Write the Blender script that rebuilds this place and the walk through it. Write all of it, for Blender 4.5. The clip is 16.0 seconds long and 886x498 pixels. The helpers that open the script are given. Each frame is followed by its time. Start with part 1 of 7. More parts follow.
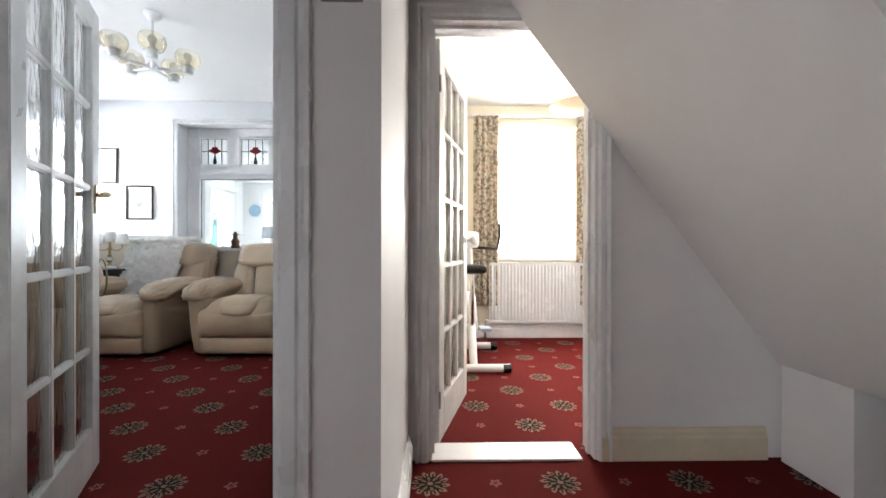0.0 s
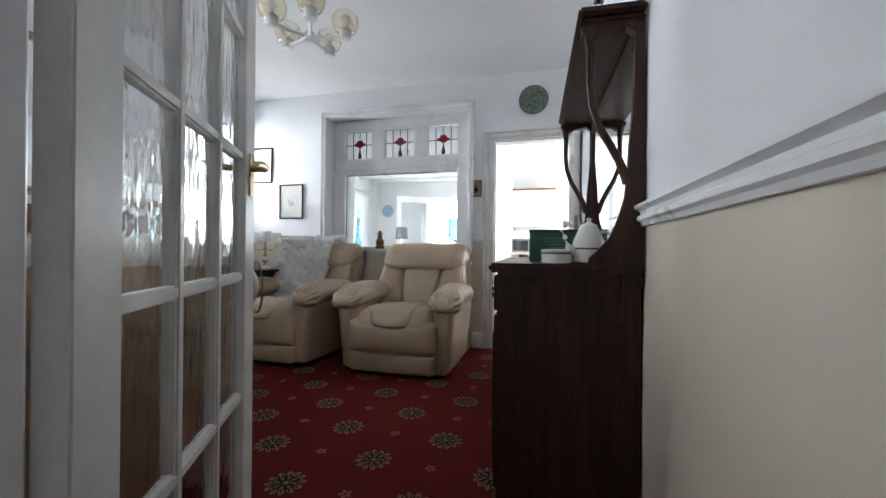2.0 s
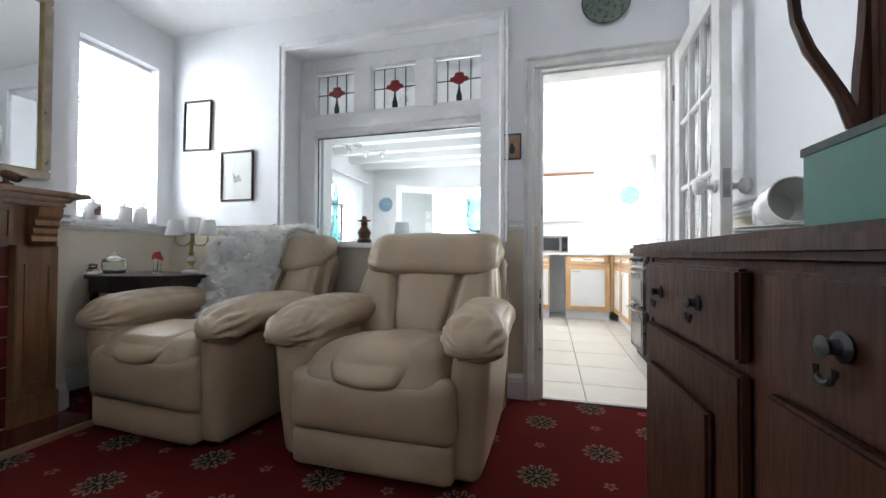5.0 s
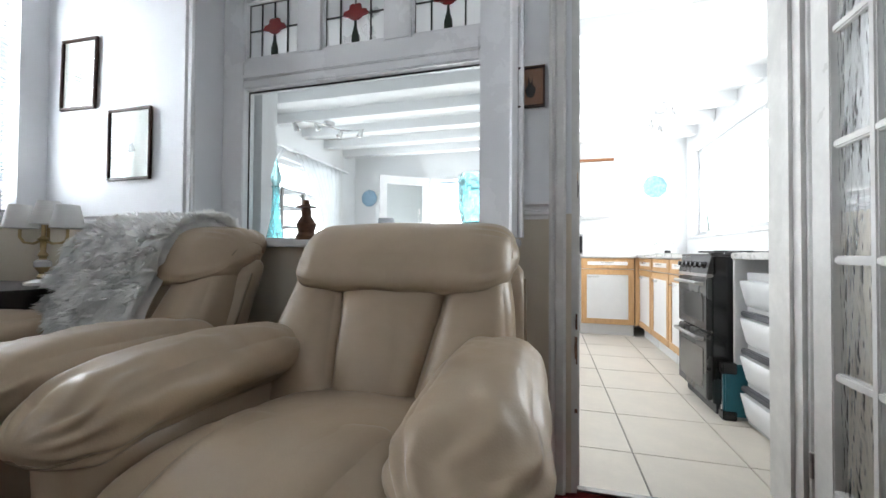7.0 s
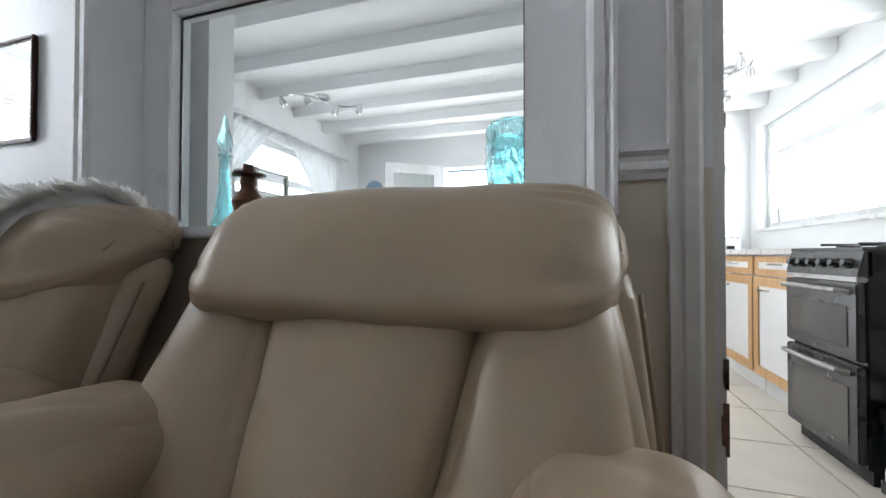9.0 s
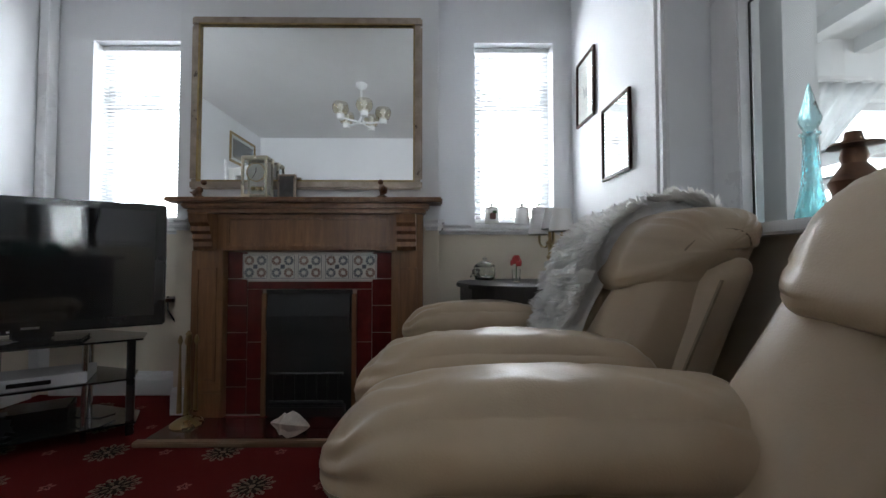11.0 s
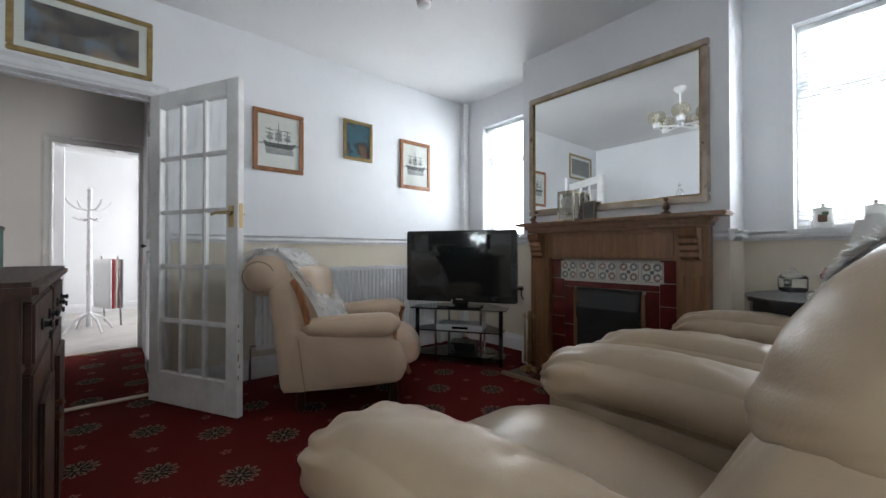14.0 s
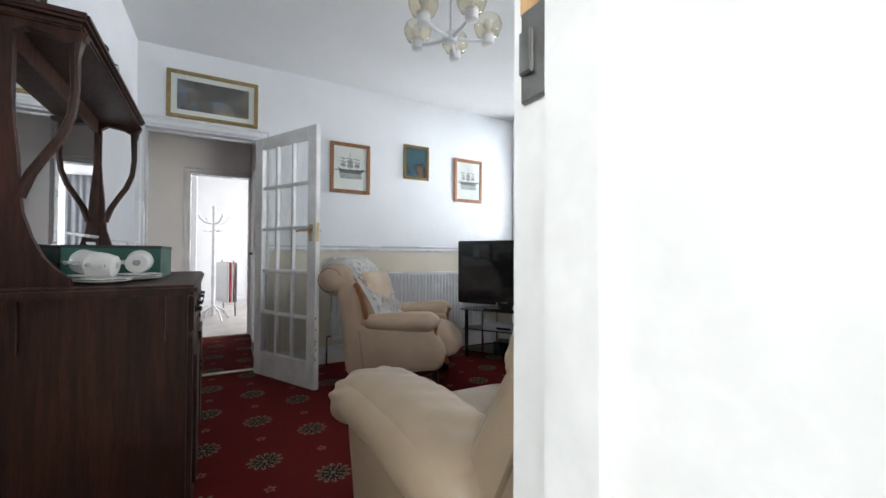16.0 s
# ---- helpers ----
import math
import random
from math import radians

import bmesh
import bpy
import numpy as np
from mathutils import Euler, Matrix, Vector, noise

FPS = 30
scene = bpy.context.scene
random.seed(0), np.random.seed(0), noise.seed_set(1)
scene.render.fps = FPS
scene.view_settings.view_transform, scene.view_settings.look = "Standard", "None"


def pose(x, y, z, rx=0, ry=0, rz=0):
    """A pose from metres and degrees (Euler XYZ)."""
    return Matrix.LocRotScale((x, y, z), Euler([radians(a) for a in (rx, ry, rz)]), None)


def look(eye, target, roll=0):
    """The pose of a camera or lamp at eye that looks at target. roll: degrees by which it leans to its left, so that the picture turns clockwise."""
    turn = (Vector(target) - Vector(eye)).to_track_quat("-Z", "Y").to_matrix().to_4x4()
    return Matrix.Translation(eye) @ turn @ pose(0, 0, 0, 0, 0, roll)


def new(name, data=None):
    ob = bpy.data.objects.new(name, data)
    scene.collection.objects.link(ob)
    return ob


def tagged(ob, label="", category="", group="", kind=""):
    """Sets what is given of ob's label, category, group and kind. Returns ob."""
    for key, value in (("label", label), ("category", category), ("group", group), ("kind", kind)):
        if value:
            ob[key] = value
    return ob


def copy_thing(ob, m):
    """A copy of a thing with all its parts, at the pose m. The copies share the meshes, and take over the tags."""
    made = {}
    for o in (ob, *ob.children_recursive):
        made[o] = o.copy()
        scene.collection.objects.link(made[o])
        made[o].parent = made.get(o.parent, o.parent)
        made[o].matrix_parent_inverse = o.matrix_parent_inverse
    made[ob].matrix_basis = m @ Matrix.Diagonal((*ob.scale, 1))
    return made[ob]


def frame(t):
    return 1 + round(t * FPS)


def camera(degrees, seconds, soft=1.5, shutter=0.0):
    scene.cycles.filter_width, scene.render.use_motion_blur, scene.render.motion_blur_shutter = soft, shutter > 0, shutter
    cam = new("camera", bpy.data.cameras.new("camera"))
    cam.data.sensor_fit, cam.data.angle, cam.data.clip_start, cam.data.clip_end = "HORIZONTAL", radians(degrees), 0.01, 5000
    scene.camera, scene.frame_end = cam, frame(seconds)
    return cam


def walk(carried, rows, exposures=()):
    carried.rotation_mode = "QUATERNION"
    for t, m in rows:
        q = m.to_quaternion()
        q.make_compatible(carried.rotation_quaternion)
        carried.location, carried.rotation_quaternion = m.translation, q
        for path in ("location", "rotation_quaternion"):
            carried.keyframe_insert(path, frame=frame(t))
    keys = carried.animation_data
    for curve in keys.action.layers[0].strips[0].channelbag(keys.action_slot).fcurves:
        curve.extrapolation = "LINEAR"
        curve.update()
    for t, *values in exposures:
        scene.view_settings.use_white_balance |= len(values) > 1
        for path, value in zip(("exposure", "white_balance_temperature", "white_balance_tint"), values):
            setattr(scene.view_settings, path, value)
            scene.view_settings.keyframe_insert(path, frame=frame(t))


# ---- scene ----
cam = camera(97.7, 16.0)
PATH = [
    (0, (0.205, 0.099, 0.952), (0.244, 2.098, 0.946), 0.1),
    (0.5, (-0.008, 0.238, 0.954), (-0.257, 2.223, 0.965), 0.6),
    (1, (-0.153, 0.409, 0.933), (-0.53, 2.373, 0.94), 0.2),
    (1.5, (-0.284, 0.616, 0.929), (-0.749, 2.562, 0.934), 0.4),
    (2, (-0.402, 0.826, 0.943), (-0.916, 2.759, 0.945), 0.5),
    (2.5, (-0.501, 1.05, 0.93), (-1.032, 2.978, 0.945), 0.4),
    (3, (-0.582, 1.26, 0.928), (-1.104, 3.191, 0.94), 0.6),
    (3.5, (-0.632, 1.486, 0.912), (-1.155, 3.416, 0.933), 0.4),
    (6, (-0.945, 2.538, 0.857), (-1.485, 4.464, 0.889), 0.4),
    (6.5, (-0.977, 2.765, 0.855), (-1.502, 4.694, 0.892), 0.4),
    (7, (-0.989, 2.987, 0.879), (-1.514, 4.917, 0.913), 0.4),
    (7.5, (-0.997, 3.188, 0.862), (-1.52, 5.118, 0.898), 0.4),
    (8, (-1.055, 3.364, 0.861), (-1.578, 5.294, 0.896), 0.3),
    (8.5, (-1.107, 3.504, 0.845), (-1.643, 5.431, 0.879), 0.3),
    (9, (-1.19, 3.632, 0.866), (-1.778, 5.544, 0.897), 0.1),
    (9.5, (-1.285, 3.615, 0.856), (-2.365, 5.297, 0.889), -0.2),
    (9.7, (-1.31, 3.635, 0.855), (-2.675, 5.095, 0.890), -0.3),
    (10, (-1.306, 3.539, 0.838), (-2.953, 4.673, 0.891), 0.0),
    (10.2, (-1.31, 3.552, 0.834), (-3.087, 4.469, 0.893), -0.1),
    (12.3, (-0.962, 3.832, 0.908), (-2.653, 2.763, 0.931), 0.6),
    (12.5, (-0.919, 3.87, 0.922), (-2.545, 2.706, 0.939), 0.5),
    (13, (-0.814, 3.973, 0.954), (-2.337, 2.677, 0.965), 0.1),
    (13.5, (-0.746, 4.104, 0.95), (-2.171, 2.7, 0.968), 0.0),
    (14, (-0.714, 4.246, 0.95), (-2.019, 2.731, 0.967), 0.0),
    (14.5, (-0.685, 4.363, 0.953), (-1.864, 2.747, 0.976), 0.1),
    (15, (-0.67, 4.512, 0.956), (-1.743, 2.824, 0.979), 0.1),
    (15.5, (-0.675, 4.616, 0.984), (-1.679, 2.886, 1.009), 0.2),
    (16, (-0.702, 4.738, 0.997), (-1.677, 2.992, 1.028), 0.3),
]
EXPOSURES = [(0.0, 0.95), (0.5, 0.85), (1.0, 0.6), (1.5, 0.25), (2.5, 0.15), (3.5, 0.25), (6.0, 0.3), (7.0, 0.18), (8.0, 0.0), (8.5, -0.1), (9.0, -0.22), (9.6, -0.35), (10.2, -0.4), (12.3, -0.05), (14.0, 0.0), (15.0, 0.08), (15.5, 0.14), (16.0, 0.2)]
walk(cam, [(t, look(eye, target, roll)) for t, eye, target, roll in PATH], EXPOSURES)

# ---------------------------------------------------------------- world and light
world = bpy.data.worlds.new("overcast_sky")
scene.world = world
world.use_nodes = True
wn = world.node_tree
sky = wn.nodes.new("ShaderNodeTexSky")
sky.sky_type = "NISHITA"
sky.sun_disc = False
sky.sun_elevation = radians(42)
sky.sun_rotation = radians(-70)
wn.nodes["Background"].inputs["Strength"].default_value = 0.1
wn.links.new(sky.outputs[0], wn.nodes["Background"].inputs["Color"])


def lamp(name, kind, m, power, color=(1, 1, 1), sx=1.0, sy=1.0, spread=180):
    d = bpy.data.lights.new(name, kind)
    d.energy, d.color = power, color
    if kind == "AREA":
        d.shape, d.size, d.size_y = "RECTANGLE", sx, sy
        d.spread = radians(spread)
    o = new(name, d)
    o.matrix_world = m
    return o


sun = lamp("sun", "SUN", look((-6, 3, 8), (0, 3.3, 0)), 0.5, (1.0, 0.96, 0.9))
sun.data.angle = radians(60)
DAY = (0.885, 0.935, 1.0)
lamp("window_and_fill_light", "AREA", look((-3.97, 4.13, 1.69), (0, 4.13, 1.5)), 56, DAY, 0.54, 1.2)
lamp("window_and_fill_light", "AREA", look((-3.97, 1.72, 1.69), (0, 1.72, 1.5)), 54, DAY, 0.7, 1.2)
lamp("window_and_fill_light", "AREA", look((1.27, 4.42, 1.54), (1.27, 0, 1.2)), 62, (1.0, 0.96, 0.90), 0.96, 1.4)
lamp("window_and_fill_light", "AREA", look((-4.0, 6.7, 1.45), (0, 6.7, 1.3)), 60, DAY, 2.2, 1.2)
# fill lamp for the kitchen, set in an added east window
lamp("window_and_fill_light", "AREA", look((0.80, 6.6, 1.62), (-3, 6.6, 1.1)), 78, (0.95, 0.98, 1.0), 3.2, 1.0)
lamp("window_and_fill_light", "AREA", look((-2.2, 8.42, 1.0), (-2.2, 4, 1.0)), 42, DAY, 0.8, 1.85)
# fill lamp in an added, unseen west window; lights front room and hall
lamp("window_and_fill_light", "AREA", look((-2.65, -2.6, 1.5), (0, -2.2, 1.2)), 60, (0.97, 0.97, 1.0), 1.6, 1.4)

# ---------------------------------------------------------------- helpers


def M(name):
    m = bpy.data.materials.new(name)
    m.use_nodes = True
    return m, m.node_tree, m.node_tree.nodes["Principled BSDF"]


def nd(nt, kind, **vals):
    n = nt.nodes.new(kind)
    for k, v in vals.items():
        n.inputs[k.replace("_", " ")].default_value = v
    return n


def mth(nt, op, a, b=None, c=None):
    n = nt.nodes.new("ShaderNodeMath")
    n.operation = op
    for i, v in enumerate((a, b, c)):
        if v is None:
            continue
        if isinstance(v, (int, float)):
            n.inputs[i].default_value = v
        else:
            nt.links.new(v, n.inputs[i])
    return n.outputs[0]


def mixc(nt, fac, a, b, blend="MIX"):
    n = nt.nodes.new("ShaderNodeMix")
    n.data_type = "RGBA"
    n.blend_type = blend
    for key, v in (("Factor", fac), ("A", a), ("B", b)):
        i = [s for s in n.inputs if s.name == key and s.enabled][0]
        if isinstance(v, (int, float)):
            i.default_value = v
        elif isinstance(v, tuple):
            i.default_value = (*v[:3], 1)
        else:
            nt.links.new(v, i)
    return [s for s in n.outputs if s.enabled][0]


def ramp(nt, fac, lo, hi, a=0.0, b=1.0):
    n = nt.nodes.new("ShaderNodeMapRange")
    n.interpolation_type = "SMOOTHSTEP"
    for key, v in (("From Min", lo), ("From Max", hi), ("To Min", a), ("To Max", b)):
        n.inputs[key].default_value = v
    nt.links.new(fac, n.inputs["Value"])
    return n.outputs["Result"]


def coords(nt):
    return nt.nodes.new("ShaderNodeTexCoord").outputs["Object"]


def noise_out(nt, scale, detail=4.0, rough=0.55, vec=None):
    n = nd(nt, "ShaderNodeTexNoise", Scale=scale, Detail=detail, Roughness=rough)
    nt.links.new(vec if vec is not None else coords(nt), n.inputs["Vector"])
    return n.outputs["Fac"]


def bump(nt, bsdf, height, strength, distance):
    b = nd(nt, "ShaderNodeBump", Strength=strength, Distance=distance)
    nt.links.new(height, b.inputs["Height"])
    nt.links.new(b.outputs["Normal"], bsdf.inputs["Normal"])


def plain(name, col, rough=0.5, metal=0.0, var=0.12, big=2.5, fine=60.0, bmp=0.15, dist=0.002, spec=0.5, coat=0.0):
    """A painted, plastic or metal surface, with stains and fine grain."""
    m, nt, b = M(name)
    c = coords(nt)
    n1 = noise_out(nt, big, 5, 0.6, c)
    n2 = noise_out(nt, fine, 3, 0.6, c)
    dark = tuple(v * (1 - var) for v in col)
    lite = tuple(min(1, v * (1 + var * 0.5)) for v in col)
    col1 = mixc(nt, ramp(nt, n1, 0.3, 0.7), dark, lite)
    nt.links.new(mixc(nt, ramp(nt, n2, 0.35, 0.65, 0, 0.25), col1, dark), b.inputs["Base Color"])
    nt.links.new(ramp(nt, n1, 0.25, 0.75, max(rough - 0.08, 0.02), min(rough + 0.1, 1)), b.inputs["Roughness"])
    b.inputs["Metallic"].default_value = metal
    b.inputs["Specular IOR Level"].default_value = spec
    b.inputs["Coat Weight"].default_value = coat
    if bmp:
        bump(nt, b, n2, bmp, dist)
    return m


def wood(name, light, dark, rough=0.4, scale=9.0, coat=0.15, axis=2):
    m, nt, b = M(name)
    mp = nt.nodes.new("ShaderNodeMapping")
    s = [scale, scale, scale]
    s[axis] = scale * 0.08
    mp.inputs["Scale"].default_value = s
    nt.links.new(coords(nt), mp.inputs["Vector"])
    g = noise_out(nt, 4.0, 6, 0.65, mp.outputs[0])
    f = noise_out(nt, 22.0, 3, 0.6, mp.outputs[0])
    big = noise_out(nt, 1.6, 2, 0.5)
    c = mixc(nt, ramp(nt, g, 0.3, 0.7), dark, light)
    c = mixc(nt, ramp(nt, f, 0.45, 0.7, 0, 0.45), c, dark)
    c = mixc(nt, ramp(nt, big, 0.4, 0.8, 0, 0.35), c, dark)
    nt.links.new(c, b.inputs["Base Color"])
    nt.links.new(ramp(nt, f, 0.3, 0.7, rough - 0.06, rough + 0.12), b.inputs["Roughness"])
    b.inputs["Coat Weight"].default_value = coat
    b.inputs["Coat Roughness"].default_value = 0.25
    bump(nt, b, f, 0.12, 0.001)
    return m


def leather(name, col, rough=0.36):
    m, nt, b = M(name)
    c = coords(nt)
    n1 = noise_out(nt, 3.5, 4, 0.6, c)
    n2 = noise_out(nt, 14.0, 5, 0.65, c)
    v = nd(nt, "ShaderNodeTexVoronoi", Scale=260.0)
    nt.links.new(c, v.inputs["Vector"])
    a = tuple(x * 0.86 for x in col)
    k = mixc(nt, ramp(nt, n1, 0.3, 0.7), a, col)
    k = mixc(nt, ramp(nt, n2, 0.5, 0.75, 0, 0.12), k, tuple(x * 0.78 for x in col))
    nt.links.new(k, b.inputs["Base Color"])
    nt.links.new(ramp(nt, n2, 0.3, 0.7, rough - 0.03, rough + 0.07), b.inputs["Roughness"])
    h = mth(nt, "ADD", mth(nt, "MULTIPLY", v.outputs["Distance"], 0.12), mth(nt, "MULTIPLY", n2, 0.5))
    h = mth(nt, "ADD", h, mth(nt, "MULTIPLY", noise_out(nt, 5.0, 3, 0.5, c), 1.2))
    bump(nt, b, h, 0.17, 0.008)
    return m


def glass(name, col=(0.95, 0.98, 0.97), rough=0.02, ripple=0.0, scale=18.0):
    m, nt, b = M(name)
    b.inputs["Base Color"].default_value = (*col, 1)
    b.inputs["Roughness"].default_value = rough
    b.inputs["Transmission Weight"].default_value = 1.0
    b.inputs["IOR"].default_value = 1.45
    if ripple:
        mp = nt.nodes.new("ShaderNodeMapping")
        mp.inputs["Scale"].default_value = (1.0, 1.0, 0.45)
        nt.links.new(coords(nt), mp.inputs["Vector"])
        bump(nt, b, noise_out(nt, scale, 2, 0.5, mp.outputs[0]), ripple, 0.02)
    return m


# ---------------------------------------------------------------- materials
def wall_paint(name, upper, lower=None, split=1.04):
    """Emulsion over papered plaster; where a dado rail parts the wall, cream paper below it."""
    m, nt, b = M(name)
    c = coords(nt)
    n1 = noise_out(nt, 1.1, 4, 0.6, c)
    n2 = noise_out(nt, 55.0, 3, 0.6, c)
    n3 = noise_out(nt, 7.0, 5, 0.7, c)
    k = mixc(nt, ramp(nt, n1, 0.3, 0.7), tuple(x * 0.94 for x in upper), upper)
    if lower:
        sep = nt.nodes.new("ShaderNodeSeparateXYZ")
        nt.links.new(c, sep.inputs[0])
        k2 = mixc(nt, ramp(nt, n1, 0.3, 0.7), tuple(x * 0.92 for x in lower), lower)
        k = mixc(nt, mth(nt, "LESS_THAN", sep.outputs["Z"], split), k, k2)
    k = mixc(nt, ramp(nt, n3, 0.55, 0.8, 0, 0.18), k, tuple(x * 0.8 for x in upper))
    nt.links.new(k, b.inputs["Base Color"])
    b.inputs["Roughness"].default_value = 0.62
    bump(nt, b, mth(nt, "ADD", n2, mth(nt, "MULTIPLY", n3, 0.7)), 0.16, 0.003)
    return m


def carpet_mat(name, base, x0, y0):
    """Red patterned carpet: rosettes on a diagonal lattice, with small sprigs between."""
    m, nt, b = M(name)
    c = coords(nt)
    wob = nd(nt, "ShaderNodeTexNoise", Scale=90.0, Detail=2.0)
    nt.links.new(c, wob.inputs["Vector"])
    sep = nt.nodes.new("ShaderNodeSeparateXYZ")
    nt.links.new(c, sep.inputs[0])
    px, py = 0.53, 0.51
    u = mth(nt, "DIVIDE", mth(nt, "SUBTRACT", sep.outputs["X"], x0), px)
    v = mth(nt, "DIVIDE", mth(nt, "SUBTRACT", sep.outputs["Y"], y0), py)

    def cell(du, dv):
        uu, vv = mth(nt, "ADD", u, du), mth(nt, "ADD", v, dv)
        fx = mth(nt, "MULTIPLY", mth(nt, "SUBTRACT", uu, mth(nt, "ROUND", uu)), px)
        fy = mth(nt, "MULTIPLY", mth(nt, "SUBTRACT", vv, mth(nt, "ROUND", vv)), py)
        r = mth(nt, "SQRT", mth(nt, "ADD", mth(nt, "MULTIPLY", fx, fx), mth(nt, "MULTIPLY", fy, fy)))
        return fx, fy, r

    cream, dark, mid, pink = (0.225, 0.165, 0.12), (0.018, 0.018, 0.014), (0.16, 0.13, 0.085), (0.30, 0.12, 0.10)
    n1 = noise_out(nt, 1.3, 3, 0.6, c)
    col = mixc(nt, ramp(nt, n1, 0.3, 0.7), tuple(x * 0.82 for x in base), base)
    for du, dv in ((0, 0), (0.5, 0.5)):
        fx, fy, r = cell(du, dv)
        r = mth(nt, "ADD", r, mth(nt, "MULTIPLY", mth(nt, "SUBTRACT", wob.outputs["Fac"], 0.5), 0.018))
        a = mth(nt, "ARCTAN2", fy, fx)
        lobes = mth(nt, "SINE", mth(nt, "MULTIPLY", a, 12.0))
        outer = mth(nt, "ADD", r, mth(nt, "MULTIPLY", lobes, 0.009))
        col = mixc(nt, mth(nt, "LESS_THAN", outer, 0.073), col, cream)
        gap = mth(nt, "MULTIPLY", mth(nt, "GREATER_THAN", mth(nt, "SINE", mth(nt, "MULTIPLY", a, 24.0)), 0.15), mth(nt, "LESS_THAN", r, 0.068))
        col = mixc(nt, gap, col, tuple(x * 0.5 for x in base))
        inner = mth(nt, "SUBTRACT", r, mth(nt, "MULTIPLY", lobes, 0.006))
        col = mixc(nt, mth(nt, "LESS_THAN", inner, 0.050), col, dark)
        leaf = mth(nt, "MULTIPLY", mth(nt, "GREATER_THAN", mth(nt, "SINE", mth(nt, "MULTIPLY", a, 8.0)), 0.2), mth(nt, "COMPARE", r, 0.032, 0.012))
        col = mixc(nt, leaf, col, mid)
        col = mixc(nt, mth(nt, "LESS_THAN", r, 0.012), col, cream)
    for du, dv in ((0.5, 0.0), (0.0, 0.5)):
        fx, fy, r = cell(du, dv)
        a = mth(nt, "ARCTAN2", fy, fx)
        r = mth(nt, "ADD", r, mth(nt, "MULTIPLY", mth(nt, "SINE", mth(nt, "MULTIPLY", a, 5.0)), 0.006))
        col = mixc(nt, mth(nt, "LESS_THAN", r, 0.021), col, pink)
        col = mixc(nt, mth(nt, "LESS_THAN", r, 0.008), col, tuple(x * 0.5 for x in base))
    pile = noise_out(nt, 420.0, 2, 0.6, c)
    col = mixc(nt, ramp(nt, pile, 0.35, 0.7, 0, 0.35), col, tuple(x * 0.45 for x in base))
    nt.links.new(col, b.inputs["Base Color"])
    b.inputs["Roughness"].default_value = 0.95
    b.inputs["Specular IOR Level"].default_value = 0.05
    bump(nt, b, pile, 0.6, 0.004)
    return m


WALL = wall_paint("lounge_wall_paint", (0.80, 0.81, 0.83), (0.70, 0.63, 0.52))
HALLW = wall_paint("hall_wall_paint", (0.81, 0.79, 0.79))
DINW = wall_paint("dining_wall_paint", (0.80, 0.74, 0.60))
EXTW = wall_paint("kitchen_wall_paint", (0.84, 0.85, 0.86))
CEIL = wall_paint("ceiling_paint", (0.80, 0.80, 0.80))
GLOSS = plain("white_gloss_paint", (0.78, 0.78, 0.79), 0.28, var=0.06, fine=25, bmp=0.1)
GLOSSD = plain("old_white_gloss_paint", (0.72, 0.71, 0.69), 0.35, var=0.16, big=5, fine=30, bmp=0.2)
CARPET = carpet_mat("red_rosette_carpet", (0.125, 0.014, 0.013), -1.14, 1.915)
GREYC = plain("pale_grey_carpet", (0.50, 0.48, 0.46), 0.95, fine=300, bmp=0.5, dist=0.004, spec=0.1)
LEATHER = leather("cream_leather", (0.43, 0.328, 0.226), 0.31)
SEAM = leather("seam_leather", (0.25, 0.19, 0.125), 0.5)
BUFF = leather("buff_leather", (0.52, 0.385, 0.275), 0.45)
OAK = wood("oak_mantel_wood", (0.255, 0.125, 0.054), (0.150, 0.068, 0.028), 0.38)
DARKW = wood("dark_stained_wood", (0.060, 0.019, 0.0085), (0.016, 0.005, 0.0028), 0.42, coat=0.02)
DARKW.node_tree.nodes["Principled BSDF"].inputs["Specular IOR Level"].default_value = 0.28
EBONY = wood("black_stained_wood", (0.020, 0.013, 0.011), (0.007, 0.005, 0.005), 0.40, coat=0.05)
TEAK = wood("orange_frame_wood", (0.36, 0.15, 0.055), (0.20, 0.075, 0.026), 0.38)
PINE = wood("pale_beech_wood", (0.62, 0.38, 0.18), (0.45, 0.25, 0.10), 0.4)
GOLD = plain("dull_gold_frame", (0.34, 0.24, 0.10), 0.38, 0.6, var=0.3, big=20)
SILVERG = plain("champagne_frame", (0.37, 0.30, 0.245), 0.34, 0.65, var=0.3, big=12)
BRASS = plain("brass", (0.50, 0.38, 0.20), 0.3, 1.0, var=0.15)
CHROME = plain("chrome", (0.62, 0.62, 0.62), 0.12, 1.0, var=0.1)
STEEL = plain("worn_steel", (0.33, 0.32, 0.31), 0.35, 1.0, var=0.3, big=25)
BLACK = plain("black_plastic", (0.013, 0.013, 0.014), 0.22, var=0.2, bmp=0.05)
MATTB = plain("matt_black_iron", (0.011, 0.011, 0.012), 0.55, var=0.3, big=15)
WHITEP = plain("white_plastic", (0.74, 0.74, 0.74), 0.35, var=0.06)
ENAMEL = plain("white_enamel", (0.74, 0.75, 0.76), 0.25, var=0.05, bmp=0.03)
CHINA = plain("white_china", (0.74, 0.73, 0.70), 0.14, var=0.04, bmp=0.02, coat=0.5)
PAPER = plain("paper", (0.70, 0.69, 0.65), 0.7, var=0.08)
INK = plain("grey_ink", (0.10, 0.10, 0.10), 0.8, var=0.4, big=30)
INK2 = plain("soft_grey_ink", (0.36, 0.36, 0.35), 0.8, var=0.3, big=30)
MAROON = plain("maroon_glazed_tile", (0.105, 0.014, 0.013), 0.16, var=0.3, big=10, bmp=0.05, coat=0.4)
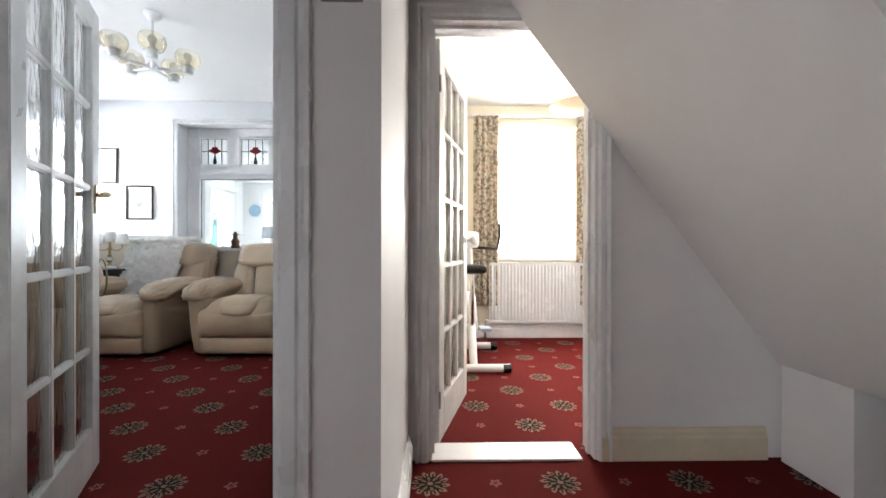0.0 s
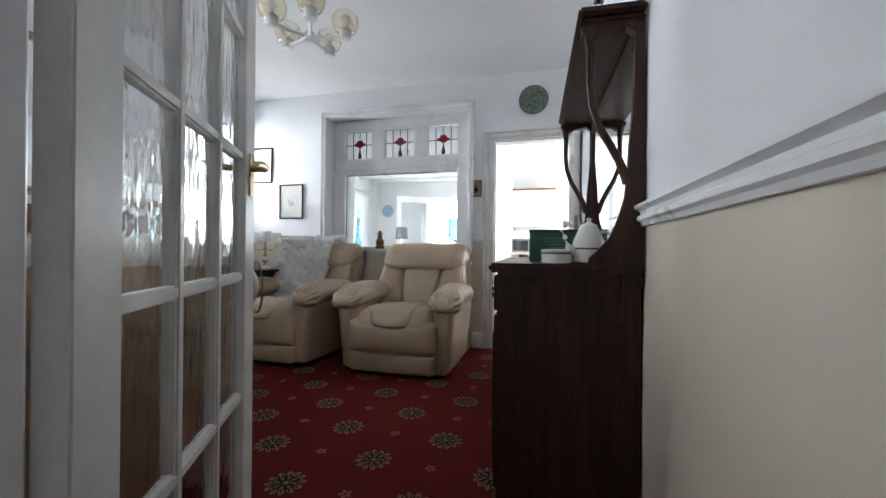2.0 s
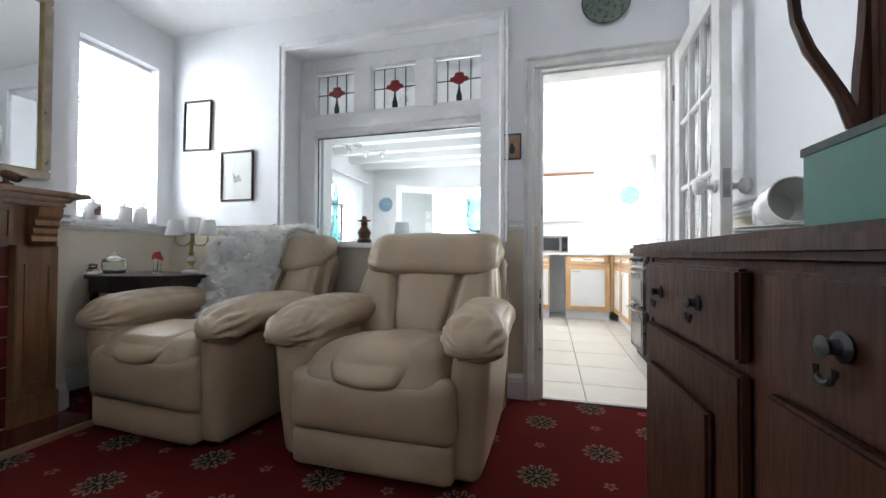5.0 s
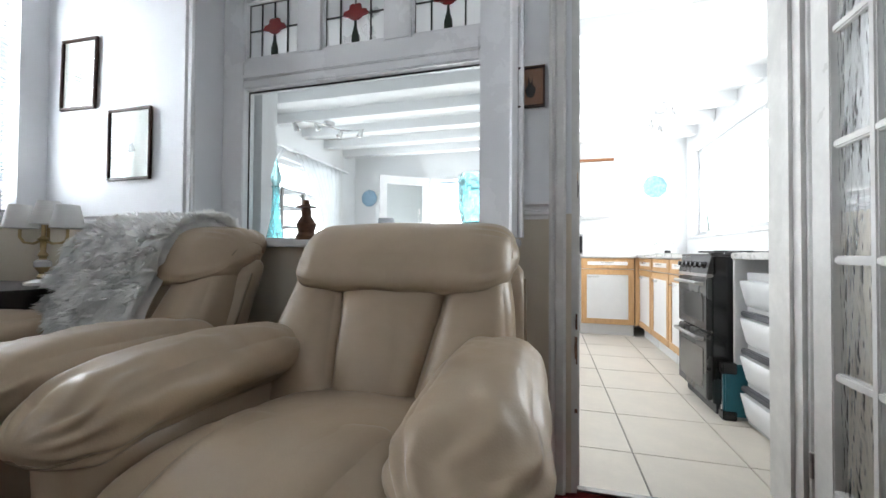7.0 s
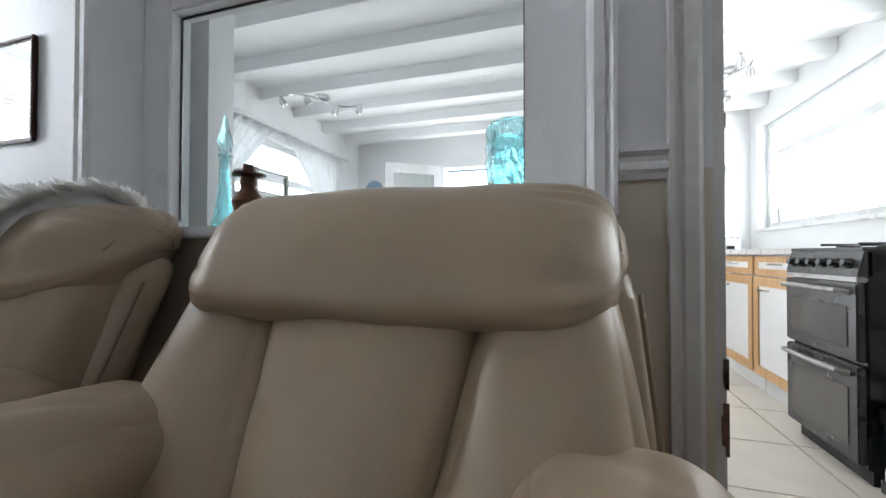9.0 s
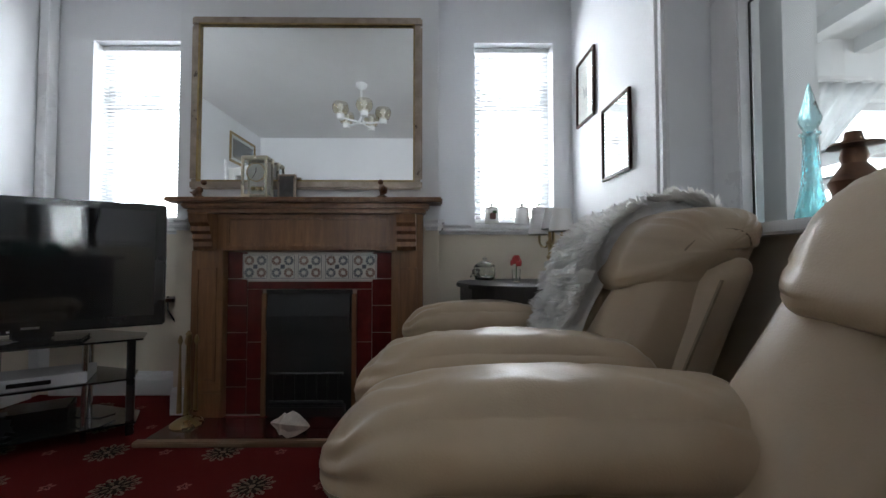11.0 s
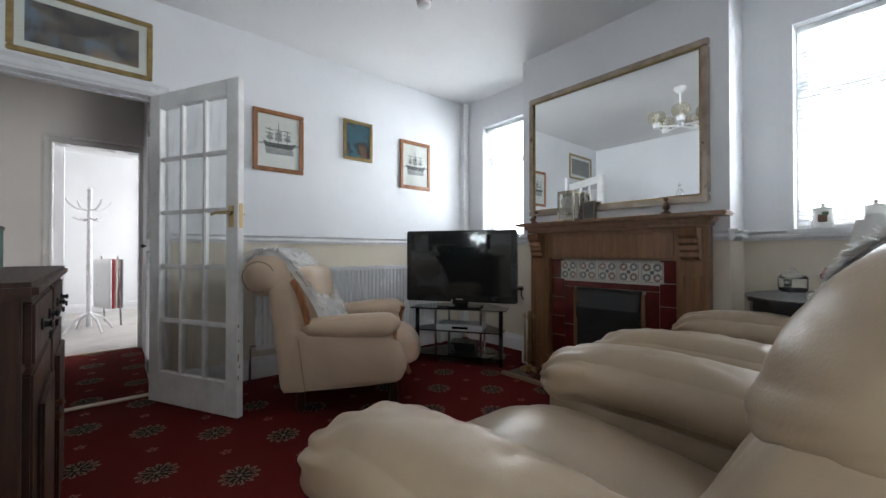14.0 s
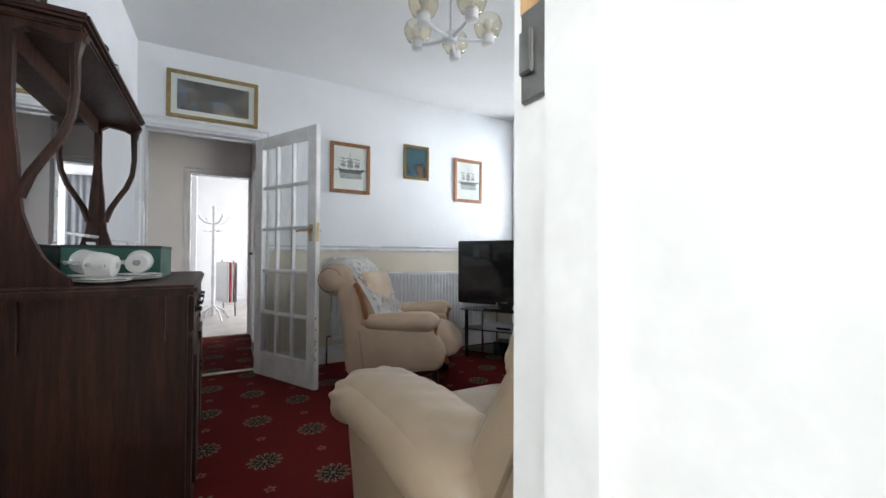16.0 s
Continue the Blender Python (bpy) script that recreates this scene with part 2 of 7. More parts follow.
DELFT = plain("cream_glazed_tile", (0.62, 0.60, 0.55), 0.15, var=0.08, bmp=0.04, coat=0.4)
BLUEI = plain("slate_blue_glaze", (0.13, 0.14, 0.17), 0.2, var=0.3)
REDI = plain("brick_red_glaze", (0.22, 0.12, 0.10), 0.25, var=0.3)


def wool(name, col, thin=False, glow_through=0.5):
    """Wool, or where thin a cloth that lets light through."""
    m, nt, b = M(name)
    n = noise_out(nt, 14.0, 4, 0.6)
    k = mixc(nt, ramp(nt, n, 0.3, 0.7), tuple(x * 0.88 for x in col), col)
    nt.links.new(k, b.inputs["Base Color"])
    b.inputs["Roughness"].default_value = 0.9
    b.inputs["Specular IOR Level"].default_value = 0.2
    if not thin:
        return m
    tr = nt.nodes.new("ShaderNodeBsdfTranslucent")
    nt.links.new(k, tr.inputs["Color"])
    mx = nt.nodes.new("ShaderNodeMixShader")
    mx.inputs[0].default_value = glow_through
    out = nt.nodes["Material Output"]
    nt.links.new(b.outputs[0], mx.inputs[1])
    nt.links.new(tr.outputs[0], mx.inputs[2])
    nt.links.new(mx.outputs[0], out.inputs["Surface"])
    return m


FUR = wool("white_sheepskin", (0.97, 0.96, 0.94), True, 0.35)
GREENB = plain("dark_green_card", (0.022, 0.10, 0.072), 0.45, var=0.15, big=6)
TURQ = glass("turquoise_glass", (0.50, 0.86, 0.90), 0.06, 0.5, 60)
CLEAR = glass("window_glass")
RIPPLE = glass("rippled_glass", (0.95, 0.96, 0.95), 0.04, 0.55, 22)
LIGHTS = glass("old_clear_glass", (0.95, 0.96, 0.95), 0.02, 0.28, 16)
SMOKE = glass("amber_smoked_glass", (0.93, 0.89, 0.78), 0.03)
DARKGL = plain("black_glass", (0.012, 0.013, 0.014), 0.06, var=0.1, bmp=0.0, coat=0.3)
FLOORT = plain("pale_floor_tile", (0.72, 0.66, 0.58), 0.40, var=0.07, big=6, bmp=0.04)
GROUT = plain("dark_grout", (0.20, 0.17, 0.14), 0.85)
SHADEM = plain("white_fabric_shade", (0.78, 0.77, 0.75), 0.8, var=0.05, fine=150)
TEAL = plain("teal_plastic", (0.015, 0.13, 0.17), 0.35, var=0.15)
BRONZE = plain("bronze_figure", (0.13, 0.06, 0.03), 0.38, 0.5, var=0.4, big=30)
REDF = plain("red_petals", (0.42, 0.02, 0.025), 0.6, var=0.3, big=40)
GREYM = plain("grey_fabric", (0.20, 0.21, 0.23), 0.9, var=0.2, fine=200)
GREENP = plain("dark_green_glaze", (0.035, 0.05, 0.043), 0.35, var=0.5, big=28)
LEAD = plain("lead_came", (0.035, 0.035, 0.035), 0.5, 0.4)
OPAL = plain("frosted_pane", (0.96, 0.97, 0.97), 0.32, var=0.04)
OPAL.node_tree.nodes["Principled BSDF"].inputs["Transmission Weight"].default_value = 1.0
CHIP = plain("bare_chipped_wood", (0.22, 0.12, 0.08), 0.8, var=0.5, big=40)
TERRA = plain("terracotta_card", (0.43, 0.19, 0.10), 0.7, var=0.15, big=12)


def mirror_mat():
    m, nt, b = M("silvered_mirror")
    b.inputs["Base Color"].default_value = (0.86, 0.88, 0.88, 1)
    b.inputs["Metallic"].default_value = 1.0
    b.inputs["Roughness"].default_value = 0.012
    return m


MIRROR = mirror_mat()


def floral_mat():
    m, nt, b = M("floral_curtain_cloth")
    c = coords(nt)
    v = nd(nt, "ShaderNodeTexVoronoi", Scale=16.0)
    nt.links.new(c, v.inputs["Vector"])
    n = noise_out(nt, 26.0, 5, 0.7, c)
    k = mixc(nt, ramp(nt, n, 0.42, 0.56), (0.18, 0.15, 0.12), (0.52, 0.45, 0.35))
    k = mixc(nt, ramp(nt, v.outputs["Distance"], 0.15, 0.32, 0.7, 0), k, (0.32, 0.17, 0.12))
    nt.links.new(k, b.inputs["Base Color"])
    b.inputs["Roughness"].default_value = 0.9
    b.inputs["Transmission Weight"].default_value = 0.0
    bump(nt, b, noise_out(nt, 500, 2, 0.5, c), 0.3, 0.002)
    return m


FLORAL = floral_mat()
VOILE = wool("white_voile", (0.84, 0.85, 0.86), True)


def sea_art(name, warm):
    m, nt, b = M(name)
    c = coords(nt)
    n = noise_out(nt, 11.0, 5, 0.6, c)
    n2 = noise_out(nt, 7.0, 3, 0.5, c)
    if warm:
        k = mixc(nt, ramp(nt, n, 0.35, 0.7), (0.035, 0.03, 0.035), (0.15, 0.115, 0.085))
        k = mixc(nt, ramp(nt, n2, 0.52, 0.66), k, (0.13, 0.17, 0.22))
        k = mixc(nt, ramp(nt, noise_out(nt, 2.4, 2, 0.5), 0.56, 0.72), k, (0.33, 0.19, 0.07))
    else:
        k = mixc(nt, ramp(nt, n, 0.35, 0.7), (0.02, 0.07, 0.11), (0.04, 0.20, 0.24))
        k = mixc(nt, ramp(nt, noise_out(nt, 9.0, 3, 0.6, c), 0.50, 0.56), k, (0.012, 0.010, 0.012))
        k = mixc(nt, ramp(nt, n2, 0.60, 0.7), k, (0.20, 0.09, 0.04))
    nt.links.new(k, b.inputs["Base Color"])
    b.inputs["Roughness"].default_value = 0.45
    return m


SEA = sea_art("dark_seascape_paint", True)
TEALART = sea_art("teal_oil_paint", False)

# ---------------------------------------------------------------- mesh helpers
def part(name, bm, mat, parent=None, label="", smooth=False, bevel=0.0, shadow=True):
    me = bpy.data.meshes.new(name)
    if bevel:
        bmesh.ops.bevel(bm, geom=bm.edges[:], offset=bevel, segments=2, affect="EDGES", clamp_overlap=True)
    bmesh.ops.recalc_face_normals(bm, faces=bm.faces[:])
    bm.to_mesh(me)
    bm.free()
    for m in (mat if isinstance(mat, (list, tuple)) else [mat]):
        me.materials.append(m)
    if smooth:
        me.shade_smooth()
        if smooth != "all":
            me.set_sharp_from_angle(angle=radians(42))
    ob = new(name, me)
    ob.parent = parent
    if label:
        ob["label"] = label
    if not shadow:
        ob.visible_shadow = False
    return ob


def thing(name, label, category, x=0, y=0, z=0, rz=0, group="", kind=""):
    e = new(name)
    e.empty_display_size = 0.1
    e.matrix_basis = pose(x, y, z, 0, 0, rz)
    return tagged(e, label, category, group, kind)


def box(x0, x1, y0, y1, z0, z1, bm=None):
    bm = bm or bmesh.new()
    g = bmesh.ops.create_cube(bm, size=1)
    bmesh.ops.transform(bm, matrix=Matrix.Translation(((x0 + x1) / 2, (y0 + y1) / 2, (z0 + z1) / 2)) @ Matrix.Diagonal((abs(x1 - x0), abs(y1 - y0), abs(z1 - z0), 1)), verts=g["verts"])
    return bm


def moved(bm, m):
    bmesh.ops.transform(bm, matrix=m, verts=bm.verts[:])
    return bm


def poly(points, depth, bm=None):
    """An outline in x, z, given depth along y."""
    bm = bm or bmesh.new()
    a = [bm.verts.new((x, 0, z)) for x, z in points]
    b = [bm.verts.new((x, depth, z)) for x, z in points]
    n = len(a)
    bm.faces.new(a)
    bm.faces.new(b[::-1])
    for i in range(n):
        bm.faces.new((a[i], b[i], b[(i + 1) % n], a[(i + 1) % n]))
    return bm


def lathe(profile, seg=24, bm=None, at=(0, 0, 0), wave=0, amp=0.0):
    bm = bm or bmesh.new()
    rings = []
    for r, z in profile:
        ring = []
        for i in range(seg):
            t = 2 * math.pi * i / seg
            rr = r * (1 + amp * math.sin(wave * t)) if wave else r
            ring.append(bm.verts.new((at[0] + rr * math.cos(t), at[1] + rr * math.sin(t), at[2] + z)))
        rings.append(ring)
    for a, b in zip(rings, rings[1:]):
        for i in range(seg):
            bm.faces.new((a[i], a[(i + 1) % seg], b[(i + 1) % seg], b[i]))
    for ring in (rings[0], rings[-1]):
        if len(set(ring)) > 2:
            bm.faces.new(ring)
    return bm


def tube(path, r, seg=8, bm=None):
    bm = bm or bmesh.new()
    pts = [Vector(p) for p in path]
    rings = []
    for i, p in enumerate(pts):
        d = (pts[min(i + 1, len(pts) - 1)] - pts[max(i - 1, 0)]).normalized()
        up = Vector((0, 0, 1)) if abs(d.z) < 0.9 else Vector((1, 0, 0))
        s = d.cross(up).normalized()
        u = s.cross(d)
        rr = r[i] if isinstance(r, (list, tuple)) else r
        rings.append([bm.verts.new(p + s * (rr * math.cos(2 * math.pi * k / seg)) + u * (rr * math.sin(2 * math.pi * k / seg))) for k in range(seg)])
    for a, b in zip(rings, rings[1:]):
        for i in range(seg):
            bm.faces.new((a[i], a[(i + 1) % seg], b[(i + 1) % seg], b[i]))
    bm.faces.new(rings[0])
    bm.faces.new(rings[-1][::-1])
    return bm


def soft(x0, x1, y0, y1, z0, z1, r, n=14, crown=(0, 0, 0), warp=None, rough=0.004, freq=7.0):
    """A padded, rounded block: crown swells it along each axis; warp moves each point."""
    bm = bmesh.new()
    bmesh.ops.create_cube(bm, size=2)
    bmesh.ops.subdivide_edges(bm, edges=bm.edges[:], cuts=n, use_grid_fill=True)
    h = Vector(((x1 - x0) / 2, (y1 - y0) / 2, (z1 - z0) / 2))
    c = Vector(((x1 + x0) / 2, (y1 + y0) / 2, (z1 + z0) / 2))
    rr = [min(r, h[i] * 0.999) for i in range(3)]
    for v in bm.verts:
        u = Vector(v.co)
        s = Vector([math.sin(u[i] * math.pi / 2) * 0.45 + u[i] * 0.55 for i in range(3)])
        p = Vector((s.x * h.x, s.y * h.y, s.z * h.z))
        q = Vector([max(-h[i] + rr[i], min(h[i] - rr[i], p[i])) for i in range(3)])
        d = Vector([(p[i] - q[i]) / rr[i] for i in range(3)])
        if d.length > 1e-6:
            k = max(abs(d.x), abs(d.y), abs(d.z))
            d = d.normalized() * k
            p = q + Vector([d[i] * rr[i] for i in range(3)])
        p.x += s.x * crown[0] * (1 - s.y * s.y) * (1 - s.z * s.z)
        p.y += s.y * crown[1] * (1 - s.x * s.x) * (1 - s.z * s.z)
        p.z += s.z * crown[2] * (1 - s.x * s.x) * (1 - s.y * s.y)
        p += c
        if rough:
            p += noise.noise_vector(p * freq) * rough
        if warp:
            p = Vector(warp(p, s))
        v.co = p
    return bm


def wall_grid(name, axis, at0, at1, a0, a1, z0, z1, holes, mat, label=""):
    """A wall at0..at1 thick across axis ('x' or 'y'), running a0..a1 along the other, with holes (b0, b1, c0, c1) through it."""
    us = sorted({a0, a1, *[h for o in holes for h in o[:2]]})
    vs = sorted({z0, z1, *[h for o in holes for h in o[2:]]})
    us = [u for u in us if a0 <= u <= a1]
    vs = [v for v in vs if z0 <= v <= z1]

    def full(i, j):
        if not (0 <= i < len(us) - 1 and 0 <= j < len(vs) - 1):
            return False
        u, v = (us[i] + us[i + 1]) / 2, (vs[j] + vs[j + 1]) / 2
        return not any(o[0] < u < o[1] and o[2] < v < o[3] for o in holes)

    bm = bmesh.new()

    def P(u, t, v):
        return bm.verts.new((t, u, v) if axis == "x" else (u, t, v))

    for i in range(len(us) - 1):
        for j in range(len(vs) - 1):
            if not full(i, j):
                continue
            u0, u1, v0, v1 = us[i], us[i + 1], vs[j], vs[j + 1]
            for t in (at0, at1):
                bm.faces.new((P(u0, t, v0), P(u1, t, v0), P(u1, t, v1), P(u0, t, v1)))
            for cond, e in ((full(i - 1, j), (u0, v0, u0, v1)), (full(i + 1, j), (u1, v0, u1, v1)), (full(i, j - 1), (u0, v0, u1, v0)), (full(i, j + 1), (u0, v1, u1, v1))):
                if not cond:
                    bm.faces.new((P(e[0], at0, e[1]), P(e[0], at1, e[1]), P(e[2], at1, e[3]), P(e[2], at0, e[3])))
    bmesh.ops.remove_doubles(bm, verts=bm.verts[:], dist=0.0001)
    return tagged(part(name, bm, mat), label, "wall", "", "structure")


def struct(name, bm, mat, label, category, bevel=0.0, smooth=False):
    return tagged(part(name, bm, mat, bevel=bevel, smooth=smooth), label, category, "", "structure")


# ---------------------------------------------------------------- the shell
X0, X1, Y0, Y1, ZC = -3.75, -0.10, 1.10, 4.515, 2.60      # lounge
struct("floor", box(-3.75, 2.4, 0.0 - 0.66, 4.55, -0.12, 0.0), CARPET, "red carpet with cream and black rosettes", "carpet")
struct("floor_kitchen", box(-4.1, 0.9, 4.55, 8.5, -0.12, -0.012), GROUT, "dark grout bed under pale floor tiles", "floor")
struct("floor_front_room", box(-2.8, 0.8, -4.0, -0.66, -0.12, 0.004), GREYC, "pale grey carpet of the front room", "carpet")
wall_grid("wall_west", "x", X0 - 0.26, X0, 0.9, 4.9, 0, 2.75, [(1.38, 2.06, 1.09, 2.29), (3.87, 4.39, 1.085, 2.29)], WALL, "white wall with cream paper below the dado")
wall_grid("wall_north", "y", Y1, Y1 + 0.19, X0 - 0.26, 0.9, 0, 2.75, [(-2.69, -1.13, 0.93, 2.345), (-0.905, -0.17, -0.1, 2.01)], WALL, "white wall with an inner window and a doorway")
wall_grid("wall_south", "y", 0.96, Y0, X0, 0.08, 0, 2.75, [(-0.955, -0.13, -0.1, 1.985)], WALL, "white wall with cream paper below the dado")
wall_grid("wall_east", "x", X1, 0.08, Y0, 4.5, 0, 2.75, [], WALL, "white wall behind the dark dresser")
struct("ceiling", box(X0, X1, Y0, Y1, ZC, ZC + 0.12), CEIL, "plain white lounge ceiling", "ceiling")
struct("wall_chimney_breast", box(-3.745, -3.43, 2.16, 3.635, 0, ZC - 0.002), WALL, "white chimney breast", "wall")
struct("trim_pipe_boxing", box(-3.742, -3.67, Y0 + 0.004, Y0 + 0.07, 0.15, ZC - 0.003), GLOSS, "white boxed pipe in the corner", "pipe boxing", bevel=0.004)

# hall
wall_grid("wall_hall_west", "x", -1.08, -0.965, -0.66, 0.955, 0, 2.5, [(0.25, 0.92, -0.1, 2.02)], HALLW, "pale hall wall with a cupboard opening")
wall_grid("wall_hall_south", "y", -0.78, -0.66, -2.8, 2.4, 0, 2.5, [(-0.955, -0.30, -0.1, 1.96)], HALLW, "pale hall wall with a doorway")
wall_grid("wall_hall_north", "y", 1.83, 1.95, 0.08, 2.4, 0, 2.5, [(0.17, 0.94, -0.1, 1.985)], HALLW, "pale wall with the dining room doorway")
wall_grid("wall_hall_east", "x", 2.4, 2.52, -0.78, 4.5, 0, 2.6, [], HALLW, "pale end wall")
struct("ceiling_passage", box(0.0875, 2.4, 0.955, 1.83, 2.48, 2.6), CEIL, "plain white ceiling of the passage", "ceiling")
struct("ceiling_hall", box(-1.08, 2.4, -0.66, 0.953, 2.48, 2.6), CEIL, "plain white hall ceiling", "ceiling")
struct("wall_cupboard_back", box(-1.55, -1.08, 0.15, 0.95, 0, 2.4), HALLW, "pale wall at the back of the cupboard", "wall")
# sloping underside of the stairs, with the boxed low end
bm = poly([(0.55, 2.02), (1.755, 0.43), (2.38, 0.43), (2.38, 2.47), (0.47, 2.47), (0.47, 2.12)], 1.02)
struct("ceiling_stair_soffit", moved(bm, Matrix.Translation((0, 0.80, 0))), HALLW, "pale sloping underside of the staircase", "staircase soffit")
struct("wall_stair_box", box(1.755, 2.38, 1.50, 1.80, 0, 0.429), HALLW, "low boxed panel under the stairs", "wall")
wall_grid("wall_hall_skin", "y", 0.954, 0.9595, -0.965, 0.0855, 0, 2.48, [(-0.9555, -0.1295, -0.1, 1.986)], HALLW, "pale painted hall side of the lounge wall")
struct("wall_passage_skin", box(0.0805, 0.0855, 0.9597, 1.829, 0, 2.48), HALLW, "pale painted passage wall", "wall")
# dining room
wall_grid("wall_dining_north", "y", 4.20, 4.46, 0.08, 2.4, 0, 2.6, [(0.79, 1.75, 0.85, 2.235)], DINW, "cream wall with a bright window")
struct("ceiling_dining", box(0.08, 2.4, 1.95, 4.20, 2.46, 2.58), CEIL, "plain white dining room ceiling", "ceiling")
struct("wall_dining_west", box(0.084, 0.096, 1.951, 4.199, 0, 2.459), DINW, "cream papered wall", "wall")
# kitchen and garden room
# the long opening in the east wall is added to let the fill lamp in
wall_grid("wall_kitchen_east", "x", 0.62, 0.78, 4.705, 8.3, 0, 2.5, [(5.0, 8.1, 1.12, 2.12)], EXTW, "bright white kitchen wall with an added long window opening")
wall_grid("wall_extension_north", "y", 8.25, 8.40, -4.0, 0.62, 0, 2.5, [(-2.60, -1.80, -0.1, 1.95)], EXTW, "white end wall with a bright garden doorway")
wall_grid("wall_extension_west", "x", -3.95, -3.80, 4.705, 8.25, 0, 2.5, [(5.7, 7.7, 0.9, 1.95)], EXTW, "white wall with curtained window")
wall_grid("wall_kitchen_party", "x", -1.10, -1.0, 4.705, 8.25, 0, 2.5, [(6.7, 7.5, -0.1, 2.0)], EXTW, "white wall between kitchen and garden room")
struct("wall_pier", box(-3.80, -2.62, 4.90, 5.03, 0, 2.30), EXTW, "white return wall beside the inner window", "wall")
bm = box(-3.95, 0.62, 4.705, 8.25, 2.36, 2.5)
for i in range(7):
    y = 5.05 + i * 0.47
    box(-3.795, 0.615, y, y + 0.11, 2.26, 2.361, bm)
struct("ceiling_extension", bm, EXTW, "white ceiling with painted beams", "ceiling")
# front room
for n, bb in (("wall_front_room_south", (-2.8, 0.8, -4.12, -4.0)), ("wall_front_room_east", (0.68, 0.8, -4.0, -0.78))):
    struct(n, box(*bb, 0, 2.6), EXTW, "white wall of the front room", "wall")
# this opening is out of view, added for the front room fill lamp
wall_grid("wall_front_room_west", "x", -2.6, -2.48, -4.0, -0.78, 0, 2.6, [(-3.4, -1.8, 0.8, 2.2)], EXTW, "white wall with an added unseen window opening")
struct("ceiling_front_room", box(-2.6, 0.8, -4.0, -0.78, 2.5, 2.6), CEIL, "plain white ceiling of the front room", "ceiling")
wall_grid("wall_front_room_stub", "y", -2.6, -2.5, -0.28, 0.68, 0, 2.5, [], EXTW, "white return wall in the front room")
# roof over everything and ground outside
struct("roof_slab", box(-4.3, 2.7, -4.3, 8.6, 2.76, 2.9), CEIL, "plain slab closing the house above", "roof")
struct("ground", box(-60, 60, -60, 60, -0.4, -0.13), plain("grey_paving", (0.22, 0.21, 0.2), 0.9), "grey ground around the house", "ground")


def profile_run(name, profile, p0, p1, nrm, mat, label, category, kind="structure"):
    """A moulding with (out, z) profile from p0 to p1, its back on the wall and facing nrm."""
    bm = bmesh.new()
    ends = []
    for p in (p0, p1):
        ends.append([bm.verts.new((p[0] + nrm[0] * o, p[1] + nrm[1] * o, z)) for o, z in profile])
    n = len(profile)
    for i in range(n):
        bm.faces.new((ends[0][i], ends[0][(i + 1) % n], ends[1][(i + 1) % n], ends[1][i]))
    bm.faces.new(ends[0])
    bm.faces.new(ends[1][::-1])
    return tagged(part(name, bm, mat), label, category, "", kind)


DADO = [(0, 1.02), (0.012, 1.02), (0.016, 1.032), (0.026, 1.038), (0.026, 1.05), (0.016, 1.056), (0.018, 1.066), (0.034, 1.074), (0.034, 1.084), (0, 1.086)]
SKIRT = [(0, 0.001), (0.022, 0.001), (0.022, 0.10), (0.016, 0.115), (0.016, 0.125), (0.008, 0.14), (0.008, 0.146), (0, 0.148)]
e = 0.002
runs = [((X0 + 0.07, Y0 + e), (-1.03, Y0 + e), (0, 1)), ((X0 + e, Y0 + 0.08), (X0 + e, 2.155), (1, 0)), ((X0 + e, 3.64), (X0 + e, Y1 - e), (1, 0)),
        ((-3.43 + e, 2.16), (-3.43 + e, 2.235), (1, 0)), ((-3.43 + e, 3.56), (-3.43 + e, 3.632), (1, 0)),
        ((-3.43, 3.637), (X0 + e, 3.637), (0, 1)), ((X0 + e, Y1 - e), (-2.765, Y1 - e), (0, -1)), ((-1.078, Y1 - e), (-0.988, Y1 - e), (0, -1)), ((X1 - e, Y0 + 0.05), (X1 - e, 4.44), (-1, 0))]
for a, b, n in runs:
    profile_run("trim_dado", DADO, a, b, n, GLOSS, "white moulded dado rail", "dado rail")
    profile_run("baseboard", SKIRT, a, b, n, GLOSS, "white moulded skirting board", "skirting board")
profile_run("baseboard", SKIRT, (0.95, 1.828), (1.70, 1.828), (0, -1), plain("cream_gloss", (0.68, 0.60, 0.46), 0.35), "cream skirting under the stairs", "skirting board")
profile_run("baseboard", SKIRT, (0.1, 4.198), (2.39, 4.198), (0, -1), GLOSS, "white skirting below the dining room window", "skirting board")
profile_run("baseboard", SKIRT, (0.086, 1.0), (0.086, 1.76), (1, 0), GLOSS, "white skirting in the passage", "skirting board")
profile_run("baseboard", SKIRT, (-1.6, -3.998), (0.67, -3.998), (0, 1), GLOSS, "white skirting in the front room", "skirting board")


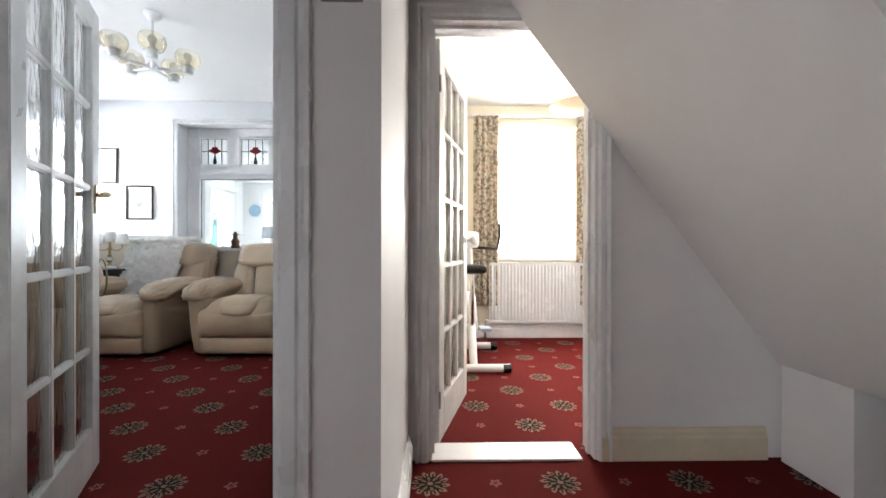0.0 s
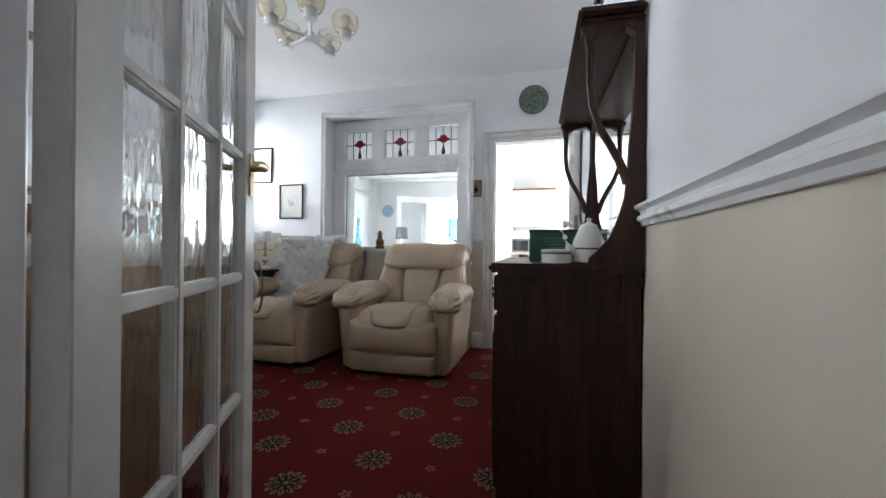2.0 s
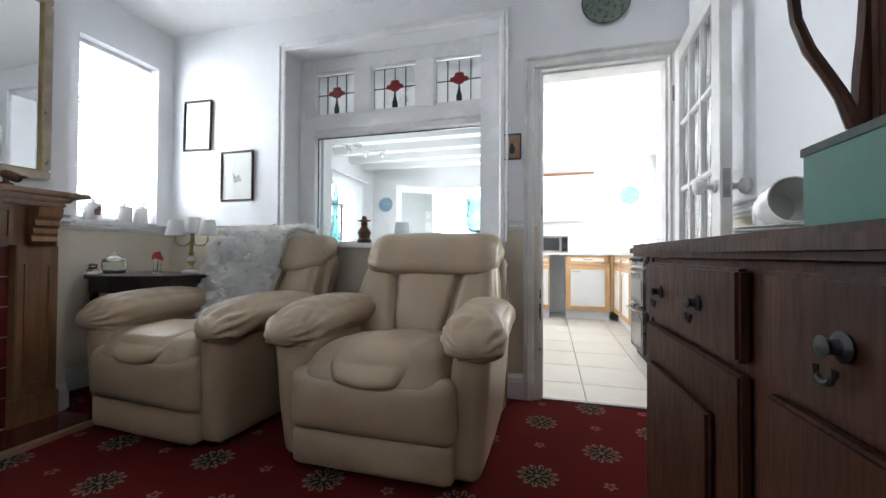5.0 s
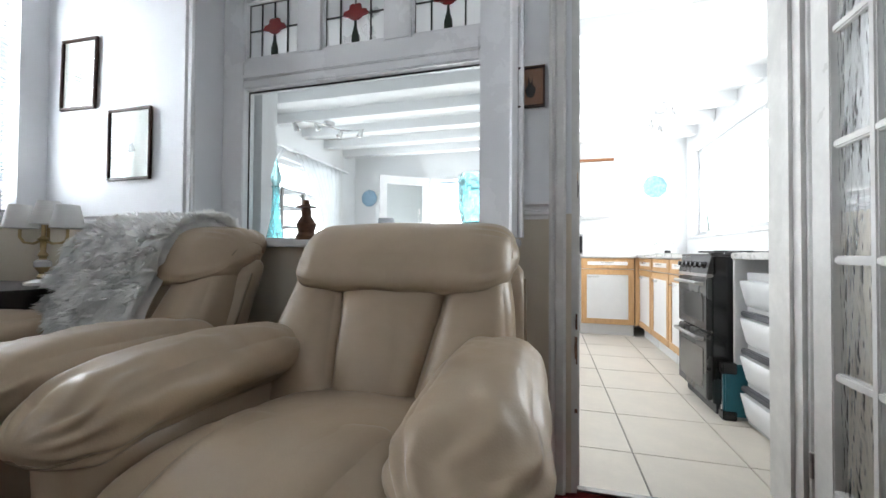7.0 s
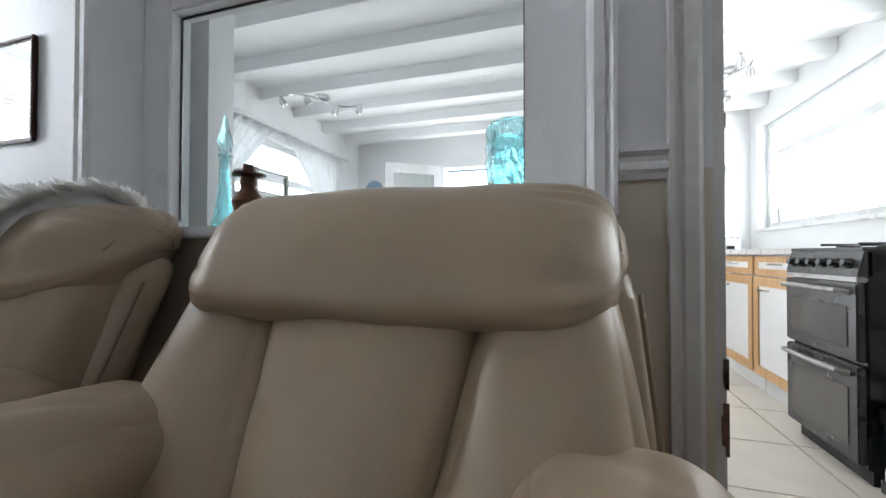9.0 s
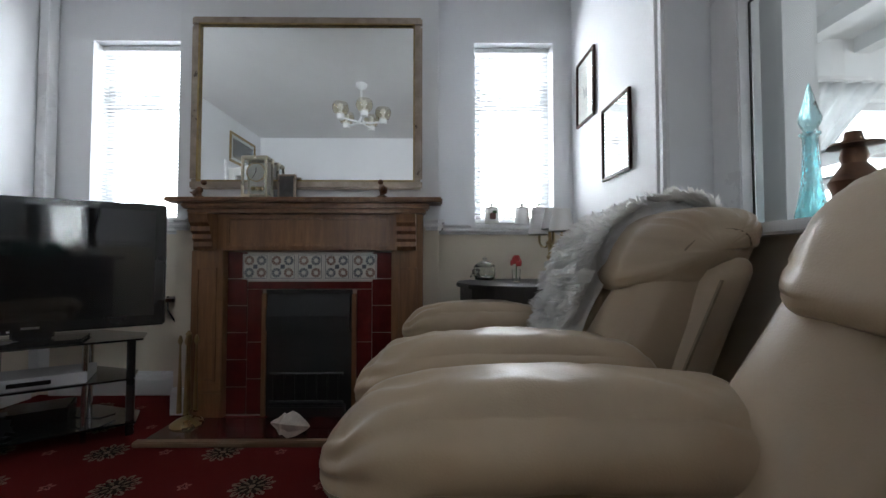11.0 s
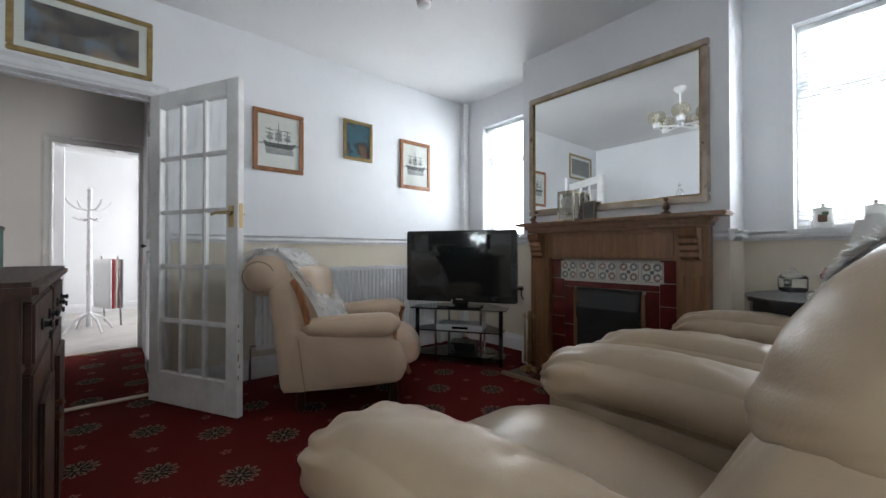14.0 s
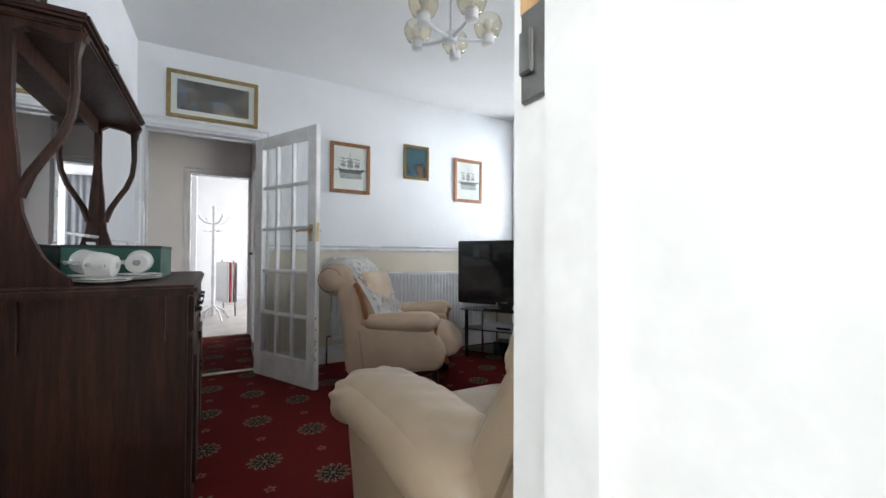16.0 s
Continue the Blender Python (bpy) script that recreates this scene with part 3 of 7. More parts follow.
def casing(name, axis, at, out, a0, a1, z1, w, mat, label, z0=0.0):
    """A moulded architrave round three sides of an opening a0..a1, up to z1."""
    prof = [(0, 0.0), (0.012, 0.0), (0.020, 0.010), (0.020, w * 0.55), (0.012, w * 0.62), (0.016, w * 0.72), (0.024, w * 0.85), (0.024, w), (0, w)]
    bm = bmesh.new()
    path = [(a0, z0, -1, 0), (a0, z1, -1, 1), (a1, z1, 1, 1), (a1, z0, 1, 0)]
    rings = []
    for u, z, du, dz in path:
        ring = []
        for o, k in prof:
            uu, zz = u + du * k, z + dz * k
            ring.append(bm.verts.new((at + out * (o + e), uu, zz) if axis == "x" else (uu, at + out * (o + e), zz)))
        rings.append(ring)
    n = len(prof)
    for r0, r1 in zip(rings, rings[1:]):
        for i in range(n):
            bm.faces.new((r0[i], r0[(i + 1) % n], r1[(i + 1) % n], r1[i]))
    bm.faces.new(rings[0])
    bm.faces.new(rings[-1][::-1])
    return tagged(part(name, bm, mat), label, "architrave", "", "structure")


def lining(name, axis, t0, t1, a0, a1, z1, mat, label, th=0.022, stop=None):
    bm = bmesh.new()

    def B(u0, u1, v0, v1, s0=t0, s1=t1):
        if axis == "y":
            box(u0, u1, s0, s1, v0, v1, bm)
        else:
            box(s0, s1, u0, u1, v0, v1, bm)

    B(a0, a0 + th, 0.002, z1)
    B(a1 - th, a1, 0.002, z1)
    B(a0 + th, a1 - th, z1 - th, z1)
    if stop:
        B(a0 + th, a0 + th + 0.012, 0.002, z1 - th, *stop)
        B(a1 - th - 0.012, a1 - th, 0.002, z1 - th, *stop)
        B(a0 + th + 0.012, a1 - th - 0.012, z1 - th - 0.012, z1 - th, *stop)
    return tagged(part(name, bm, mat), label, "door frame", "", "structure")


# kitchen doorway, lounge doorway, dining doorway, front room doorway
lining("door_frame_kitchen", "y", 4.5165, 4.712, -0.905, -0.17, 2.01, GLOSSD, "worn white lining of the kitchen doorway", 0.02, (4.56, 4.60))
casing("trim_kitchen_door", "y", Y1, -1, -0.925, -0.177, 2.003, 0.062, GLOSSD, "white architrave of the kitchen doorway")
lining("door_frame_lounge", "y", 0.952, 1.108, -0.955, -0.13, 1.985, GLOSS, "white lining of the lounge doorway", 0.02, (1.0, 1.03))
casing("trim_lounge_door", "y", Y0, 1, -0.948, -0.137, 1.978, 0.07, GLOSS, "white architrave of the lounge doorway")
casing("trim_hall_lounge_door", "y", 0.96, -1, -0.948, -0.137, 1.978, 0.07, GLOSS, "white architrave on the hall side")
lining("door_frame_dining", "y", 1.822, 1.958, 0.17, 0.94, 1.985, GLOSS, "white lining of the dining doorway", 0.02, (1.87, 1.9))
casing("trim_dining_door", "y", 1.83, -1, 0.177, 0.933, 1.978, 0.06, GLOSS, "white architrave of the dining doorway")
lining("door_frame_front_room", "y", -0.788, -0.652, -0.955, -0.30, 1.96, GLOSS, "white lining of the front room doorway")
casing("trim_front_room_door", "y", -0.66, 1, -0.948, -0.307, 1.953, 0.06, GLOSS, "white architrave of the front room doorway")
struct("trim_threshold", box(0.19, 0.865, 1.81, 1.965, 0.001, 0.012), plain("white_threshold", (0.7, 0.68, 0.66), 0.4), "white threshold strip with screws", "threshold", bevel=0.003)
struct("trim_threshold_lounge", box(-0.935, -0.15, 0.985, 1.045, 0.001, 0.009), plain("buff_threshold", (0.45, 0.36, 0.25), 0.5), "buff carpet bar in the lounge doorway", "threshold", bevel=0.003)
struct("trim_threshold_kitchen", box(-0.885, -0.19, 4.53, 4.56, 0.001, 0.009), STEEL, "thin metal carpet bar in the kitchen doorway", "threshold", bevel=0.002)
struct("trim_threshold_front", box(-0.935, -0.32, -0.69, -0.65, 0.001, 0.010), plain("buff_threshold", (0.5, 0.4, 0.3), 0.5), "buff carpet bar in the front room doorway", "threshold", bevel=0.002)

# inner window to the garden room
win = tagged(thing("window_inner", "white inner window with three stained glass lights above a big pane", "window"), kind="structure")
yw = 4.725
part("window_frame", box(-2.69, -2.555, yw - 0.045, yw + 0.04, 0.93, 2.345), GLOSS, win, bevel=0.004)
part("window_frame", box(-1.285, -1.13, yw - 0.045, yw + 0.04, 0.93, 2.345), GLOSS, win, bevel=0.004)
part("window_frame", box(-2.555, -1.285, yw - 0.043, yw + 0.038, 2.245, 2.345), GLOSS, win, bevel=0.004)
part("transom", box(-2.555, -1.285, yw - 0.047, yw + 0.042, 1.755, 1.905), GLOSS, win, bevel=0.006)
part("transom", box(-2.555, -1.285, yw - 0.06, yw + 0.042, 1.80, 1.825), GLOSS, win, bevel=0.005)
part("bottom_rail", box(-2.555, -1.285, yw - 0.043, yw + 0.038, 0.93, 0.965), GLOSS, win, bevel=0.004)
part("window_pane", box(-2.552, -1.288, yw, yw + 0.005, 0.966, 1.754), CLEAR, win, "large clear pane", shadow=False)
bm = bmesh.new()
for a, b, c, d in ((-2.557, -2.549, 0.966, 1.754), (-1.291, -1.283, 0.966, 1.754), (-2.549, -1.291, 1.746, 1.754)):
    box(a, b, yw - 0.006, yw - 0.001, c, d, bm)
part("glazing_gasket", bm, BLACK, win)
lights = ((-2.565, -2.228), (-2.098, -1.746), (-1.617, -1.268))
for i, (a, b) in enumerate(lights):
    if i:
        part("mullion", box(lights[i - 1][1] - 0.004, a + 0.004, yw - 0.044, yw + 0.039, 1.905, 2.245), GLOSS, win, bevel=0.004)
    z0, z1 = 1.922, 2.232
    bm = bmesh.new()
    for f in ((a - 0.004, a + 0.012, z0 - 0.02, z1 + 0.016), (b - 0.012, b + 0.004, z0 - 0.02, z1 + 0.016), (a, b, z0 - 0.02, z0 + 0.006), (a, b, z1 - 0.006, z1 + 0.016)):
        box(f[0], f[1], yw - 0.03, yw + 0.02, f[2], f[3], bm)
    part("sash", bm, GLOSS, win)
    w, hgt = b - a - 0.02, z1 - z0 - 0.008
    cols, rows_ = 4, 2
    for c in range(cols):
        for r in range(rows_):
            xa, xb = a + 0.01 + w * c / cols, a + 0.01 + w * (c + 1) / cols
            za, zb = (z0 + 0.004, z0 + 0.004 + hgt * 0.52) if r == 0 else (z0 + 0.004 + hgt * 0.52, z1 - 0.004)
            part("pane", box(xa, xb, yw - 0.002, yw + 0.002, za, zb), OPAL, win, shadow=False)
    bm = bmesh.new()
    for c in range(cols + 1):
        if c == 2:
            box(a + 0.01 + w * 0.5 - 0.003, a + 0.01 + w * 0.5 + 0.003, yw - 0.007, yw + 0.007, z0 + 0.004 + hgt * 0.62, z1, bm)
            continue
        xx = a + 0.01 + w * c / cols
        box(xx - 0.0035, xx + 0.0035, yw - 0.007, yw + 0.007, z0, z1, bm)
    for zz in (z0 + 0.005, z0 + 0.004 + hgt * 0.52, z1 - 0.005):
        box(a + 0.01, b - 0.01, yw - 0.006, yw + 0.006, zz - 0.0035, zz + 0.0035, bm)
    part("lead_came", bm, LEAD, win, "dark lead strips")
    cx, cz = (a + b) / 2, z0 + hgt * 0.56
    flower = [(-0.072, -0.012), (-0.06, 0.012), (-0.036, 0.016), (-0.030, 0.040), (-0.012, 0.046), (0, 0.040), (0.012, 0.046), (0.030, 0.040), (0.036, 0.016), (0.06, 0.012), (0.072, -0.012), (0.04, -0.020), (0.02, -0.034), (0, -0.040), (-0.02, -0.034), (-0.04, -0.020)]
    part("red_flower", moved(poly(flower, 0.014), Matrix.Translation((cx, yw - 0.009, cz))), plain("ruby_lead_glass", (0.20, 0.012, 0.014), 0.15, bmp=0.2), win, "deep red flower of stained glass")
    stem = [(-0.004, -0.03), (0.004, -0.03), (0.008, -0.075), (0.019, -0.115), (0.02, -0.145), (0.010, -0.163), (-0.010, -0.163), (-0.02, -0.145), (-0.019, -0.115), (-0.008, -0.075)]
    part("flower_bud", moved(poly(stem, 0.013), Matrix.Translation((cx, yw - 0.0088, cz))), plain("bottle_lead_glass", (0.02, 0.028, 0.02), 0.2), win, "dark green stained glass bud")
casing("trim_inner_window", "y", Y1, -1, -2.685, -1.135, 2.34, 0.055, GLOSS, "white moulded surround of the inner window", 0.95)
struct("window_sill", box(-2.74, -1.09, 4.46, 4.68, 0.912, 0.945), GLOSS, "white sill of the inner window", "window sill", bevel=0.006)
struct("window_sill_garden", box(-2.62, -1.10, 4.77, 4.96, 0.915, 0.942), GLOSS, "white shelf behind the inner window", "window sill", bevel=0.006)


def outer_window(name, axis, at, inner, a0, a1, z0, z1, split, blind, label):
    """A white plastic casement in an outer wall, with an inner board and, where hung, a venetian blind."""
    w = tagged(thing(name, label, "window"), kind="structure")

    def B(u0, u1, v0, v1, s0, s1):
        s0, s1 = min(s0, s1), max(s0, s1)
        return box(s0, s1, u0, u1, v0, v1) if axis == "x" else box(u0, u1, s0, s1, v0, v1)

    d = 1 if inner > at else -1
    f = 0.055
    for u0, u1, v0, v1 in ((a0, a0 + f, z0, z1), (a1 - f, a1, z0, z1), (a0 + f, a1 - f, z0, z0 + f), (a0 + f, a1 - f, z1 - f, z1), (a0 + f, a1 - f, split - 0.035, split + 0.035)):
        part("window_frame", B(u0, u1, v0, v1, at, at + d * 0.06), ENAMEL, w, bevel=0.006)
    part("pane", B(a0 + f, a1 - f, z0 + f, split - 0.035, at + d * 0.02, at + d * 0.026), CLEAR, w, shadow=False)
    part("pane", B(a0 + f, a1 - f, split + 0.035, z1 - f, at + d * 0.02, at + d * 0.026), CLEAR, w, shadow=False)
    part("window_board", B(a0 - 0.03, a1 + 0.03, z0 - 0.03, z0 + 0.0, at + d * 0.06, inner + d * 0.035), GLOSS, w, bevel=0.006)
    if blind:
        b = thing("venetian_blind", "white slatted venetian blind, lowered and tilted open", "blind")
        part("headrail", B(a0 + 0.01, a1 - 0.01, z1 - 0.035, z1 - 0.005, at + d * 0.09, at + d * 0.125), ENAMEL, b, bevel=0.003)
        me = None
        n = int((z1 - z0 - 0.07) / 0.024)
        for i in range(n):
            z = z1 - 0.05 - i * 0.024
            if me is None:
                bm = B(a0 + 0.014, a1 - 0.014, -0.0006, 0.0006, -0.0115, 0.0115)
                bmesh.ops.rotate(bm, matrix=Matrix.Rotation(radians(-10) * (1 if axis == "x" else -1), 3, "Y" if axis == "x" else "X"), cent=(0, 0, 0) if axis == "x" else (0, 0, 0), verts=bm.verts[:])
                s = part("slat", bm, ENAMEL, b)
                me = s.data
            else:
                s = new("slat", me)
                s.parent = b
            s.location = (at + d * 0.105, 0, z) if axis == "x" else (0, at + d * 0.105, z)
        part("bottom_rail", B(a0 + 0.014, a1 - 0.014, z0 + 0.012, z0 + 0.024, at + d * 0.095, at + d * 0.117), ENAMEL, b)
        for k in (0.15, 0.85):
            u = a0 + (a1 - a0) * k
            part("ladder_cord", B(u - 0.001, u + 0.001, z0 + 0.02, z1 - 0.03, at + d * 0.118, at + d * 0.120), ENAMEL, b)
    return w


outer_window("window_1", "x", -3.93, X0, 3.87, 4.39, 1.085, 2.29, 1.90, True, "tall white window with a venetian blind")
outer_window("window_2", "x", -3.93, X0, 1.38, 2.06, 1.09, 2.29, 1.90, True, "tall white window with a venetian blind")
outer_window("window_3", "y", 4.38, 4.20, 0.79, 1.75, 0.85, 2.235, 1.9, False, "bright dining room window")
outer_window("window_4", "x", -3.93, -3.80, 5.7, 7.7, 0.9, 1.95, 1.6, False, "curtained window of the garden room")
# added window, only there to carry the kitchen fill lamp
outer_window("window_5_added", "x", 0.76, 0.62, 5.0, 8.1, 1.12, 2.12, 1.8, False, "long kitchen window added to brighten the room")
# out of view, added round the front room fill lamp
outer_window("window_6_unseen", "x", -2.6, -2.48, -3.4, -1.8, 0.8, 2.2, 1.8, False, "unseen window added to light the front room")


# ---------------------------------------------------------------- doors
def glazed_door(name, label, w, h, m, pane_mat, cols=3, rows=5):
    """A glazed door, hinged at its origin and reaching along +x, with its lights in a grid."""
    d = tagged(new(name), label, "door", "", "structure")
    d.matrix_basis = m
    t = 0.02
    st, top, bot, bar = 0.095, 0.095, 0.20, 0.026
    part("stile", box(0, st, -t, t, 0.008, h), GLOSSD, d, bevel=0.003)
    part("stile", box(w - st, w, -t, t, 0.008, h), GLOSSD, d, bevel=0.003)
    part("top_rail", box(st, w - st, -t, t, h - top, h), GLOSSD, d, bevel=0.003)
    part("bottom_rail", box(st, w - st, -t, t, 0.008, bot), GLOSSD, d, bevel=0.003)
    pw = (w - 2 * st - (cols - 1) * bar) / cols
    ph = (h - top - bot - (rows - 1) * bar) / rows
    vb = hb = pn = None
    for c in range(1, cols):
        x = st + c * pw + (c - 1) * bar
        if vb is None:
            bm = box(0, bar, -0.016, 0.016, bot, h - top)
            vb = part("glazing_bar", bm, GLOSSD, d, bevel=0.005)
            vb.location.x = x
        else:
            o = new("glazing_bar", vb.data)
            o.parent, o.location = d, (x, 0, 0)
    for r in range(1, rows):
        z = bot + r * ph + (r - 1) * bar
        if hb is None:
            hb = part("glazing_bar", box(st, w - st, -0.0145, 0.0145, 0, bar), GLOSSD, d, bevel=0.005)
            hb.location.z = z
        else:
            o = new("glazing_bar", hb.data)
            o.parent, o.location = d, (0, 0, z)
    for c in range(cols):
        for r in range(rows):
            x, z = st + c * (pw + bar), bot + r * (ph + bar)
            if pn is None:
                pn = part("pane", box(-0.003, pw + 0.003, -0.002, 0.002, -0.003, ph + 0.003), pane_mat, d, shadow=False)
                pn.location = (x, 0, z)
            else:
                o = new("pane", pn.data)
                o.parent, o.location, o.visible_shadow = d, (x, 0, z), False
    for z in (0.22, h - 0.22):
        part("hinge", tube([(-0.004, -t - 0.004, z - 0.04), (-0.004, -t - 0.004, z + 0.04)], 0.006), STEEL, d)
    return d


def lever(d, x, z):
    for s in (-1, 1):
        part("handle_plate", box(x - 0.02, x + 0.02, s * 0.0205, s * 0.026, z - 0.062, z + 0.062), BRASS, d, "polished brass backplate", bevel=0.002)
        part("lever_handle", tube([(x, s * 0.026, z + 0.02), (x, s * 0.06, z + 0.02), (x - 0.02, s * 0.066, z + 0.02), (x - 0.06, s * 0.066, z + 0.022), (x - 0.11, s * 0.062, z + 0.012)], [0.010, 0.010, 0.011, 0.009, 0.008]), BRASS, d, "polished brass lever", smooth=True)


def knobs(d, x, z, mat):
    for s in (-1, 1):
        part("knob_rose", moved(lathe([(0.026, 0), (0.026, 0.006), (0.014, 0.012), (0.012, 0.03)], 16), Matrix.Translation((x, s * 0.02, z)) @ Matrix.Rotation(radians(-90 * s), 4, "X")), mat, d, smooth=True)
        part("door_knob", moved(lathe([(0.012, 0.03), (0.016, 0.036), (0.029, 0.046), (0.031, 0.058), (0.026, 0.070), (0.012, 0.077), (0.001, 0.078)], 20), Matrix.Translation((x, s * 0.02, z)) @ Matrix.Rotation(radians(-90 * s), 4, "X")), mat, d, "white ceramic knob", smooth="all")


ang = math.degrees(math.atan2(1.818 - 1.125, -1.286 + 0.925))
ld = glazed_door("door_1", "open white glazed door with clear lights and brass lever", 0.775, 1.955, pose(-0.925, 1.125, 0, 0, 0, ang), LIGHTS)
lever(ld, 0.725, 1.155)
part("latch_plate", box(0.774, 0.777, -0.012, 0.012, 1.09, 1.23), BRASS, ld, "brass latch plate")
for z_, h_, y_ in ((0.22, 0.05, -0.017), (0.29, 0.03, -0.01), (0.33, 0.07, -0.018), (0.44, 0.02, -0.016), (0.52, 0.03, -0.018)):
    part("chipped_paint", box(0.7745, 0.7765, y_, y_ + 0.006, z_, z_ + 0.6 * h_), CHIP, ld, "bare chipped edge")
kd = glazed_door("door_2", "open white glazed door with rippled lights and china knobs", 0.69, 1.985, pose(-0.155, 4.49, 0, 0, 0, -93), RIPPLE)
knobs(kd, 0.64, 1.14, CHINA)
part("rim_lock", box(0.689, 0.694, -0.012, 0.012, 1.09, 1.20), STEEL, kd, "worn steel latch plate")
dd = glazed_door("door_3", "open white glazed dining room door", 0.67, 1.96, pose(0.205, 1.965, 0, 0, 0, 74), RIPPLE)
knobs(dd, 0.62, 1.0, WHITEP)

# strike plate and chipped paint on the kitchen door lining
sp = tagged(thing("strike_plate", "worn steel strike plate on the kitchen door lining", "strike plate", -0.884, 4.54, 1.135))
part("plate", box(-0.001, 0.003, -0.012, 0.014, -0.032, 0.032), STEEL, sp, bevel=0.001)
part("keep", box(0.003, 0.007, -0.010, 0.002, -0.014, 0.016), STEEL, sp, bevel=0.001)
part("bare_wood", box(-0.001, 0.0015, -0.014, 0.010, 0.032, 0.06), PINE, sp)
random.seed(5)
ch = tagged(thing("chipped_paint", "bare patches of chipped paint on the door lining", "paint damage", -0.905, 4.508, 0.3))
for i in range(9):
    z = random.uniform(-0.05, 0.35)
    w = random.uniform(0.004, 0.016)
    part("chip", box(0.021 - random.uniform(0.004, 0.011), 0.021, -0.0012, random.uniform(0.002, 0.010), z, z + random.uniform(0.008, 0.035)), CHIP, ch)

# louvred cupboard door in the hall
lv = tagged(new("door_louvred"), "white louvred cupboard door with a dark knob", "door", "", "structure")
lv.matrix_basis = pose(-0.952, 0.27, 0, 0, 0, 90)
for a, b, c, d2 in ((0, 0.06, 0.01, 2.0), (0.58, 0.64, 0.01, 2.0), (0.06, 0.58, 0.01, 0.14), (0.06, 0.58, 0.96, 1.05), (0.06, 0.58, 1.9, 2.0)):
    part("frame_rail", box(a, b, -0.014, 0.014, c, d2), GLOSS, lv, bevel=0.002)
sl = None
for i in range(68):
    z = 0.155 + i * 0.0262
    if 0.945 < z < 1.06 or z > 1.89:
        continue
    if sl is None:
        bm = box(0.06, 0.58, -0.018, 0.018, -0.003, 0.003)
        bmesh.ops.rotate(bm, matrix=Matrix.Rotation(radians(40), 3, "X"), verts=bm.verts[:])
        sl = part("slat", bm, GLOSS, lv)
        sl.location.z = z
    else:
        o = new("slat", sl.data)
        o.parent, o.location = lv, (0, 0, z)
part("knob", moved(lathe([(0.006, 0), (0.008, 0.014), (0.016, 0.022), (0.014, 0.032), (0.001, 0.036)], 14), Matrix.Translation((0.06, -0.014, 1.0)) @ Matrix.Rotation(radians(90), 4, "X")), MATTB, lv, "dark round knob", smooth="all")

# ---------------------------------------------------------------- recliners
def gather(amp, count, y_front, reach):
    """Folds that fan out from the stitched front end of a pad."""
    def f(p, s):
        k = max(0.0, 1 - abs(p.y - y_front) / reach)
        a = math.atan2(s.z, s.x)
        p = p + Vector((s.x, 0, s.z)) * (amp * k * math.sin(a * count + 6 * noise.noise(p * 9)))
        p.z += 0.006 * noise.noise(p * 14) * k
        return p
    return f


def crease(v, sharp=0.32):
    """A narrow furrow where a noise value crosses zero."""
    return -math.exp(-(v / sharp) ** 2 * 8)


def headrest_roll(half, cap):
    """A rolled pillow with a flat front and underside; short pleats run round its ends beside a curved seam."""
    bm = bmesh.new()
    xs = [-half + half * 2 * i / 64 for i in range(65)]
    for q in (0.02, 0.06, 0.12):
        xs += [-half + cap * q, half - cap * q]
    xs = sorted(xs)
    na = 84

    def at(x, f, k, fold):
        c, d = math.cos(f), math.sin(f)
        m = k + fold / 0.13
        y = 0.145 * math.copysign(abs(c) ** 0.74, c) * m
        z = (0.118 * abs(d) ** 0.80 if d > 0 else -0.124 * abs(d) ** 0.58) * m
        sag = 0.012 * (1 - (x / half) ** 2) + 0.006 * noise.noise(Vector((x * 4, 0.3, 7)))
        e = max(0.0, (abs(x) - half + cap) / cap)
        p = Vector((x, 0.392 + y + 0.55 * z + 0.035 * e, 0.872 + z + (sag if d > 0 else 0.010 * e)))
        return p + noise.noise_vector(p * 7) * 0.004

    rings = []
    for x in xs:
        e = max(0.0, (abs(x) - half + cap) / cap)
        k = 0.50 + 0.50 * math.sqrt(max(0.0, 1 - e ** 2.4))
        g = math.exp(-((abs(x) - half + 0.055) / 0.052) ** 2)
        ring = []
        for j in range(na):
            f = 2 * math.pi * j / na
            c, d = math.cos(f), math.sin(f)
            upper = 0.35 + 0.65 * max(0.0, d)
            w = math.sin(f * 8.5 + 2.4 * noise.noise(Vector((c * 2, d * 2, math.copysign(3, x)))))
            fold = g * upper * (0.019 * crease(w, 0.9) + 0.003 * noise.noise(Vector((c * 5, d * 5, x * 9))))
            ring.append(bm.verts.new(at(x, f, k, fold)))
        rings.append(ring)
    for r0, r1 in zip(rings, rings[1:]):
        for j in range(na):
            bm.faces.new((r0[j], r0[(j + 1) % na], r1[(j + 1) % na], r1[j]))
    for ring, sg in ((rings[0], -1), (rings[-1], 1)):
        mid = sum((v.co for v in ring), Vector()) / na
        prev = ring
        for q, out in ((0.75, 0.010), (0.5, 0.016), (0.25, 0.019)):
            inner = [bm.verts.new(mid + (v.co - mid) * q + Vector((sg * out, 0, 0))) for v in ring]
            for j in range(na):
                bm.faces.new((prev[j], prev[(j + 1) % na], inner[(j + 1) % na], inner[j]))
            prev = inner
        tip = bm.verts.new(mid + Vector((sg * 0.020, 0, 0)))
        for j in range(na):
            bm.faces.new((prev[j], prev[(j + 1) % na], tip))
    return bm


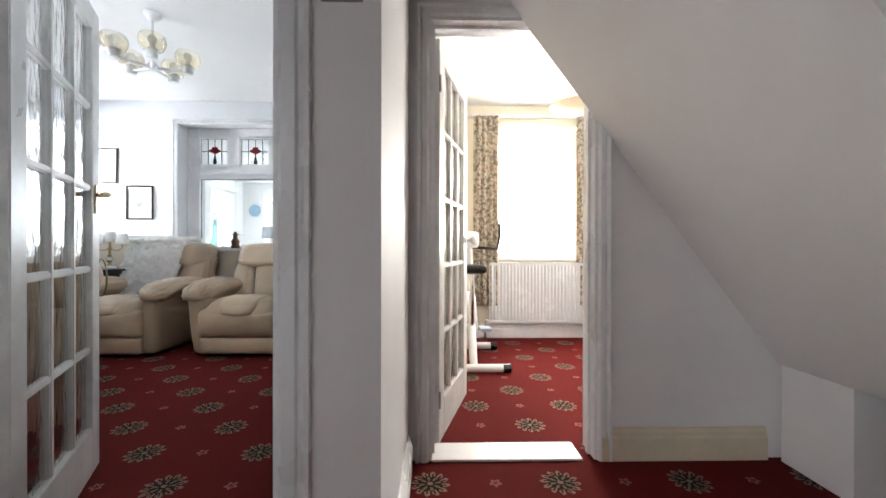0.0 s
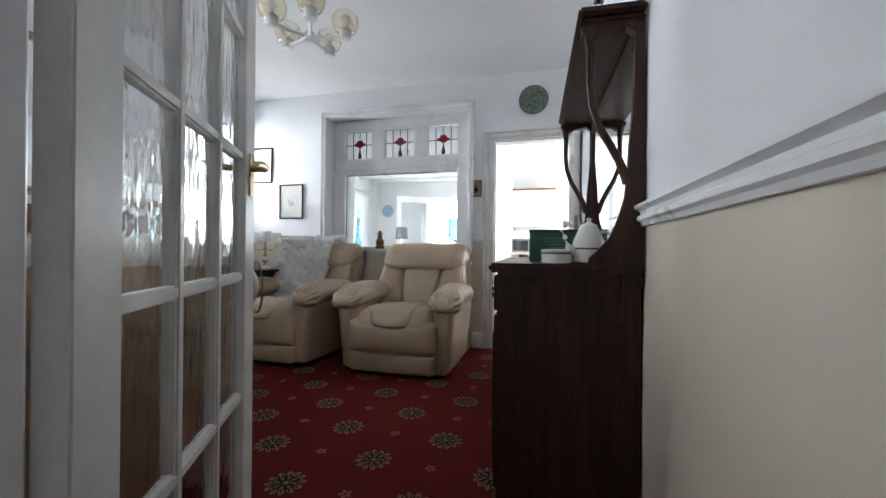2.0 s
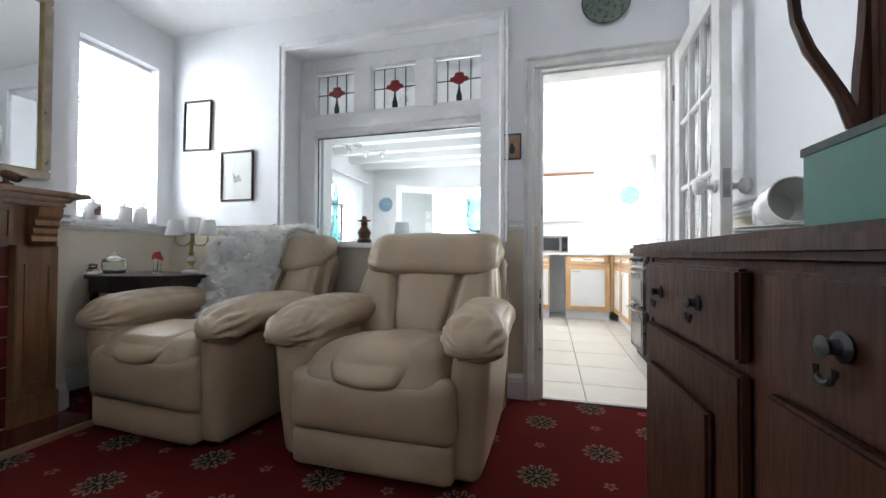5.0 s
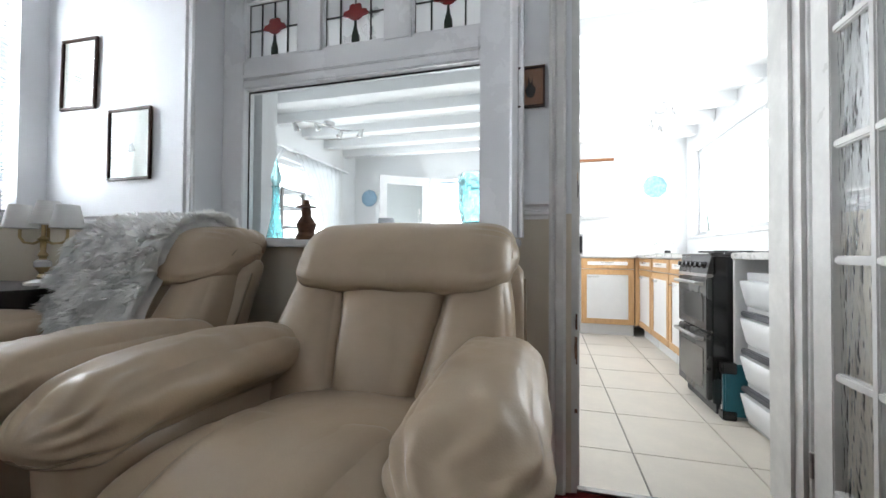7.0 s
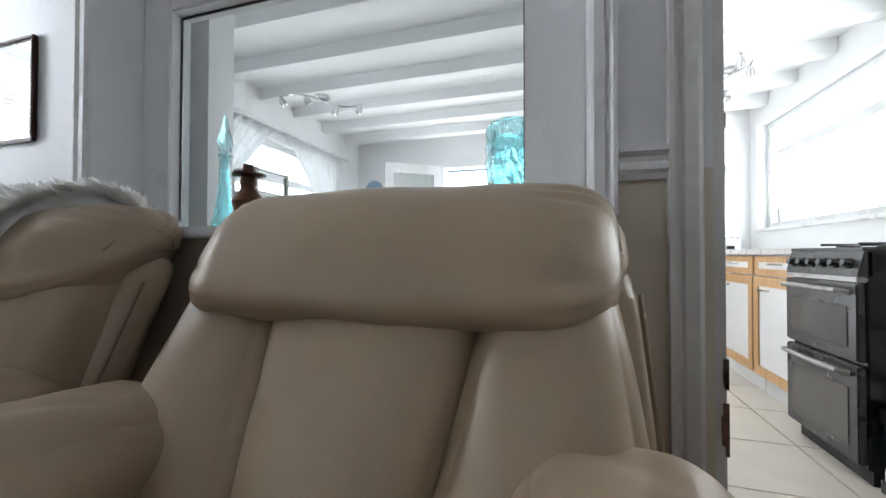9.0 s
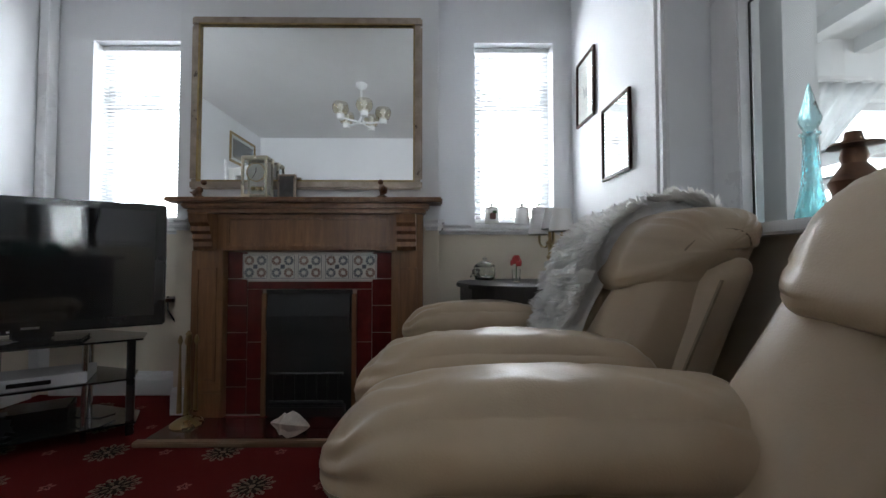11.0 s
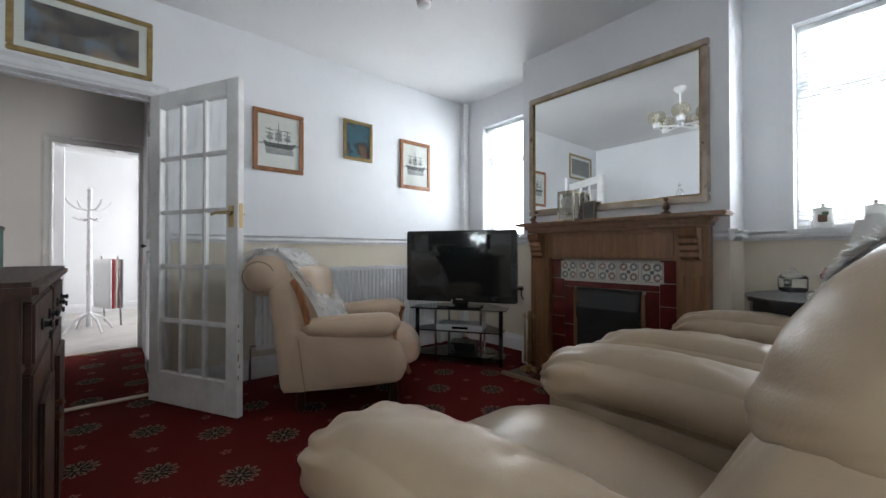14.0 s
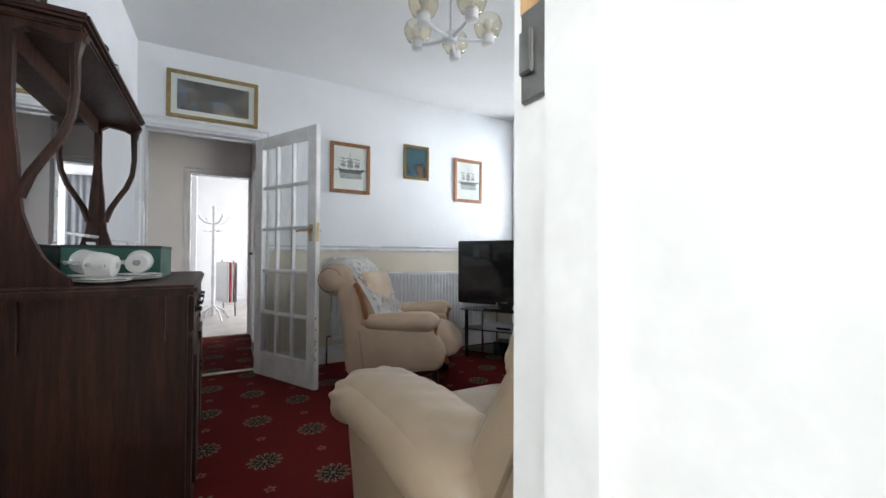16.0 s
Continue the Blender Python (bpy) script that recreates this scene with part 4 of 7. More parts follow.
def recliner(x, y, rz, label):
    c = thing("recliner_armchair", label, "armchair", x, y, 0, rz, "recliner pair")
    part("base", soft(-0.39, 0.39, -0.40, 0.40, 0.012, 0.30, 0.04, 8, rough=0.002), LEATHER, c, smooth="all")

    def flare(p, s):
        k = (p.z - 0.04) / 0.5
        p.x += math.copysign(0.035, p.x) * k
        p.y -= 0.03 * k * (s.y < 0)
        return p

    for sg in (-1, 1):
        xa, xb = (0.285, 0.425) if sg > 0 else (-0.425, -0.285)
        part("arm_side", soft(xa, xb, -0.415, 0.34, 0.02, 0.52, 0.045, 14, (0.012, 0.012, 0), flare, 0.003, 6), LEATHER, c, smooth="all")
        g = gather(0.007, 10, -0.47, 0.22)

        def pad(p, s, g=g, sg=sg):
            p = g(p, s)
            t = (p.y + 0.46) / 0.76
            p.z += 0.022 * math.sin(min(1, max(0, t)) * math.pi) - 0.12 * max(0, 0.22 - t) ** 1.15
            p.x += sg * (0.020 * max(0, 0.45 - t) / 0.45 - 0.018 * max(0, t - 0.5))
            up = max(0.0, s.z)
            w = noise.noise(Vector((p.x * 3.0 * sg, p.y * 11 + p.x * 5 * sg, sg * 3 + 0.7)))
            p.z += up * 0.008 * min(1, max(0, t * 3 - 0.3)) * crease(w) * (0.35 + 0.65 * max(0, -sg * s.x + 0.4))
            return p

        xa, xb = (0.258, 0.498) if sg > 0 else (-0.498, -0.258)
        part("arm_pad", soft(xa, xb, -0.460, 0.255, 0.478, 0.632, 0.080, 34, (0.012, 0.02, 0.018), pad, 0.005, 8), LEATHER, c, "padded arm with gathered leather front", smooth="all")
        pts = []
        for i in range(15):
            a = math.pi * (0.10 + 0.80 * i / 14)
            pts.append((sg * 0.394 - 0.112 * math.cos(a), -0.470 + 0.085 * math.cos(a) ** 4, 0.520 - 0.020 * math.sin(a)))
        part("stitching", tube(pts, 0.0022, 5), SEAM, c, smooth=True)

    def fall(p, s):
        t = max(0.0, (-0.30 - p.y) / 0.2)
        p.z -= 0.05 * t * t
        p.z += (0.025 * (1 - s.x * s.x) - 0.035 * max(0, (p.y + 0.25) / 0.4)) * max(0, s.z)
        w = noise.noise(Vector((p.x * 9, p.y * 5, 2.2)))
        p.z += 0.004 * crease(w) * max(0, s.z)
        return p

    part("seat", soft(-0.300, 0.300, -0.485, 0.20, 0.25, 0.478, 0.07, 24, (0, 0.02, 0.02), fall, 0.004, 6), LEATHER, c, smooth="all")

    # the horseshoe pad on the front of the seat
    def pad2(p, s):
        t = max(0.0, (-0.30 - p.y) / 0.2)
        p.z -= 0.052 * t * t
        k = (p.y + 0.50) / 0.40
        p.x *= 0.70 + 0.32 * min(1, max(0, k)) ** 0.6
        return p

    part("seat_pad", soft(-0.215, 0.215, -0.500, -0.13, 0.405, 0.512, 0.060, 18, (0, 0.03, 0.004), pad2, 0.003, 6), LEATHER, c, "raised horseshoe seat pad", smooth="all")
    part("front_panel", soft(-0.345, 0.345, -0.485, -0.38, 0.165, 0.415, 0.05, 14, (0, 0.035, 0), None, 0.003, 6), LEATHER, c, smooth="all")
    part("front_panel", soft(-0.335, 0.335, -0.475, -0.36, 0.028, 0.180, 0.03, 12, (0, 0.02, 0), None, 0.002, 6), LEATHER, c, smooth="all")

    def lean(p, s):
        t = (p.z - 0.40) / 0.40
        p.x *= 0.66 + 0.42 * max(0, min(1, t))
        w = noise.noise(Vector((p.x * 8, p.z * 2.2, 5.5)))
        p.y += 0.22 * t + 0.010 * (s.y < 0) * abs(s.x) ** 3 - 0.004 * crease(w) * (s.y < 0)
        return p

    part("backrest", soft(-0.185, 0.185, 0.045, 0.24, 0.38, 0.88, 0.05, 24, (0, 0.022, 0), lean, 0.005, 6), LEATHER, c, smooth="all")

    for sg in (-1, 1):
        def wing(p, s, sg=sg):
            t = max(0.0, min(1.0, (p.z - 0.38) / 0.42))
            u = (sg * p.x - 0.15) / 0.24
            inner = 0.112 + 0.085 * t
            outer = 0.425 - 0.042 * t ** 1.6
            p.x = sg * (inner + u * (outer - inner))
            p.y += 0.23 * (p.z - 0.38) / 0.42 + 0.012 * (s.y < 0) * max(0, u - 0.5)
            w = noise.noise(Vector((p.x * 7, p.z * 5, 8.5 + sg)))
            p.y -= 0.003 * crease(w) * (s.y < 0)
            return p

        xa, xb = (0.150, 0.390) if sg > 0 else (-0.390, -0.150)
        part("back_wing", soft(xa, xb, 0.035, 0.245, 0.38, 0.88, 0.06, 22, (0.006, 0.026, 0), wing, 0.005, 6), LEATHER, c, smooth="all")
    part("headrest", headrest_roll(0.392, 0.095), LEATHER, c, "rolled headrest with gathered ends", smooth="all")

    for sg in (-1, 1):
        arc = []
        for i in range(15):
            f = math.radians(20 + 150 * i / 14)
            arc.append((sg * 0.392, 0.425 + 0.082 * math.cos(f) + 0.036 * math.sin(f), 0.862 + 0.066 * math.sin(f)))
        part("end_seam", tube(arc, 0.003, 5), SEAM, c, smooth=True)

    def shell(p, s):
        t = max(0.0, (p.z - 0.40) / 0.46)
        p.y += 0.21 * t
        p.x *= 1.0 - 0.04 * t
        return p

    part("back_shell", soft(-0.442, 0.442, 0.205, 0.330, 0.03, 0.86, 0.055, 16, (0.008, 0.02, 0), shell, 0.003, 5), LEATHER, c, smooth="all")
    for sg in (-1, 1):
        pts = []
        for k in range(13):
            z = 0.10 + 0.70 * k / 12
            t = max(0.0, (z - 0.40) / 0.46)
            pts.append((sg * 0.447 * (1 - 0.04 * t), 0.232 + 0.21 * t, z))
        part("piping", tube(pts, 0.005, 6), SEAM, c)
        for yy in (-0.36, 0.28):
            part("foot", lathe([(0.022, 0.0), (0.022, 0.02)], 12, at=(sg * 0.33, yy, 0.0)), BLACK, c)
    return c


LX, LY, LR = -2.62, 3.93, -3
rec_r = recliner(-1.497, 3.93, 0, "cream leather recliner armchair with a rolled headrest")
rec_l = recliner(LX, LY, LR, "cream leather recliner armchair with a sheepskin thrown over it")


# ---------------------------------------------------------------- sheepskin throws
def sheepskin(name, label, shape, count, seed, hair=0.035):
    """A draped pelt of thick combed wool, with loose locks; shape(u, v) gives the point and the normal."""
    e2 = thing(name, label, "sheepskin throw")
    bm = bmesh.new()
    nu, nv = 80, 110
    grid = []
    for i in range(nu + 1):
        row = []
        for j in range(nv + 1):
            u, v = i / nu, j / nv
            p, n = shape(u, v)
            w = noise.noise_vector(p * 9)
            lock = abs(noise.noise(Vector((u * 24 + w.x * 2.2, v * 11 + w.y * 2.2, seed))))
            fine = noise.noise(Vector((u * 70 + w.y * 3, v * 17 + w.z * 3, seed + 5)))
            rim = min(1.0, 10 * min(u, 1 - u, v, 1 - v))
            row.append(bm.verts.new(p + n * (0.004 - 0.016 * (1 - rim) + rim * (0.004 + 0.40 * hair * min(1, lock * 2.2) + 0.20 * hair * fine)) + w * 0.004))
        grid.append(row)
    for i in range(nu):
        for j in range(nv):
            bm.faces.new((grid[i][j], grid[i + 1][j], grid[i + 1][j + 1], grid[i][j + 1]))
    part("pelt", bm, FUR, e2, smooth="all")
    rng = random.Random(seed)
    vs, fs = [], []
    for q in range(count):
        u, v = rng.random(), rng.random()
        if q % 4 == 0:
            u, v = ((rng.choice((0.01, 0.99)), v) if rng.random() < 0.6 else (u, rng.choice((0.01, 0.99))))
        p, n = shape(u, v)
        p2, _n = shape(u, min(1, v + 0.03))
        down = p2 - p
        down = down.normalized() if down.length > 1e-6 else Vector((0, 0, -1))
        clump = noise.noise_vector(p * 26)
        d = (n * 0.62 + down * 0.6 + clump * 0.75 + Vector((rng.uniform(-1, 1), rng.uniform(-1, 1), rng.uniform(-1, 1))) * 0.25).normalized()
        s = d.cross(n).normalized() * rng.uniform(0.0025, 0.006)
        L = hair * rng.uniform(0.5, 1.1)
        b = p + n * (0.010 + 0.3 * hair)
        mid = b + d * L * 0.55
        tip = b + d * L - n * 0.006
        k = len(vs)
        vs += [b - s, b + s, mid + s * 0.8, mid - s * 0.8, tip]
        fs += [(k, k + 1, k + 2, k + 3), (k + 3, k + 2, k + 4)]
    me = bpy.data.meshes.new("wool")
    me.from_pydata([tuple(v) for v in vs], [], fs)
    me.materials.append(FUR)
    o = new("wool", me)
    o.parent = e2
    tagged(o, "long white wool tufts", "", "", "stuff")
    return e2


mL = pose(LX, LY, 0, 0, 0, LR)


def throw_shape(u, v):
    """From behind the headrest, over it and down the front of the backrest."""
    x = -0.375 + 0.56 * u + 0.03 * noise.noise(Vector((u * 3, v * 4, 2.2)))
    L = 0.92 + 0.09 * noise.noise(Vector((u * 4, 0.3, 8.1))) + 0.10 * math.exp(-((u - 0.78) / 0.16) ** 2) - 0.10 * (u < 0.12)
    s = v * L
    if s < 0.54:
        # round the roll, from its back to the underside of its front
        a = math.radians(-25 + 235 * s / 0.54)
        c, d = math.cos(a), math.sin(a)
        z = (0.124 if d > 0 else 0.130) * d
        yy, zz = 0.392 + 0.154 * c + 0.55 * z, 0.880 + z + 0.010 * max(0, d)
        n = Vector((0, c, d + 0.15))
    else:
        k = s - 0.54
        yy, zz = 0.212 - 0.40 * k + 0.012 * math.sin(u * 9), 0.805 - 0.90 * k
        n = Vector((0, -0.9, 0.35))
    return mL @ Vector((x, yy, zz)), (mL.to_3x3() @ n).normalized()


sheepskin("sheepskin_throw", "shaggy white sheepskin draped over the recliner headrest", throw_shape, 19000, 3, 0.052)


# ---------------------------------------------------------------- buff armchair with scrolled back and show-wood
ax = Vector((-0.575, 0.44, 0)).normalized()
AR = math.degrees(math.atan2(ax.y, ax.x))
AX, AY = -1.945, 1.878
arm = thing("armchair", "buff leather armchair with a scrolled back and wood trim", "armchair", AX, AY, 0, AR)


def rise(p, k=0.055):
    """The rocking base tips the underside up towards the front."""
    return k * (p.x + 0.34) / 0.68


def side_curve(p, s):
    t = (p.z - 0.14) / 0.38
    if s.x > 0:
        p.x += 0.045 * math.sin(min(1, max(0, t * 1.3)) * math.pi) - 0.07 * max(0, t - 0.25)
    else:
        p.x -= 0.045 * t
    p.z += rise(p) * max(0, 1 - t)
    return p


for sg in (-1, 1):
    ya, yb = (0.255, 0.365) if sg > 0 else (-0.365, -0.255)
    part("arm_side", soft(-0.34, 0.345, ya, yb, 0.135, 0.50, 0.035, 16, (0, 0.014, 0), side_curve, 0.003), BUFF, arm, smooth="all")

    def roll(p, s, sg=sg):
        t = (p.x + 0.22) / 0.54
        p.z += 0.028 * t
        p.y += sg * (0.035 * t - 0.01)
        r = 0.82 + 0.22 * max(0, min(1, t))
        p.z = 0.505 + 0.028 * t + (p.z - 0.505 - 0.028 * t) * r
        return p

    ya, yb = (0.245, 0.395) if sg > 0 else (-0.395, -0.245)
    part("arm_roll", soft(-0.22, 0.325, ya, yb, 0.440, 0.568, 0.063, 16, (0.02, 0, 0.01), roll, 0.003), BUFF, arm, smooth="all")
    yy = sg * 0.318
    pts = [(0.318, yy, 0.545), (0.300, yy, 0.50), (0.296, yy, 0.44), (0.318, yy, 0.37), (0.362, yy, 0.29), (0.386, yy, 0.235)]
    part("wood_facing", moved(tube([(q[0], 0, q[2]) for q in pts], [0.020, 0.016, 0.014, 0.015, 0.016, 0.012], 8), Matrix.Translation((0.010, yy, 0)) @ Matrix.Diagonal((1, 1.9, 1, 1))), TEAK, arm, "dark curved show-wood facing", smooth=True)
    inner = [(-0.318, 0.80), (-0.290, 0.77), (-0.262, 0.70), (-0.238, 0.62), (-0.222, 0.54), (-0.250, 0.53), (-0.272, 0.62), (-0.300, 0.71), (-0.335, 0.775)]
    part("wood_facing", moved(poly(inner, 0.03), Matrix.Translation((0.052, sg * 0.357 - 0.015, 0))), TEAK, arm, "dark curved show-wood facing")
    part("piping", tube([(-0.325, sg * 0.352, 0.146), (-0.17, sg * 0.362, 0.158), (0.0, sg * 0.366, 0.171), (0.17, sg * 0.364, 0.184), (0.325, sg * 0.352, 0.200)], 0.004, 6), BUFF, arm)
    part("side_seam", tube([(-0.195, sg * 0.371, 0.15), (-0.215, sg * 0.378, 0.30), (-0.235, sg * 0.376, 0.45)], 0.003, 5), SEAM, arm)
    for xx in (-0.25, 0.30):
        part("foot", lathe([(0.014, 0), (0.026, 0.02), (0.03, 0.05), (0.022, 0.17 if xx > 0 else 0.15)], 12, at=(xx, sg * 0.27, 0)), DARKW, arm, smooth=True)


def tip(p, s):
    p.z += rise(p)
    return p


part("base", soft(-0.33, 0.33, -0.27, 0.27, 0.135, 0.32, 0.03, 8, rough=0.002, warp=tip), BUFF, arm, smooth="all")


def drop_front(p, s):
    t = max(0.0, (p.x - 0.22) / 0.22)
    p.z -= 0.05 * t * t
    return p


part("seat", soft(-0.22, 0.435, -0.235, 0.235, 0.27, 0.468, 0.085, 16, (0.03, 0, 0.02), drop_front, 0.004), BUFF, arm, smooth="all")


def recl(p, s):
    t = (p.z - 0.14) / 0.65
    p.x -= 0.075 * t + 0.02 * max(0, t - 0.6)
    return p


part("backrest", soft(-0.345, -0.185, -0.366, 0.366, 0.135, 0.80, 0.045, 16, (0.012, 0.006, 0), recl, 0.003), BUFF, arm, smooth="all")
part("inner_back", soft(-0.25, -0.10, -0.27, 0.27, 0.44, 0.86, 0.06, 14, (0.03, 0, 0), recl, 0.004), BUFF, arm, smooth="all")
part("scroll_roll", soft(-0.578, -0.315, -0.392, 0.392, 0.690, 0.935, 0.118, 20, (0, 0.015, 0), None, 0.004), BUFF, arm, "rolled scroll at the top of the back", smooth="all")
for sg in (-1, 1):
    pts = [(-0.446 + 0.088 * math.cos(q * math.pi / 8), sg * 0.403, 0.812 + 0.086 * math.sin(q * math.pi / 8)) for q in range(1, 14)]
    part("scroll_piping", tube(pts, 0.004, 5), SEAM, arm)
mA = pose(AX, AY, 0, 0, 0, AR)


def throw2(u, v):
    y = -0.30 + 0.52 * u + 0.03 * noise.noise(Vector((u * 3, v * 3, 5.2)))
    s = v * (0.70 + 0.07 * noise.noise(Vector((u * 4, 1.7, 3.0))))
    if s < 0.30:
        a = math.radians(150 - 125 * s / 0.30)
        x, z, n = -0.446 + 0.140 * math.cos(a), 0.812 + 0.130 * math.sin(a), Vector((math.cos(a), 0, math.sin(a)))
    else:
        k = (s - 0.30) / 0.40
        x, z, n = -0.315 + 0.215 * k + 0.03 * math.sin(k * math.pi), 0.862 - 0.38 * k, Vector((0.85, 0, 0.5))
    return mA @ Vector((x, y, z)), (mA.to_3x3() @ n).normalized()


sheepskin("sheepskin_throw", "white sheepskin over the back of the buff armchair", throw2, 9000, 8, 0.034)

# ---------------------------------------------------------------- dresser with mirror back
DX, DY0, DY1, DT = -0.595, 2.18, 3.20, 0.898
dr = thing("dresser", "dark stained wooden dresser with mirror back and shelf", "dresser", -0.117, (DY0 + DY1) / 2, 0, 1.5)
L2 = (DY1 - DY0) / 2
xf = DX + 0.115 + 0.02     # front of the carcass, local x
part("worktop", box(xf - 0.028, 0.0, -L2 - 0.03, L2 + 0.09, DT - 0.032, DT), DARKW, dr, bevel=0.009)
part("side_panel", box(xf, -0.004, -L2, -L2 + 0.025, 0.03, DT - 0.033), DARKW, dr, bevel=0.002)
part("side_panel", box(xf, -0.004, L2 - 0.025, L2, 0.03, DT - 0.033), DARKW, dr, bevel=0.002)
part("carcass", box(xf + 0.004, -0.006, -L2 + 0.026, L2 - 0.026, 0.06, DT - 0.034), DARKW, dr)
part("plinth", box(xf - 0.012, -0.004, -L2 - 0.012, L2 + 0.012, 0.0, 0.085), DARKW, dr, bevel=0.006)
for k in (-1, 1):
    for j in (0.06, 0.40):
        part("corner_bracket", moved(poly([(0, 0), (0.07, 0), (0.07, -0.02), (0.03, -0.05), (0.02, -0.13), (0.0, -0.15)], 0.012), Matrix.Translation((xf + j, k * (L2 + 0.001) - (0.0 if k > 0 else 0.012), DT - 0.036))), DARKW, dr)
for i in range(2):
    ya, yb = -L2 + 0.03 + i * L2, -L2 + 0.03 + (i + 1) * L2 - 0.06
    d = part("drawer", box(xf - 0.016, xf + 0.003, ya, yb, DT - 0.17, DT - 0.045), DARKW, dr, bevel=0.005)
    for k in (0.28, 0.72):
        y = ya + (yb - ya) * k
        part("drop_handle", moved(lathe([(0.013, 0), (0.014, 0.003), (0.008, 0.006), (0.006, 0.012), (0.010, 0.017), (0.001, 0.021)], 12), Matrix.Translation((xf - 0.016, y, DT - 0.105)) @ Matrix.Rotation(radians(-90), 4, "Y")), MATTB, d, "dark metal drop handle", smooth=True)
        part("drop_ring", tube([(xf - 0.031, y + 0.012 * math.cos(a), DT - 0.112 - 0.010 + 0.014 * math.sin(a)) for a in [math.pi + math.pi * q / 8 for q in range(9)]], 0.003, 6), MATTB, d)
    do = part("cupboard_door", box(xf - 0.014, xf + 0.003, ya, yb, 0.10, DT - 0.185), DARKW, dr, bevel=0.004)
    part("raised_panel", box(xf - 0.026, xf - 0.015, ya + 0.07, yb - 0.07, 0.17, DT - 0.26), DARKW, do, bevel=0.010)
    part("door_knob", moved(lathe([(0.008, 0), (0.008, 0.012), (0.014, 0.02), (0.001, 0.028)], 12), Matrix.Translation((xf - 0.014, yb - 0.035 if i == 0 else ya + 0.035, 0.5)) @ Matrix.Rotation(radians(-90), 4, "Y")), BRONZE, do, smooth=True)
# back board with shaped ends, mirror and shelf
TOP = 1.687
part("back_board", box(-0.028, -0.004, -L2 + 0.03, L2 - 0.03, DT, DT + 0.06), DARKW, dr, bevel=0.003)
part("back_board", box(-0.028, -0.004, -L2 + 0.03, L2 - 0.03, TOP - 0.09, TOP), DARKW, dr, bevel=0.003)
YN, YF = -L2 - 0.028, L2 - 0.03      # planes of the two end panels
for y in (YN + 0.035, YF - 0.012):
    part("mirror_stile", box(-0.030, -0.004, y - 0.012, y + 0.012, DT + 0.06, TOP - 0.09), DARKW, dr, bevel=0.004)
part("mirror", box(-0.020, -0.012, YN + 0.047, YF - 0.024, DT + 0.06, TOP - 0.09), MIRROR, dr, "plain bevelled mirror")
part("shelf", box(-0.205, -0.004, YN - 0.03, YF + 0.06, TOP, TOP + 0.028), DARKW, dr, bevel=0.008)
part("cornice", box(-0.188, -0.004, YN - 0.012, YF + 0.042, TOP - 0.022, TOP - 0.001), DARKW, dr, bevel=0.006)
for y in (YN, YF):
    # shaped end: a deep foot on the top, a slim waist, and an arm that curves out to carry the shelf
    end = [(-0.004, DT), (-0.168, DT), (-0.163, DT + 0.022), (-0.136, DT + 0.048), (-0.104, DT + 0.088), (-0.080, DT + 0.145), (-0.060, DT + 0.215), (-0.052, DT + 0.30), (-0.048, DT + 0.38), (-0.040, DT + 0.46), (-0.034, DT + 0.56), (-0.034, TOP - 0.023), (-0.004, TOP - 0.023)]
    part("end_panel", moved(poly(end, 0.024), Matrix.Translation((0, y, 0))), DARKW, dr, smooth=True)
    ym = y + 0.012
    c1 = [(-0.168, ym, TOP - 0.05), (-0.164, ym, TOP - 0.10), (-0.166, ym, TOP - 0.20), (-0.158, ym, TOP - 0.28), (-0.134, ym, TOP - 0.35), (-0.100, ym, TOP - 0.41), (-0.074, ym, TOP - 0.46), (-0.050, ym, TOP - 0.53)]
    part("curved_bracket", tube(c1, [0.020, 0.014, 0.012, 0.012, 0.013, 0.013, 0.014, 0.016], 8), DARKW, dr, smooth=True)
    part("bracket_cap", moved(poly([(-0.196, TOP - 0.023), (-0.190, TOP - 0.045), (-0.150, TOP - 0.066), (-0.120, TOP - 0.050), (-0.060, TOP - 0.040), (-0.034, TOP - 0.06), (-0.034, TOP - 0.023)], 0.036), Matrix.Translation((0, y - 0.006, 0))), DARKW, dr, smooth=True)

# ---------------------------------------------------------------- fireplace
FY0, FY1 = 2.30, 3.55
fc = (FY0 + FY1) / 2
fp = thing("fireplace", "oak mantelpiece round a maroon tiled cast iron fire", "fireplace", -3.43, fc, 0)
H = (FY1 - FY0) / 2
part("mantel_shelf", box(0.002, 0.165, -0.732, 0.732, 1.16, 1.185), OAK, fp, bevel=0.008)
part("shelf_moulding", box(0.002, 0.135, -0.66, 0.66, 1.13, 1.161), OAK, fp, bevel=0.009)
part("shelf_moulding", box(0.002, 0.115, -0.64, 0.64, 1.105, 1.131), OAK, fp, bevel=0.007)
part("frieze", box(0.002, 0.075, -H, H, 0.905, 1.106), OAK, fp, bevel=0.003)
for a, b in ((-0.44, 0.0), (0.0, 0.44)):
    pass
bm = bmesh.new()
for f in ((-0.44, 0.44, 0.93, 0.945), (-0.44, 0.44, 1.075, 1.09), (-0.44, -0.425, 0.945, 1.075), (0.425, 0.44, 0.945, 1.075)):
    box(0.0755, 0.084, f[0], f[1], f[2], f[3], bm)
part("panel_moulding", bm, OAK, fp)
